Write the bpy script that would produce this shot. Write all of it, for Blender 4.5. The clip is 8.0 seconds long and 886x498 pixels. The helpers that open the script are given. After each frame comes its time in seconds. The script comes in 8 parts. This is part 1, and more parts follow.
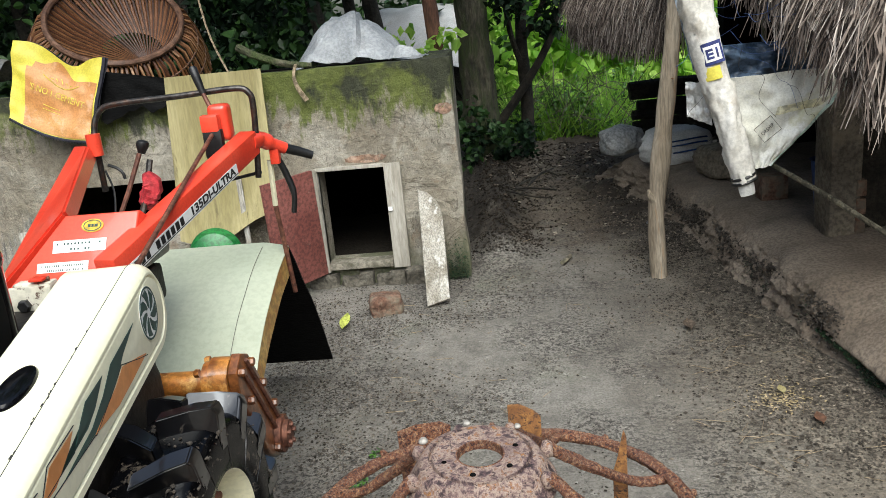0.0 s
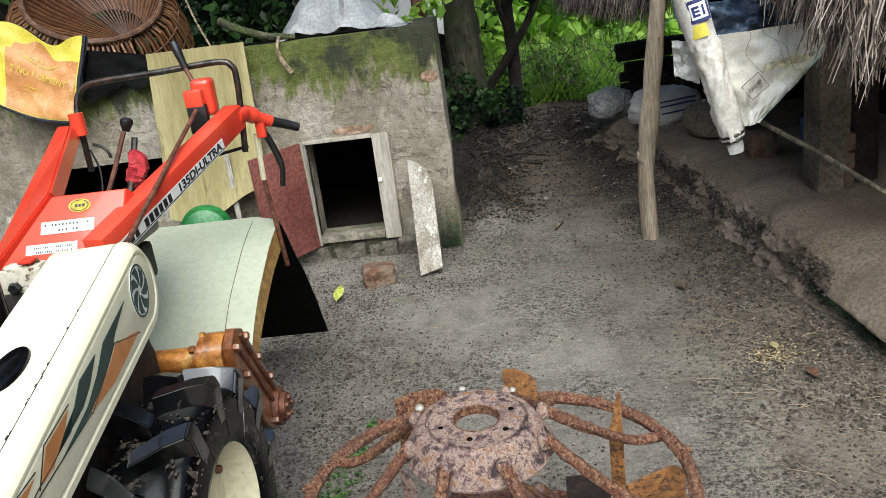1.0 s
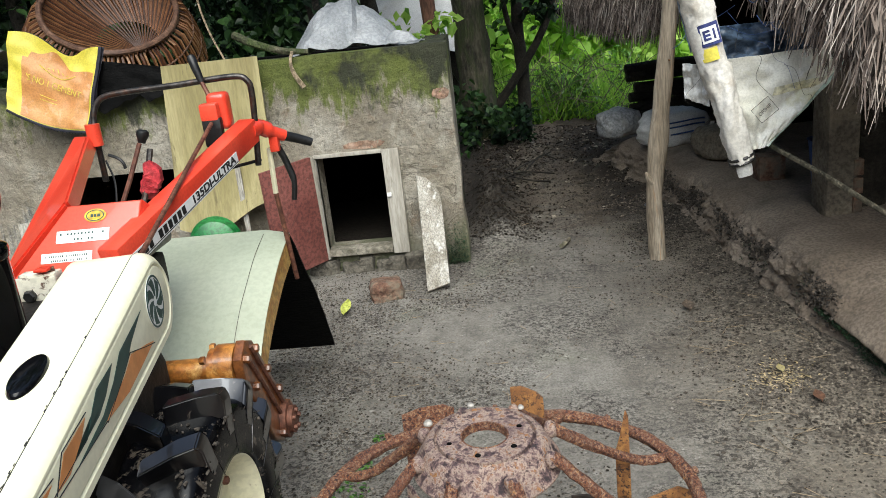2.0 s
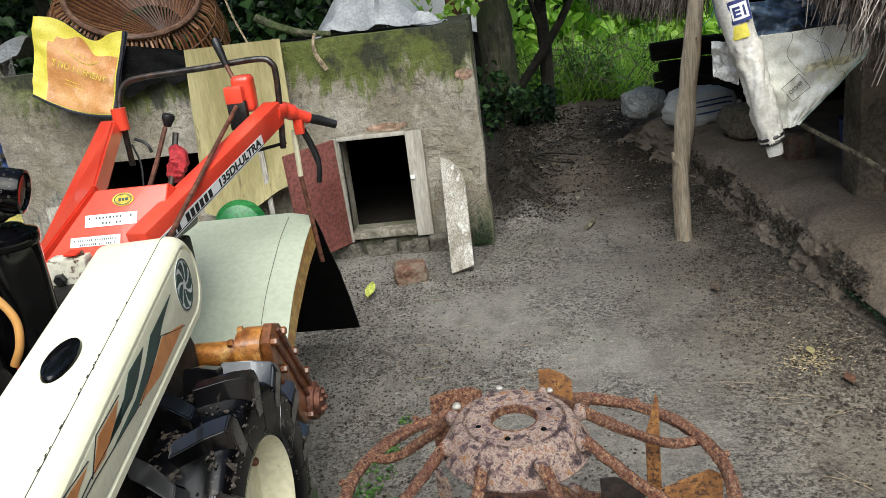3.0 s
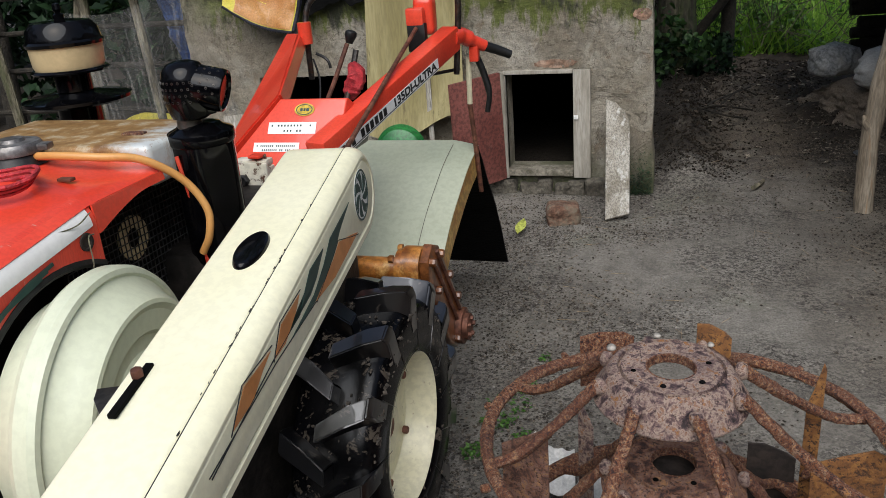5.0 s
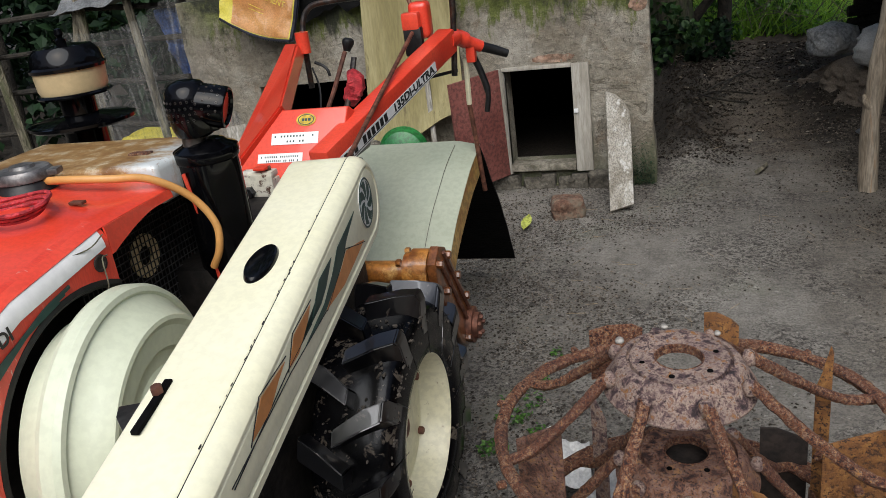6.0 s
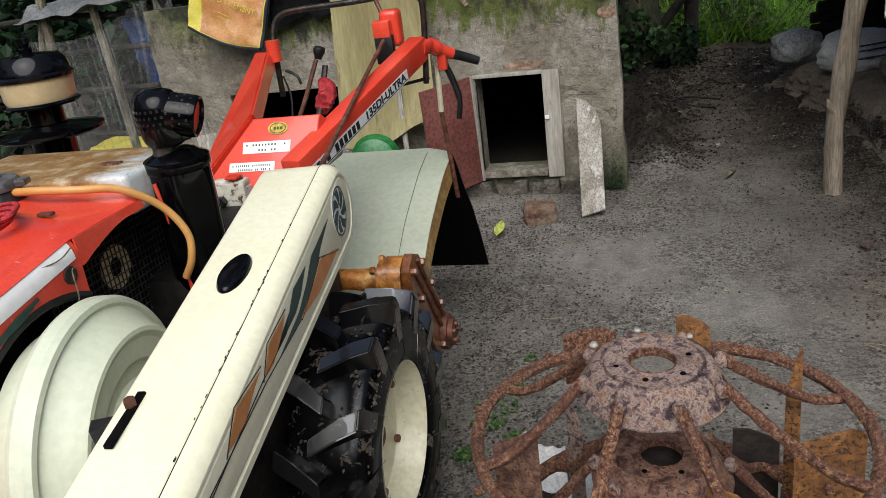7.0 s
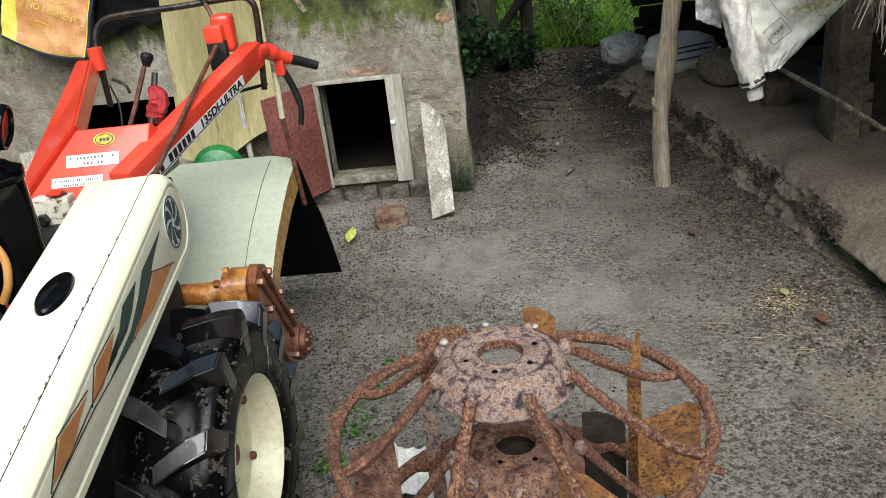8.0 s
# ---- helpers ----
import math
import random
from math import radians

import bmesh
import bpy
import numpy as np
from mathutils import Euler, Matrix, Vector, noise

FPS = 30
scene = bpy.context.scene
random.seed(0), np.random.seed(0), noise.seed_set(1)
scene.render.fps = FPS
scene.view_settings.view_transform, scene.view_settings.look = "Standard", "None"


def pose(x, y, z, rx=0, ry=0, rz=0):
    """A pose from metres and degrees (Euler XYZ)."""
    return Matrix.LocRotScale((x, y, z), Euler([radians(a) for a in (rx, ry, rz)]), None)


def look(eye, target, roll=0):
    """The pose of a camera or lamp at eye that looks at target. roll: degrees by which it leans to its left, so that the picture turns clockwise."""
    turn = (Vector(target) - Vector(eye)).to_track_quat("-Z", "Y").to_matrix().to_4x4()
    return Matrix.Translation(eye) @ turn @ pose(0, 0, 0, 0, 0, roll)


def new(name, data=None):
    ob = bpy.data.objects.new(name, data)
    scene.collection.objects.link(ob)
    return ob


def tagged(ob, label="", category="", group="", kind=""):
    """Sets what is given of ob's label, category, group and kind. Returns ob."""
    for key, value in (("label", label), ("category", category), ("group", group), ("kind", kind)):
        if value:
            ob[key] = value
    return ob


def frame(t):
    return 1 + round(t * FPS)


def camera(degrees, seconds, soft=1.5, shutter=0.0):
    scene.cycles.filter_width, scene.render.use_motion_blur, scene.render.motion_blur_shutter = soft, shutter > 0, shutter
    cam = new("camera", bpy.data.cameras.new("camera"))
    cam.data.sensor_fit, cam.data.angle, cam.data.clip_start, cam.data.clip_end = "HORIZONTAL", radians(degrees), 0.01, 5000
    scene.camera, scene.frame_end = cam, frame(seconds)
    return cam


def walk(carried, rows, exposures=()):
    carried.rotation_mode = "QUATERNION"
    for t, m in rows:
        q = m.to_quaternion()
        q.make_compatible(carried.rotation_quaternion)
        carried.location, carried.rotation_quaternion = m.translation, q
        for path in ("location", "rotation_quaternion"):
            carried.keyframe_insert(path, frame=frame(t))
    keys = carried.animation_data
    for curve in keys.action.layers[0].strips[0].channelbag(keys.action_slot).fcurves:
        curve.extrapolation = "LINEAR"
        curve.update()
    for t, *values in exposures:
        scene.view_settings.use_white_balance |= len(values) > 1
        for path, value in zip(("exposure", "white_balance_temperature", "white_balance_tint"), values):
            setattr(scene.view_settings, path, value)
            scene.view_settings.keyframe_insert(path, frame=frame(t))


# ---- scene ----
PATH = [
    (0, (0.215, 0.037, 1.282), (0.059, 1.952, 0.729), -5.6),
    (0.5, (0.218, 0.044, 1.28), (0.037, 1.938, 0.664), -7.2),
    (1, (0.219, 0.038, 1.277), (0.074, 1.932, 0.65), -7.5),
    (1.5, (0.212, 0.022, 1.286), (0.082, 1.926, 0.689), -5.6),
    (1.7, (0.212, 0.022, 1.286), (0.08, 1.93, 0.701), -6.1),
    (2.8, (0.198, 0.033, 1.284), (-0.014, 1.922, 0.662), -6.6),
    (3, (0.198, 0.033, 1.284), (-0.014, 1.921, 0.659), -7.2),
    (3.5, (0.193, 0.031, 1.284), (-0.022, 1.919, 0.66), -7.6),
    (4, (0.187, 0.033, 1.275), (-0.111, 1.897, 0.614), -7.2),
    (4.5, (0.16, 0.018, 1.27), (-0.32, 1.829, 0.57), -5.8),
    (5, (0.152, 0.022, 1.27), (-0.408, 1.798, 0.54), -4.5),
    (5.2, (0.148, 0.016, 1.27), (-0.463, 1.773, 0.536), -4.0),
    (6.3, (0.165, 0.007, 1.289), (-0.392, 1.782, 0.556), -8.4),
    (6.5, (0.165, 0.007, 1.289), (-0.384, 1.786, 0.556), -8.4),
    (7, (0.161, 0.005, 1.287), (-0.354, 1.797, 0.561), -7.5),
    (7.5, (0.181, 0.018, 1.285), (-0.123, 1.875, 0.608), -8.1),
    (8, (0.179, 0.014, 1.272), (0.014, 1.861, 0.523), -6.8),
]
cam = camera(57.9, 8.0, soft=0.2)
walk(cam, [(t, look(eye, target, roll)) for t, eye, target, roll in PATH], [(0.0, 1.38, 6500, 5), (1.6, 1.38, 6500, 5), (2.8, 1.27, 6500, 5), (3.5, 1.25, 6500, 5), (4.0, 1.07, 6500, 6), (4.5, 0.82, 6500, 8), (5.0, 0.62, 6500, 10), (6.5, 0.62, 6500, 10), (7.0, 0.70, 6500, 10), (7.5, 0.96, 6500, 7), (8.0, 1.25, 6500, 5)])

# ---- sky and sun: bright overcast daylight ----
world = bpy.data.worlds.new("world")
scene.world = world
world.use_nodes = True
wn = world.node_tree
sky = wn.nodes.new("ShaderNodeTexSky")
sky.sky_type = "NISHITA"
sky.sun_disc = False
sky.sun_elevation = radians(51)
sky.sun_rotation = radians(170)
sky.air_density, sky.dust_density, sky.ozone_density = 1.0, 4.0, 1.0
wn.links.new(sky.outputs[0], wn.nodes["Background"].inputs[0])
wn.nodes["Background"].inputs[1].default_value = 0.075
sun = new("sun", bpy.data.lights.new("sun", "SUN"))
sun.data.energy, sun.data.angle, sun.data.color = 1.9, radians(60), (0.925, 0.965, 1.0)
sun.matrix_world = look((0.62, -3.65, 4.55), (0, 0, 0))

# ---- materials ----
def nodes_of(name):
    m = bpy.data.materials.new(name)
    m.use_nodes = True
    nt = m.node_tree
    return m, nt, nt.nodes["Principled BSDF"]


def put_in(nt, socket, value):
    if hasattr(value, "is_output"):
        nt.links.new(value, socket)
    else:
        socket.default_value = value


def noise_of(nt, scale, detail=6.0, rough=0.6, stretch=(1, 1, 1), coords="Object", distort=0.0):
    tc = nt.nodes.new("ShaderNodeTexCoord")
    mp = nt.nodes.new("ShaderNodeMapping")
    mp.inputs["Scale"].default_value = stretch
    nt.links.new(tc.outputs[coords], mp.inputs["Vector"])
    n = nt.nodes.new("ShaderNodeTexNoise")
    n.inputs["Scale"].default_value = scale
    n.inputs["Detail"].default_value = detail
    n.inputs["Roughness"].default_value = rough
    n.inputs["Distortion"].default_value = distort
    nt.links.new(mp.outputs[0], n.inputs["Vector"])
    return n.outputs[0]


def ramp(nt, fac, stops):
    r = nt.nodes.new("ShaderNodeValToRGB")
    el = r.color_ramp.elements
    while len(el) < len(stops):
        el.new(0.5)
    for e, (p, c) in zip(el, stops):
        e.position = p
        e.color = (*c, 1) if len(c) == 3 else c
    nt.links.new(fac, r.inputs[0])
    return r.outputs[0]


def mix(nt, fac, a, b, mode="MIX"):
    n = nt.nodes.new("ShaderNodeMix")
    n.data_type, n.blend_type = "RGBA", mode
    put_in(nt, n.inputs[0], fac)
    for s, v in ((n.inputs[6], a), (n.inputs[7], b)):
        put_in(nt, s, v if hasattr(v, "is_output") else (*v, 1))
    return n.outputs[2]


def bump(nt, bsdf, height, strength, dist=0.01):
    b = nt.nodes.new("ShaderNodeBump")
    b.inputs["Strength"].default_value = strength
    b.inputs["Distance"].default_value = dist
    nt.links.new(height, b.inputs["Height"])
    nt.links.new(b.outputs[0], bsdf.inputs["Normal"])


G = lambda v: (v, v, v)


def surface(name, a, b, scale=8.0, rough=0.7, metal=0.0, fine=60.0, relief=0.3, dist=0.004, stain=None, stain_scale=3.0,
            stain_at=(0.5, 0.65), stretch=(1, 1, 1), coat=0.0, rough_b=None, fine_amount=0.35, spec=0.5):
    """Two-scale surface: a to b in patches, fine grain, optional stain with its own shape."""
    m, nt, p = nodes_of(name)
    big = noise_of(nt, scale, stretch=stretch)
    small = noise_of(nt, fine, 4, stretch=stretch)
    col = ramp(nt, big, [(0.39, a), (0.61, b)])
    g = ramp(nt, small, [(0.40, G(1 - fine_amount * 1.3)), (0.58, G(1.0))])
    col = mix(nt, 1.0, col, g, "MULTIPLY")
    if stain:
        s = ramp(nt, noise_of(nt, stain_scale, 8, 0.7, stretch=stretch, distort=0.3), [(stain_at[0], G(0)), (stain_at[1], G(1))])
        col = mix(nt, s, col, stain)
    nt.links.new(col, p.inputs["Base Color"])
    if rough_b is None:
        p.inputs["Roughness"].default_value = rough
    else:
        nt.links.new(ramp(nt, noise_of(nt, scale * 2.3), [(0.35, G(rough)), (0.65, G(rough_b))]), p.inputs["Roughness"])
    p.inputs["Metallic"].default_value = metal
    p.inputs["Specular IOR Level"].default_value = spec
    p.inputs["Coat Weight"].default_value = coat
    if relief:
        bump(nt, p, small, relief, dist)
    return m


def dirt_material():
    m, nt, p = nodes_of("earth")
    patch = noise_of(nt, 1.1, 6, 0.65)
    mid = noise_of(nt, 9.0, 8, 0.75)
    grain = noise_of(nt, 55.0, 5, 0.7)
    speck = noise_of(nt, 130.0, 4, 0.6)
    col = ramp(nt, patch, [(0.36, (0.170, 0.155, 0.132)), (0.5, (0.228, 0.211, 0.182)), (0.62, (0.272, 0.256, 0.224))])
    col = mix(nt, ramp(nt, mid, [(0.40, G(0.6)), (0.54, G(0.0))]), col, (0.105, 0.093, 0.080))
    col = mix(nt, ramp(nt, noise_of(nt, 2.1, 5, 0.6, distort=0.5), [(0.56, G(0)), (0.70, G(0.5))]), col, (0.20, 0.205, 0.150))
    loose = ramp(nt, noise_of(nt, 1.9, 7, 0.65, distort=0.4), [(0.44, G(0.14)), (0.56, G(1.0))])
    rough_col = mix(nt, ramp(nt, grain, [(0.44, G(0.92)), (0.49, G(0.0))]), col, (0.050, 0.043, 0.036))
    rough_col = mix(nt, 1.0, rough_col, ramp(nt, speck, [(0.42, G(0.42)), (0.50, G(1.06))]), "MULTIPLY")
    col = mix(nt, loose, mix(nt, 1.0, col, ramp(nt, speck, [(0.38, G(0.72)), (0.55, G(1.0))]), "MULTIPLY"), rough_col)
    col = mix(nt, ramp(nt, noise_of(nt, 40.0, 3), [(0.66, G(0)), (0.70, G(0.6))]), col, (0.40, 0.38, 0.34))
    # churned wet mud along the alley
    tc = nt.nodes.new("ShaderNodeTexCoord")
    sep = nt.nodes.new("ShaderNodeSeparateXYZ")
    nt.links.new(tc.outputs["Object"], sep.inputs[0])
    ya = nt.nodes.new("ShaderNodeMath")
    ya.operation = "MULTIPLY_ADD"
    nt.links.new(noise_of(nt, 3.0, 6, 0.7), ya.inputs[0])
    ya.inputs[1].default_value = 3.2
    nt.links.new(sep.outputs[1], ya.inputs[2])
    wet = nt.nodes.new("ShaderNodeMapRange")
    wet.inputs[1].default_value, wet.inputs[2].default_value = 5.6, 6.3
    nt.links.new(ya.outputs[0], wet.inputs[0])
    off = nt.nodes.new("ShaderNodeMath")
    off.operation = "MULTIPLY_ADD"
    nt.links.new(noise_of(nt, 3.5, 7, 0.7), off.inputs[0])
    off.inputs[1].default_value = 0.5
    nt.links.new(sep.outputs[0], off.inputs[2])
    mid_x = nt.nodes.new("ShaderNodeMath")
    mid_x.operation = "SUBTRACT"
    nt.links.new(off.outputs[0], mid_x.inputs[0])
    mid_x.inputs[1].default_value = 0.83
    far_x = nt.nodes.new("ShaderNodeMath")
    far_x.operation = "ABSOLUTE"
    nt.links.new(mid_x.outputs[0], far_x.inputs[0])
    churn = nt.nodes.new("ShaderNodeMapRange")
    churn.inputs[1].default_value, churn.inputs[2].default_value = 0.13, 0.34
    nt.links.new(far_x.outputs[0], churn.inputs[0])
    mud_tone = mix(nt, churn.outputs[0], mix(nt, 1.0, col, (0.62, 0.55, 0.475), "MULTIPLY"), mix(nt, 1.0, col, (0.20, 0.172, 0.147), "MULTIPLY"))
    col = mix(nt, wet.outputs[0], col, mud_tone)
    # browner earth towards the plinth, the roof's shade put into its tone too
    xa = nt.nodes.new("ShaderNodeMath")
    xa.operation = "MULTIPLY_ADD"
    nt.links.new(noise_of(nt, 4.0, 6, 0.7), xa.inputs[0])
    xa.inputs[1].default_value = 0.7
    nt.links.new(sep.outputs[0], xa.inputs[2])
    brown_shade = nt.nodes.new("ShaderNodeMapRange")
    brown_shade.inputs[1].default_value, brown_shade.inputs[2].default_value = 0.88, 1.45
    nt.links.new(xa.outputs[0], brown_shade.inputs[0])
    col = mix(nt, brown_shade.outputs[0], col, mix(nt, 1.0, col, (0.86, 0.79, 0.70), "MULTIPLY"))
    nt.links.new(col, p.inputs["Base Color"])
    nt.links.new(ramp(nt, mid, [(0.3, G(0.75)), (0.7, G(0.95))]), p.inputs["Roughness"])
    bump(nt, p, mix(nt, 0.55, mid, grain), 1.0, 0.022)
    return m


def coop_material():
    """Lime plaster, moss and black algae in streaks that run down from the top."""
    m, nt, p = nodes_of("coop_plaster")
    tc = nt.nodes.new("ShaderNodeTexCoord")
    sep = nt.nodes.new("ShaderNodeSeparateXYZ")
    nt.links.new(tc.outputs["Object"], sep.inputs[0])
    base = ramp(nt, noise_of(nt, 3.2, 7, 0.65), [(0.36, (0.27, 0.235, 0.175)), (0.48, (0.35, 0.312, 0.242)), (0.60, (0.45, 0.415, 0.345))])
    base = mix(nt, 1.0, base, ramp(nt, noise_of(nt, 30, 8, 0.75), [(0.38, G(0.86)), (0.55, G(1))]), "MULTIPLY")
    base = mix(nt, ramp(nt, noise_of(nt, 2.4, 6, 0.6, distort=0.8), [(0.54, G(0)), (0.57, G(0.55))]), base, (0.24, 0.205, 0.15))
    crack = ramp(nt, noise_of(nt, 4.0, 4, 0.6, distort=1.2), [(0.493, G(0)), (0.50, G(0.7)), (0.507, G(0))])
    base = mix(nt, crack, base, (0.09, 0.075, 0.055))
    base = mix(nt, ramp(nt, noise_of(nt, 9, 6, 0.7, distort=0.6), [(0.58, G(0)), (0.66, G(0.6))]), base, (0.26, 0.19, 0.125))

    def band(low, high, amount, scale):
        add = nt.nodes.new("ShaderNodeMath")
        add.operation = "MULTIPLY_ADD"
        nt.links.new(noise_of(nt, scale, 7, 0.7, stretch=(1.6, 1.6, 0.5)), add.inputs[0])
        add.inputs[1].default_value = amount
        nt.links.new(sep.outputs[2], add.inputs[2])
        mr = nt.nodes.new("ShaderNodeMapRange")
        mr.inputs[1].default_value, mr.inputs[2].default_value = low, high
        nt.links.new(add.outputs[0], mr.inputs[0])
        return mr.outputs[0]

    # the moss has taken on the damp end only; the far end is dry mud plaster
    dry = nt.nodes.new("ShaderNodeMath")
    dry.operation = "MULTIPLY_ADD"
    nt.links.new(noise_of(nt, 4.0, 6, 0.7), dry.inputs[0])
    dry.inputs[1].default_value = 0.5
    nt.links.new(sep.outputs[0], dry.inputs[2])
    damp = nt.nodes.new("ShaderNodeMapRange")
    damp.inputs[1].default_value, damp.inputs[2].default_value = -1.15, -0.85
    nt.links.new(dry.outputs[0], damp.inputs[0])
    base = mix(nt, damp.outputs[0], mix(nt, 0.75, base, (0.275, 0.242, 0.190)), base)
    col = mix(nt, mix(nt, 1.0, damp.outputs[0], ramp(nt, mix(nt, 0.5, band(1.22, 1.40, 0.85, 5.0), band(1.30, 1.42, 0.95, 14.0)), [(0.25, G(0)), (0.75, G(0.92))]), "MULTIPLY"), base, (0.125, 0.155, 0.024))
    col = mix(nt, mix(nt, 1.0, ramp(nt, noise_of(nt, 3.4, 5, 0.6), [(0.46, G(0)), (0.54, G(1))]), ramp(nt, band(1.36, 1.46, 0.95, 4.2), [(0, G(0)), (1, G(0.9))]), "MULTIPLY"), col, (0.036, 0.038, 0.026))
    col = mix(nt, 1.0, col, ramp(nt, noise_of(nt, 20, 9, 0.75, distort=0.3), [(0.40, G(0.76)), (0.54, G(1.04))]), "MULTIPLY")
    foot = ramp(nt, band(0.42, 0.66, 0.75, 4.0), [(0.0, G(0.85)), (0.9, G(0))])
    col = mix(nt, foot, col, (0.085, 0.10, 0.045))
    nt.links.new(col, p.inputs["Base Color"])
    p.inputs["Roughness"].default_value = 0.92
    bump(nt, p, mix(nt, 0.4, noise_of(nt, 11, 8, 0.7), noise_of(nt, 40, 6, 0.75)), 1.0, 0.05)
    return m


def leaf_material(name, dark, light, rough=0.5, trans=0.25, spec=0.4, low=0.5):
    m, nt, p = nodes_of(name)
    geo = nt.nodes.new("ShaderNodeNewGeometry")
    col = ramp(nt, geo.outputs["Random Per Island"], [(0.0, dark), (1.0, light)])
    col = mix(nt, 1.0, col, ramp(nt, noise_of(nt, 1.2), [(0.3, G(low)), (0.7, G(1.1))]), "MULTIPLY")
    nt.links.new(col, p.inputs["Base Color"])
    p.inputs["Roughness"].default_value = rough
    p.inputs["Specular IOR Level"].default_value = spec
    tr = nt.nodes.new("ShaderNodeBsdfTranslucent")
    nt.links.new(col, tr.inputs[0])
    mx = nt.nodes.new("ShaderNodeMixShader")
    mx.inputs[0].default_value = trans
    out = nt.nodes["Material Output"]
    nt.links.new(p.outputs[0], mx.inputs[1])
    nt.links.new(tr.outputs[0], mx.inputs[2])
    nt.links.new(mx.outputs[0], out.inputs[0])
    return m


def straw_material(name, stops, rough=0.8):
    m, nt, p = nodes_of(name)
    geo = nt.nodes.new("ShaderNodeNewGeometry")
    col = ramp(nt, geo.outputs["Random Per Island"], stops)
    col = mix(nt, 1.0, col, ramp(nt, noise_of(nt, 25), [(0.3, G(0.55)), (0.7, G(1.0))]), "MULTIPLY")
    nt.links.new(col, p.inputs["Base Color"])
    p.inputs["Roughness"].default_value = rough
    return m


def rust_material(name, stops, scale=26, pit=0.40):
    """Pitted iron: flakes of several rust colours, dark pits."""
    m, nt, p = nodes_of(name)
    flakes = noise_of(nt, scale, 8, 0.72, distort=0.35)
    col = ramp(nt, flakes, stops)
    pits = noise_of(nt, scale * 3.2, 6, 0.7)
    col = mix(nt, ramp(nt, pits, [(pit, G(0.95)), (pit + 0.07, G(0.0))]), col, (0.03, 0.018, 0.016))
    col = mix(nt, ramp(nt, noise_of(nt, 7.0, 5, 0.6), [(0.40, G(0.0)), (0.62, G(0.45))]), col, stops[1][1])
    nt.links.new(col, p.inputs["Base Color"])
    p.inputs["Metallic"].default_value = 0.1
    nt.links.new(ramp(nt, flakes, [(0.35, G(0.55)), (0.6, G(0.85))]), p.inputs["Roughness"])
    bump(nt, p, mix(nt, 0.5, flakes, pits), 1.0, 0.008)
    return m


def tank_material():
    """Galvanised sheet, bare at one end, brown rust spreading over the other."""
    m, nt, p = nodes_of("rusty_galvanised_tank")
    tc = nt.nodes.new("ShaderNodeTexCoord")
    sep = nt.nodes.new("ShaderNodeSeparateXYZ")
    nt.links.new(tc.outputs["Object"], sep.inputs[0])
    base = ramp(nt, noise_of(nt, 14, 6, 0.6), [(0.35, (0.50, 0.53, 0.52)), (0.65, (0.66, 0.70, 0.69))])
    add = nt.nodes.new("ShaderNodeMath")
    add.operation = "MULTIPLY_ADD"
    nt.links.new(noise_of(nt, 9.0, 8, 0.75, stretch=(1, 2, 1)), add.inputs[0])
    add.inputs[1].default_value = 0.42
    nt.links.new(sep.outputs[0], add.inputs[2])
    mr = nt.nodes.new("ShaderNodeMapRange")
    mr.inputs[1].default_value, mr.inputs[2].default_value = 0.27, 0.20
    nt.links.new(add.outputs[0], mr.inputs[0])
    rust = ramp(nt, noise_of(nt, 24, 7, 0.7), [(0.36, (0.20, 0.10, 0.035)), (0.52, (0.34, 0.20, 0.075)), (0.64, (0.52, 0.44, 0.30))])
    col = mix(nt, mr.outputs[0], base, rust)
    col = mix(nt, ramp(nt, noise_of(nt, 40, 6, 0.7), [(0.60, G(0)), (0.66, G(0.8))]), col, (0.24, 0.12, 0.05))
    nt.links.new(col, p.inputs["Base Color"])
    p.inputs["Roughness"].default_value = 0.42
    p.inputs["Metallic"].default_value = 0.15
    return m


M_EARTH = dirt_material()
M_WETCLOD = surface("wet_clod", (0.016, 0.013, 0.010), (0.055, 0.043, 0.032), 30, 0.9, spec=0.15)
M_DEBRIS = surface("pale_debris", (0.20, 0.165, 0.12), (0.40, 0.35, 0.275), 60, 0.9)
M_DRYCRUMB = surface("dry_crumb", (0.12, 0.098, 0.073), (0.235, 0.197, 0.155), 30, 0.95)
M_CLOD = surface("clod", (0.036, 0.030, 0.024), (0.12, 0.102, 0.082), 30, 0.95, spec=0.2)
M_MUD = surface("mud_plaster", (0.210, 0.163, 0.120), (0.305, 0.246, 0.188), 3.0, 0.9, fine=85, relief=0.6, dist=0.008, fine_amount=0.3,
                stain=(0.095, 0.078, 0.05), stain_scale=2.6, stain_at=(0.56, 0.72))
# mud colour taken down to the shade inside verandah and coop
M_MUD_SHADED = surface("shaded_mud", (0.007, 0.0058, 0.0046), (0.018, 0.0148, 0.0115), 2, 0.95, relief=0.6, dist=0.02, spec=0.1)
M_COOP = coop_material()
# render colour lowered for the roof's shade on the pillar
M_PILLAR = surface("shaded_render", (0.12, 0.10, 0.075), (0.27, 0.23, 0.17), 4, 0.9, fine=50, relief=0.5, dist=0.01, stain=(0.20, 0.16, 0.11), stain_scale=5)
M_CEMENT = surface("cement", (0.16, 0.14, 0.105), (0.30, 0.275, 0.22), 4, 0.9, relief=0.7, dist=0.01, stain=(0.07, 0.065, 0.04), stain_scale=5)
M_FOOTING = surface("crumbling_footing", (0.075, 0.066, 0.05), (0.16, 0.145, 0.115), 9, 0.95, relief=1.0, dist=0.012)
M_BRICK_RED = surface("bare_red_brick", (0.30, 0.18, 0.12), (0.38, 0.265, 0.195), 22, 0.95, relief=0.9, dist=0.008, stain=(0.26, 0.23, 0.19), stain_scale=16, stain_at=(0.54, 0.66))
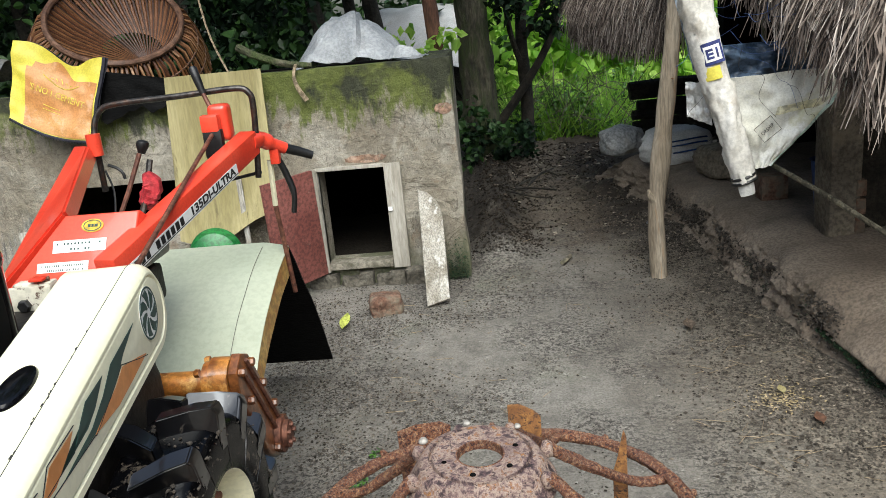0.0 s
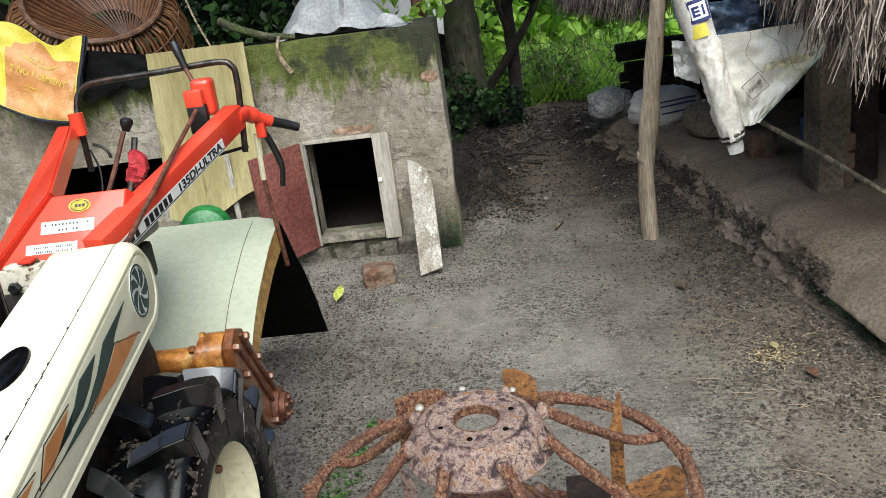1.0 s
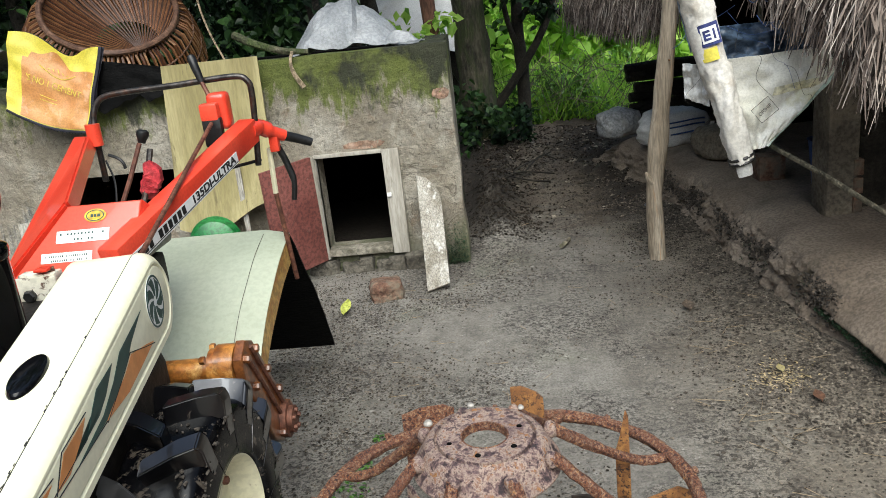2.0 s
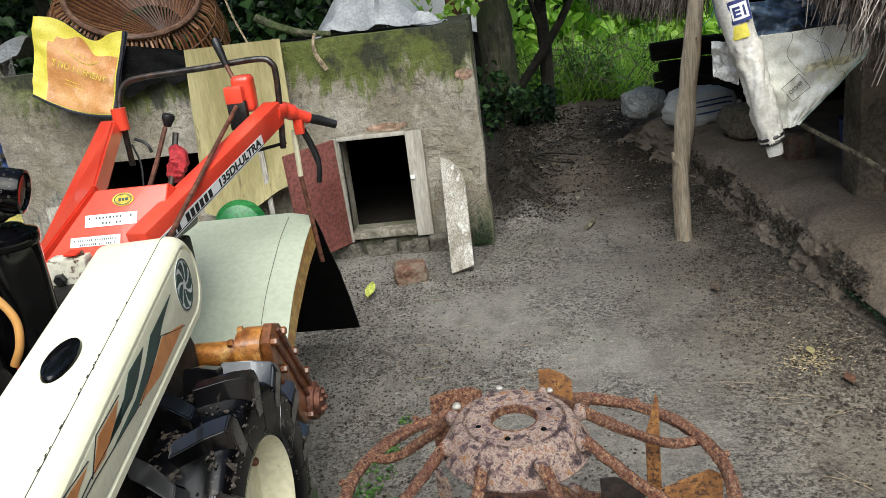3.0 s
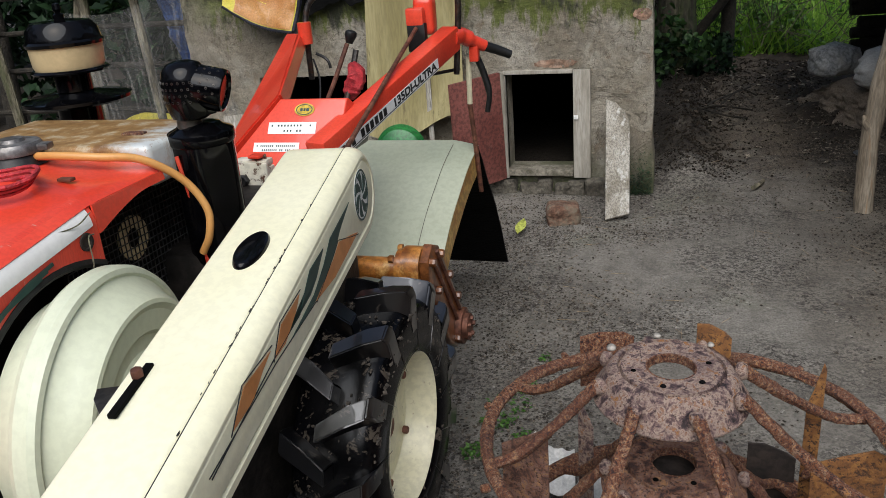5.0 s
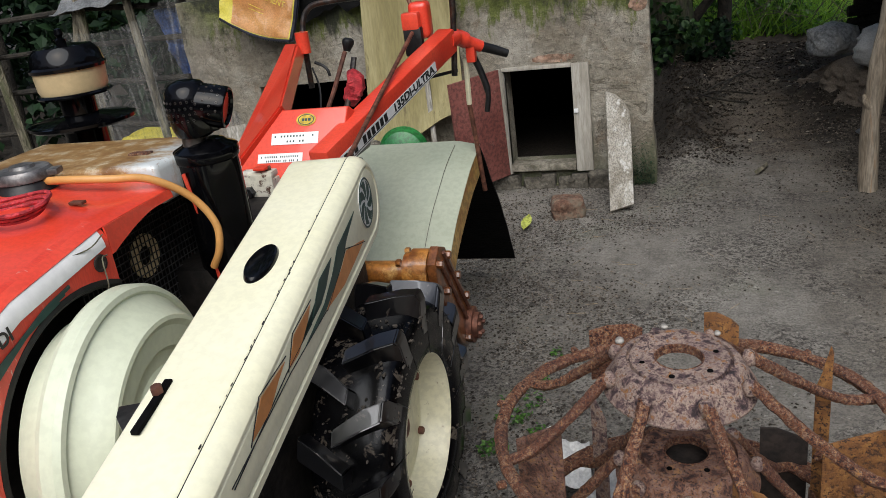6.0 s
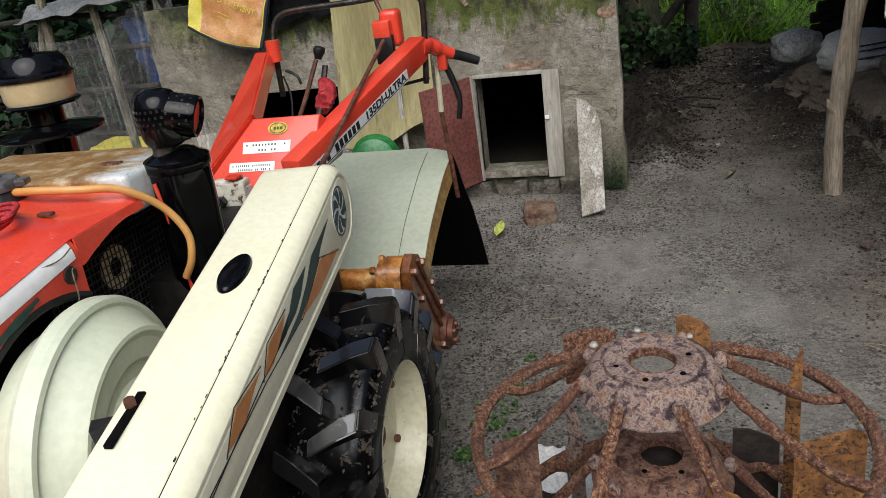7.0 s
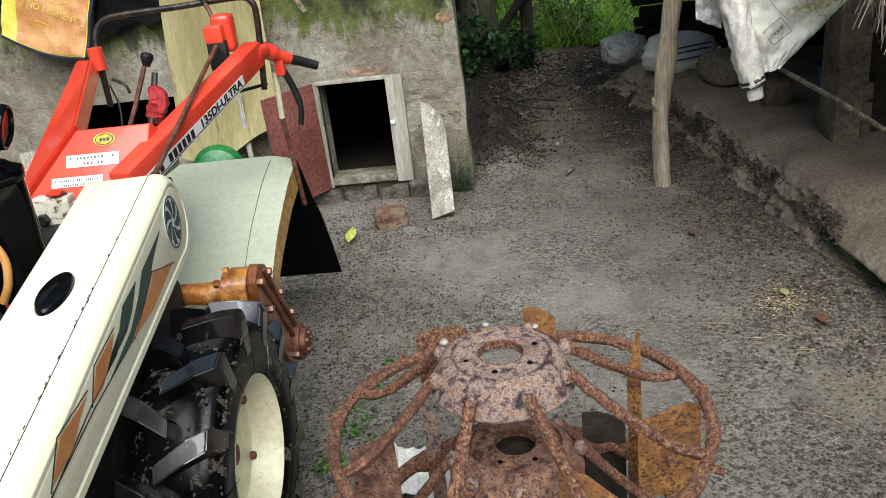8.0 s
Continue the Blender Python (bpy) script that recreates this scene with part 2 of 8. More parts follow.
M_BRICK = surface("brick", (0.15, 0.075, 0.048), (0.25, 0.155, 0.105), 16, 0.95, relief=1.0, dist=0.012, stain=(0.15, 0.125, 0.09), stain_scale=14, stain_at=(0.46, 0.6))
M_PLY = surface("plywood", (0.265, 0.225, 0.095), (0.385, 0.335, 0.165), 2.6, 0.75, fine=30, stretch=(3, 3, 0.35), relief=0.2, fine_amount=0.14,
                stain=(0.15, 0.125, 0.06), stain_scale=9, stain_at=(0.60, 0.68))
M_GREYWOOD = surface("weathered_wood", (0.24, 0.215, 0.17), (0.42, 0.395, 0.34), 3, 0.9, fine=40, stretch=(4, 4, 0.5), relief=0.6,
                     stain=(0.54, 0.53, 0.50), stain_scale=9, stain_at=(0.54, 0.66))
M_PALEWOOD = surface("pale_frame_wood", (0.30, 0.275, 0.225), (0.43, 0.405, 0.35), 5, 0.85, fine=30, stretch=(4, 4, 0.6), relief=0.3, fine_amount=0.15,
                     stain=(0.20, 0.175, 0.13), stain_scale=8, stain_at=(0.55, 0.7))
M_POST = surface("peeled_post", (0.30, 0.240, 0.168), (0.54, 0.46, 0.355), 3.2, 0.9, fine=50, stretch=(3, 3, 0.3), relief=0.8, dist=0.006, fine_amount=0.28,
                 stain=(0.46, 0.27, 0.135), stain_scale=2.2, stain_at=(0.54, 0.60))
M_REDDOOR = surface("red_board", (0.17, 0.050, 0.040), (0.25, 0.085, 0.068), 5, 0.7, relief=0.3, stain=(0.30, 0.22, 0.18), stain_scale=11,
                    stain_at=(0.62, 0.78))
M_BARK_MOSSY = surface("mossy_bark", (0.05, 0.046, 0.032), (0.15, 0.135, 0.09), 5, 0.95, fine=22, stretch=(2, 2, 0.6), relief=1.0, dist=0.03,
                       stain=(0.05, 0.07, 0.02), stain_scale=3, stain_at=(0.45, 0.6))
M_BARK = surface("bark", (0.11, 0.095, 0.065), (0.32, 0.285, 0.20), 5, 0.95, fine=22, stretch=(2, 2, 0.6), relief=1.0, dist=0.03,
                 stain=(0.075, 0.085, 0.035), stain_scale=3)
M_BARK_DARK = surface("dark_bark", (0.018, 0.015, 0.011), (0.05, 0.042, 0.03), 6, 0.95, relief=0.8, dist=0.02)
M_BARK_RED = surface("red_bark", (0.10, 0.045, 0.028), (0.19, 0.09, 0.055), 6, 0.9, fine=30, stretch=(2, 2, 0.5), relief=0.7, dist=0.02)
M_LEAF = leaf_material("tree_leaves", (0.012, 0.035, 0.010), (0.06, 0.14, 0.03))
# sunlight and shade are put into these two leaf colours
M_LEAF_SUNLIT = leaf_material("sunlit_leaves", (0.17, 0.38, 0.05), (0.56, 0.80, 0.16), trans=0.6, low=0.95)
M_LEAF_SHADED = leaf_material("shaded_leaves", (0.004, 0.012, 0.006), (0.022, 0.055, 0.020), 0.6, 0.12, 0.2)
M_WEED = leaf_material("weeds", (0.045, 0.12, 0.025), (0.13, 0.29, 0.05))
M_TWIG = straw_material("brush", [(0, (0.04, 0.045, 0.022)), (0.7, (0.10, 0.105, 0.055)), (1, (0.22, 0.20, 0.13))])
M_THATCH = straw_material("thatch_straw", [(0, (0.022, 0.016, 0.013)), (0.38, (0.15, 0.11, 0.088)), (0.74, (0.36, 0.29, 0.24)), (1, (0.62, 0.54, 0.47))])
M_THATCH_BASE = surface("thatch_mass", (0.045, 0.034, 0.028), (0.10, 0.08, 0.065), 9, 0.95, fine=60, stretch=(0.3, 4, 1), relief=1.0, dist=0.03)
M_WICKER = straw_material("bamboo_strip", [(0, (0.030, 0.010, 0.005)), (0.45, (0.125, 0.045, 0.018)), (0.8, (0.25, 0.10, 0.038)), (1, (0.40, 0.22, 0.10))], 0.5)
M_HOOP = surface("bamboo_hoop", (0.11, 0.05, 0.028), (0.21, 0.11, 0.065), 12, 0.6)
M_SACK_WHITE = surface("white_sack", (0.62, 0.615, 0.585), (0.78, 0.775, 0.75), 4, 0.55, fine=120, relief=0.25, dist=0.003, fine_amount=0.15,
                       stain=(0.40, 0.36, 0.28), stain_scale=4, stain_at=(0.56, 0.75))
M_ROLL = surface("dirty_white_roll", (0.58, 0.55, 0.48), (0.76, 0.74, 0.69), 7, 0.55, fine=90, relief=0.3, dist=0.003, fine_amount=0.15,
                 stain=(0.36, 0.30, 0.22), stain_scale=9, stain_at=(0.56, 0.74))
M_SAIL = surface("stained_white_sack", (0.76, 0.745, 0.64), (0.87, 0.87, 0.84), 5, 0.55, fine=160, relief=0.2, dist=0.002, fine_amount=0.12,
                 stain=(0.52, 0.50, 0.28), stain_scale=5, stain_at=(0.52, 0.68))
M_TARP = surface("pale_grey_tarp", (0.25, 0.265, 0.28), (0.40, 0.415, 0.43), 5, 0.5, fine=70, relief=0.5, dist=0.006, fine_amount=0.2,
                 stain=(0.24, 0.24, 0.23), stain_scale=5, stain_at=(0.55, 0.75))
M_CAPSTEEL = surface("pressed_steel", (0.16, 0.15, 0.145), (0.30, 0.29, 0.28), 25, 0.4, metal=0.6, relief=0.15)
M_SACK_PALE = surface("pale_polythene_sack", (0.34, 0.35, 0.35), (0.52, 0.52, 0.51), 7, 0.45, relief=0.5, dist=0.01, stain=(0.30, 0.29, 0.26), stain_scale=6)
M_SACK_GREY = surface("grey_sack", (0.13, 0.137, 0.14), (0.24, 0.247, 0.25), 5, 0.55, relief=0.3, stain=(0.16, 0.15, 0.13), stain_scale=4)
M_SACK_BROWN = surface("brown_sack", (0.17, 0.14, 0.10), (0.27, 0.23, 0.17), 6, 0.85, relief=0.5)
M_BLUE = surface("blue_plastic", (0.02, 0.05, 0.16), (0.05, 0.11, 0.30), 6, 0.5)
M_BLUE_TARP = surface("blue_tarp", (0.05, 0.085, 0.14), (0.13, 0.19, 0.28), 6, 0.4)
M_NAVY = surface("navy_print", (0.02, 0.03, 0.13), (0.04, 0.055, 0.2), 20, 0.6, relief=0)
M_YELLOW = surface("yellow_print", (0.66, 0.56, 0.06), (0.76, 0.66, 0.11), 5, 0.5, fine=140, relief=0.2, dist=0.002, fine_amount=0.12)
M_ORANGE_BAG = surface("orange_print", (0.54, 0.235, 0.070), (0.64, 0.33, 0.115), 9, 0.5, fine=140, relief=0.2, dist=0.002,
                       stain=(0.70, 0.45, 0.30), stain_scale=14, stain_at=(0.55, 0.75), fine_amount=0.15)
M_BAG_BACK = surface("bag_dark_backing", (0.012, 0.012, 0.02), (0.03, 0.03, 0.05), 8, 0.6)
M_FADED = surface("faded_print", (0.80, 0.62, 0.07), (0.86, 0.70, 0.13), 20, 0.6, relief=0)
M_RED_WORN = surface("scuffed_red_enamel", (0.68, 0.050, 0.026), (0.76, 0.076, 0.042), 5, 0.32, fine=150, relief=0.05, dist=0.001, fine_amount=0.1, coat=0.2,
                    stain=(0.60, 0.36, 0.30), stain_scale=34, stain_at=(0.61, 0.66), stretch=(1, 2.5, 0.6))
M_RED = surface("red_enamel", (0.70, 0.052, 0.026), (0.78, 0.08, 0.042), 5, 0.28, fine=150, relief=0.04, dist=0.001, fine_amount=0.08, coat=0.3,
                stain=(0.42, 0.05, 0.03), stain_scale=16, stain_at=(0.62, 0.8))
M_CREAM = surface("cream_enamel", (0.87, 0.84, 0.60), (0.90, 0.875, 0.655), 4, 0.3, fine=90, relief=0.04, dist=0.001, fine_amount=0.05, coat=0.3,
                  stain=(0.55, 0.48, 0.30), stain_scale=9, stain_at=(0.66, 0.85))
M_PULLEY = surface("pulley_cream", (0.60, 0.635, 0.475), (0.66, 0.695, 0.53), 4, 0.35, fine=90, relief=0.04, dist=0.001, fine_amount=0.05, stain=(0.48, 0.46, 0.32), stain_scale=8, stain_at=(0.64, 0.85))
M_SAGE = surface("pale_green_paint", (0.385, 0.42, 0.315), (0.44, 0.475, 0.365), 3, 0.42, fine=70, relief=0.05, dist=0.001, fine_amount=0.08,
                 stain=(0.40, 0.36, 0.22), stain_scale=6, stain_at=(0.62, 0.8))
M_EDGE_RUST = surface("orange_rusted_edge", (0.50, 0.27, 0.06), (0.62, 0.40, 0.13), 9, 0.45, fine=60, relief=0.15, stain=(0.34, 0.13, 0.03), stain_scale=12, stain_at=(0.50, 0.62))
M_CASE = surface("varnished_dark_rust", (0.09, 0.028, 0.012), (0.24, 0.085, 0.026), 14, 0.28, relief=0.3, dist=0.002, coat=0.4)
M_RUSTPAINT = surface("varnished_rust", (0.26, 0.085, 0.016), (0.52, 0.22, 0.045), 16, 0.3, metal=0.0, relief=0.25, dist=0.002, coat=0.5,
                      stain=(0.60, 0.36, 0.12), stain_scale=20, stain_at=(0.55, 0.7))
M_RUST = rust_material("rusted_iron", [(0.37, (0.016, 0.009, 0.010)), (0.44, (0.085, 0.032, 0.026)), (0.49, (0.30, 0.105, 0.032)), (0.53, (0.15, 0.085, 0.070)), (0.58, (0.42, 0.27, 0.17)), (0.62, (0.52, 0.24, 0.07))], 150, 0.39)
M_RUST_HUB = rust_material("pitted_rust_hub", [(0.37, (0.026, 0.018, 0.020)), (0.43, (0.11, 0.066, 0.068)), (0.48, (0.25, 0.165, 0.14)), (0.53, (0.44, 0.345, 0.275)), (0.58, (0.24, 0.135, 0.105)), (0.64, (0.40, 0.19, 0.06))], 60, 0.365)
M_RUST_ORANGE = rust_material("orange_rust", [(0.32, (0.06, 0.03, 0.02)), (0.43, (0.20, 0.085, 0.028)), (0.55, (0.33, 0.15, 0.045)), (0.68, (0.48, 0.25, 0.08))], 40, 0.41)
M_RUST_BROWN = surface("brown_lever_rust", (0.12, 0.045, 0.028), (0.22, 0.09, 0.055), 20, 0.6, metal=0.3, relief=0.3)
M_RUBBER = surface("tyre_rubber", (0.0018, 0.0018, 0.0022), (0.004, 0.004, 0.005), 9, 0.22, fine=40, relief=0.15, dist=0.003, spec=0.22,
                   stain=(0.085, 0.070, 0.055), stain_scale=26, stain_at=(0.57, 0.61))
M_LUG = surface("polished_lug_rubber", (0.002, 0.002, 0.0026), (0.005, 0.005, 0.0065), 9, 0.28, fine=40, relief=0.12, dist=0.003, spec=1.0, coat=0.9,
                stain=(0.075, 0.062, 0.050), stain_scale=22, stain_at=(0.62, 0.66))
M_FLAP = surface("rubber_flap", (0.0015, 0.0015, 0.0015), (0.005, 0.005, 0.005), 18, 0.7, fine=60, stretch=(1, 1, 3), relief=0.8, dist=0.004, spec=0.1)
M_BLACK = surface("black_enamel", (0.0015, 0.0015, 0.002), (0.004, 0.004, 0.005), 9, 0.07, relief=0.05, dist=0.002, spec=0.22)
M_BLACKDULL = surface("black_plastic", (0.005, 0.005, 0.005), (0.014, 0.014, 0.014), 30, 0.45, relief=0.2)
# near-black stands in for the shade inside openings, slots and holes
M_VOID = surface("opening_shade", (0.002, 0.002, 0.002), (0.004, 0.004, 0.004), 8, 0.95, relief=0, spec=0.1)
M_STEEL = surface("worn_dark_steel", (0.05, 0.045, 0.042), (0.13, 0.12, 0.11), 25, 0.35, metal=0.7, relief=0.1, stain=(0.10, 0.05, 0.03), stain_scale=14)
M_DARKIRON = surface("dark_iron", (0.018, 0.013, 0.011), (0.04, 0.028, 0.022), 20, 0.9, relief=0.6)
M_TANK = tank_material()
M_HOSE = surface("orange_hose", (0.62, 0.29, 0.08), (0.68, 0.35, 0.11), 10, 0.4, relief=0.03, fine_amount=0.06)
M_CUPYELLOW = surface("oil_cup_cream", (0.58, 0.455, 0.25), (0.62, 0.49, 0.28), 5, 0.3, relief=0.05, fine_amount=0.08, stain=(0.40, 0.27, 0.13), stain_scale=10, stain_at=(0.68, 0.82))
M_WHITE = surface("white_print", (0.78, 0.78, 0.76), (0.84, 0.84, 0.82), 20, 0.4, relief=0, fine_amount=0.05)
M_INK = surface("black_ink", (0.015, 0.015, 0.015), (0.02, 0.02, 0.02), 20, 0.5, relief=0)
M_TEAL = surface("dark_green_decal", (0.010, 0.045, 0.040), (0.015, 0.06, 0.05), 20, 0.35, relief=0, fine_amount=0.1)
M_DECOR = surface("orange_decal", (0.62, 0.24, 0.07), (0.68, 0.29, 0.10), 20, 0.4, relief=0, fine_amount=0.1)
M_BADGE = surface("yellow_badge", (0.62, 0.42, 0.02), (0.70, 0.50, 0.04), 20, 0.4, relief=0)
M_CREAMHUB = surface("rim_cream", (0.70, 0.66, 0.46), (0.78, 0.74, 0.54), 5, 0.35, relief=0.05, fine_amount=0.1, stain=(0.32, 0.24, 0.15), stain_scale=40, stain_at=(0.64, 0.70))
M_BRACKET = surface("chipped_white_bracket", (0.62, 0.59, 0.47), (0.74, 0.71, 0.60), 12, 0.4, relief=0.15, fine_amount=0.15, stain=(0.10, 0.055, 0.035), stain_scale=38, stain_at=(0.56, 0.61))
M_GREENBASIN = surface("green_plastic", (0.01, 0.15, 0.035), (0.02, 0.21, 0.05), 6, 0.35, relief=0.05)
M_RAG = surface("red_rag", (0.45, 0.02, 0.03), (0.62, 0.05, 0.06), 40, 0.8, relief=0.8, dist=0.01)
M_BOLT = surface("bolt_metal", (0.16, 0.13, 0.10), (0.30, 0.26, 0.21), 40, 0.5, metal=0.6)
M_CHIP = surface("wood_chips", (0.36, 0.275, 0.14), (0.50, 0.40, 0.23), 30, 0.8)
M_DRYMUD = surface("dried_mud", (0.045, 0.037, 0.029), (0.13, 0.108, 0.086), 30, 0.95)
M_LUMP = surface("pale_lump", (0.28, 0.26, 0.225), (0.42, 0.39, 0.35), 40, 0.8)
M_MOSS = surface("wet_moss", (0.012, 0.035, 0.012), (0.035, 0.085, 0.03), 20, 0.7, fine=80, relief=0.9, dist=0.01)
M_BROWNLEAF = surface("dead_leaf", (0.08, 0.056, 0.038), (0.16, 0.12, 0.085), 30, 0.8)
M_YELLOWLEAF = surface("yellow_leaf", (0.38, 0.42, 0.07), (0.48, 0.52, 0.12), 30, 0.6)
M_ROPE = surface("straw_rope", (0.22, 0.165, 0.10), (0.34, 0.265, 0.175), 60, 0.9)
M_MESHWIRE = surface("black_mesh", (0.03, 0.03, 0.03), (0.06, 0.058, 0.055), 30, 0.4)
M_RADIATOR = surface("dark_radiator_core", (0.004, 0.004, 0.004), (0.010, 0.009, 0.008), 30, 0.8, spec=0.15)
M_ENGINE = surface("engine_iron", (0.008, 0.007, 0.006), (0.024, 0.020, 0.017), 14, 0.6, metal=0.2, relief=0.4, spec=0.3)
M_NETWHITE, _nt, _p = nodes_of("thin_net")
_p.inputs["Base Color"].default_value = (0.62, 0.61, 0.57, 1)
_p.inputs["Roughness"].default_value = 0.8
_tr = _nt.nodes.new("ShaderNodeBsdfTransparent")
_mx = _nt.nodes.new("ShaderNodeMixShader")
_nt.links.new(ramp(_nt, noise_of(_nt, 3.0, 4), [(0.35, G(0.012)), (0.65, G(0.045))]), _mx.inputs[0])
_nt.links.new(_tr.outputs[0], _mx.inputs[1])
_nt.links.new(_p.outputs[0], _mx.inputs[2])
_nt.links.new(_mx.outputs[0], _nt.nodes["Material Output"].inputs[0])


# ---- mesh tools ----
def thing(name, place=(0, 0, 0), label="", category="", group="", kind=""):
    ob = new(name)
    ob.location = place
    ob.empty_display_size = 0.05
    return tagged(ob, label, category, group, kind)


def part(name, bm, mat, parent=None, label="", smooth=True, kind="", category="", sharp=38):
    """Links a bmesh, given in world places, as one mesh object, under a thing or part if one is named."""
    bmesh.ops.recalc_face_normals(bm, faces=bm.faces)
    me = bpy.data.meshes.new(name)
    bm.to_mesh(me)
    bm.free()
    if smooth:
        me.polygons.foreach_set("use_smooth", [True] * len(me.polygons))
        me.set_sharp_from_angle(angle=radians(sharp))
    me.materials.append(mat)
    ob = new(name, me)
    if parent:
        place = Vector((0, 0, 0))
        up = parent
        while up:
            place += Vector(up.location)
            up = up.parent
        me.transform(Matrix.Translation(-place))
        ob.parent = parent
    return tagged(ob, label, category, "", kind)


def box(bm, lo, hi, bevel=0.0, m=None, seg=2):
    got = bmesh.ops.create_cube(bm, size=1.0)["verts"]
    for v in got:
        v.co = Vector([lo[i] + (v.co[i] + 0.5) * (hi[i] - lo[i]) for i in range(3)])
    if m is not None:
        bmesh.ops.transform(bm, matrix=m, verts=got)
    if bevel:
        bmesh.ops.bevel(bm, geom=list({e for v in got for e in v.link_edges}), offset=bevel, segments=seg, affect="EDGES", profile=0.6)
    return bm


def slab(lo, hi, bevel=0.004, m=None):
    return box(bmesh.new(), lo, hi, bevel, m)


def tube(bm, pts, r, n=10, closed=False, caps=True, wob=0.0, grain=0.0):
    """A round tube along points; r is one radius or one for each point."""
    pts = [Vector(p) for p in pts]
    rs = r if isinstance(r, (list, tuple)) else [r] * len(pts)
    rings, side = [], None
    for i, p in enumerate(pts):
        a = pts[i - 1] if (i or closed) else p
        b = pts[(i + 1) % len(pts)] if (i < len(pts) - 1 or closed) else p
        d = (b - a).normalized()
        if side is None:
            side = d.orthogonal().normalized()
        side = (side - d * side.dot(d)).normalized()
        up = d.cross(side)
        ring = []
        for k in range(n):
            f = 2 * math.pi * k / n
            q = rs[i] * (1 + (wob * noise.noise(p * 9 + Vector((math.cos(f), math.sin(f), 0)) * 1.3) if wob else 0))
            if grain:
                q *= 1 + 0.22 * noise.noise((p + (side * math.cos(f) + up * math.sin(f)) * rs[i]) * grain)
            ring.append(bm.verts.new(p + (side * math.cos(f) + up * math.sin(f)) * q))
        rings.append(ring)
    pairs = list(zip(rings, rings[1:])) + ([(rings[-1], rings[0])] if closed else [])
    for a, b in pairs:
        for k in range(n):
            bm.faces.new((a[k], a[(k + 1) % n], b[(k + 1) % n], b[k]))
    if caps and not closed:
        bm.faces.new(rings[0][::-1])
        bm.faces.new(rings[-1])
    return bm


def smooth_line(pts, steps=6):
    """Points of a smooth curve through pts."""
    pts = [Vector(p) for p in pts]
    ext = [pts[0] * 2 - pts[1]] + pts + [pts[-1] * 2 - pts[-2]]
    out = []
    for i in range(1, len(ext) - 2):
        a, b, c, d = ext[i - 1:i + 3]
        for k in range(steps):
            t = k / steps
            out.append(0.5 * ((2 * b) + (c - a) * t + (2 * a - 5 * b + 4 * c - d) * t * t + (3 * b - a - 3 * c + d) * t ** 3))
    return out + [pts[-1]]


def lathe(bm, profile, m, n=32, closed=False):
    """Turns (radius, height) pairs about z, then places by m."""
    rings = []
    for r, h in profile:
        if r < 1e-6:
            rings.append([bm.verts.new(m @ Vector((0, 0, h)))])
        else:
            rings.append([bm.verts.new(m @ Vector((r * math.cos(2 * math.pi * k / n), r * math.sin(2 * math.pi * k / n), h))) for k in range(n)])
    pairs = list(zip(rings, rings[1:])) + ([(rings[-1], rings[0])] if closed else [])
    for a, b in pairs:
        for k in range(n):
            j = (k + 1) % n
            if len(a) == 1 and len(b) > 1:
                bm.faces.new((a[0], b[k], b[j]))
            elif len(b) == 1 and len(a) > 1:
                bm.faces.new((a[k], a[j], b[0]))
            elif len(a) > 1:
                bm.faces.new((a[k], a[j], b[j], b[k]))
    return bm


def prism(bm, outline, depth, m=None, bevel=0.0):
    """An outline of (x, y) pairs, extruded by depth along z and placed by m."""
    m = m or Matrix()
    low = [bm.verts.new(m @ Vector((x, y, 0))) for x, y in outline]
    top = [bm.verts.new(m @ Vector((x, y, depth))) for x, y in outline]
    n = len(outline)
    faces = [bm.faces.new(low[::-1]), bm.faces.new(top)]
    for k in range(n):
        faces.append(bm.faces.new((low[k], low[(k + 1) % n], top[(k + 1) % n], top[k])))
    if bevel:
        bmesh.ops.recalc_face_normals(bm, faces=faces)
        edges = [e for e in faces[0].edges] + [e for e in faces[1].edges]
        bmesh.ops.bevel(bm, geom=edges, offset=bevel, segments=3, affect="EDGES", profile=0.5)
    return bm


def cloth(fn, nu, nv, thick=0.002):
    """A thin sheet with thickness from fn(u, v)."""
    bm = bmesh.new()
    grid = [[bm.verts.new(fn(i / nu, j / nv)) for j in range(nv + 1)] for i in range(nu + 1)]
    for i in range(nu):
        for j in range(nv):
            bm.faces.new((grid[i][j], grid[i + 1][j], grid[i + 1][j + 1], grid[i][j + 1]))
    bmesh.ops.recalc_face_normals(bm, faces=bm.faces)
    bmesh.ops.solidify(bm, geom=bm.faces[:], thickness=thick)
    return bm


def patch_fn(tl, tr, br, bl, wave=0.0, freq=4.0, seed=0.0, sag=0.0):
    """A four-cornered sheet with folds."""
    tl, tr, br, bl = map(Vector, (tl, tr, br, bl))
    nrm = (tr - tl).cross(bl - tl).normalized()

    def fn(u, v):
        p = tl.lerp(tr, u).lerp(bl.lerp(br, u), v)
        w = noise.noise(Vector((u * freq, v * freq, seed))) * wave + noise.noise(Vector((u * freq * 3, v * freq * 3, seed + 5))) * wave * 0.35
        return p + nrm * w - Vector((0, 0, sag * 4 * u * (1 - u)))
    return fn


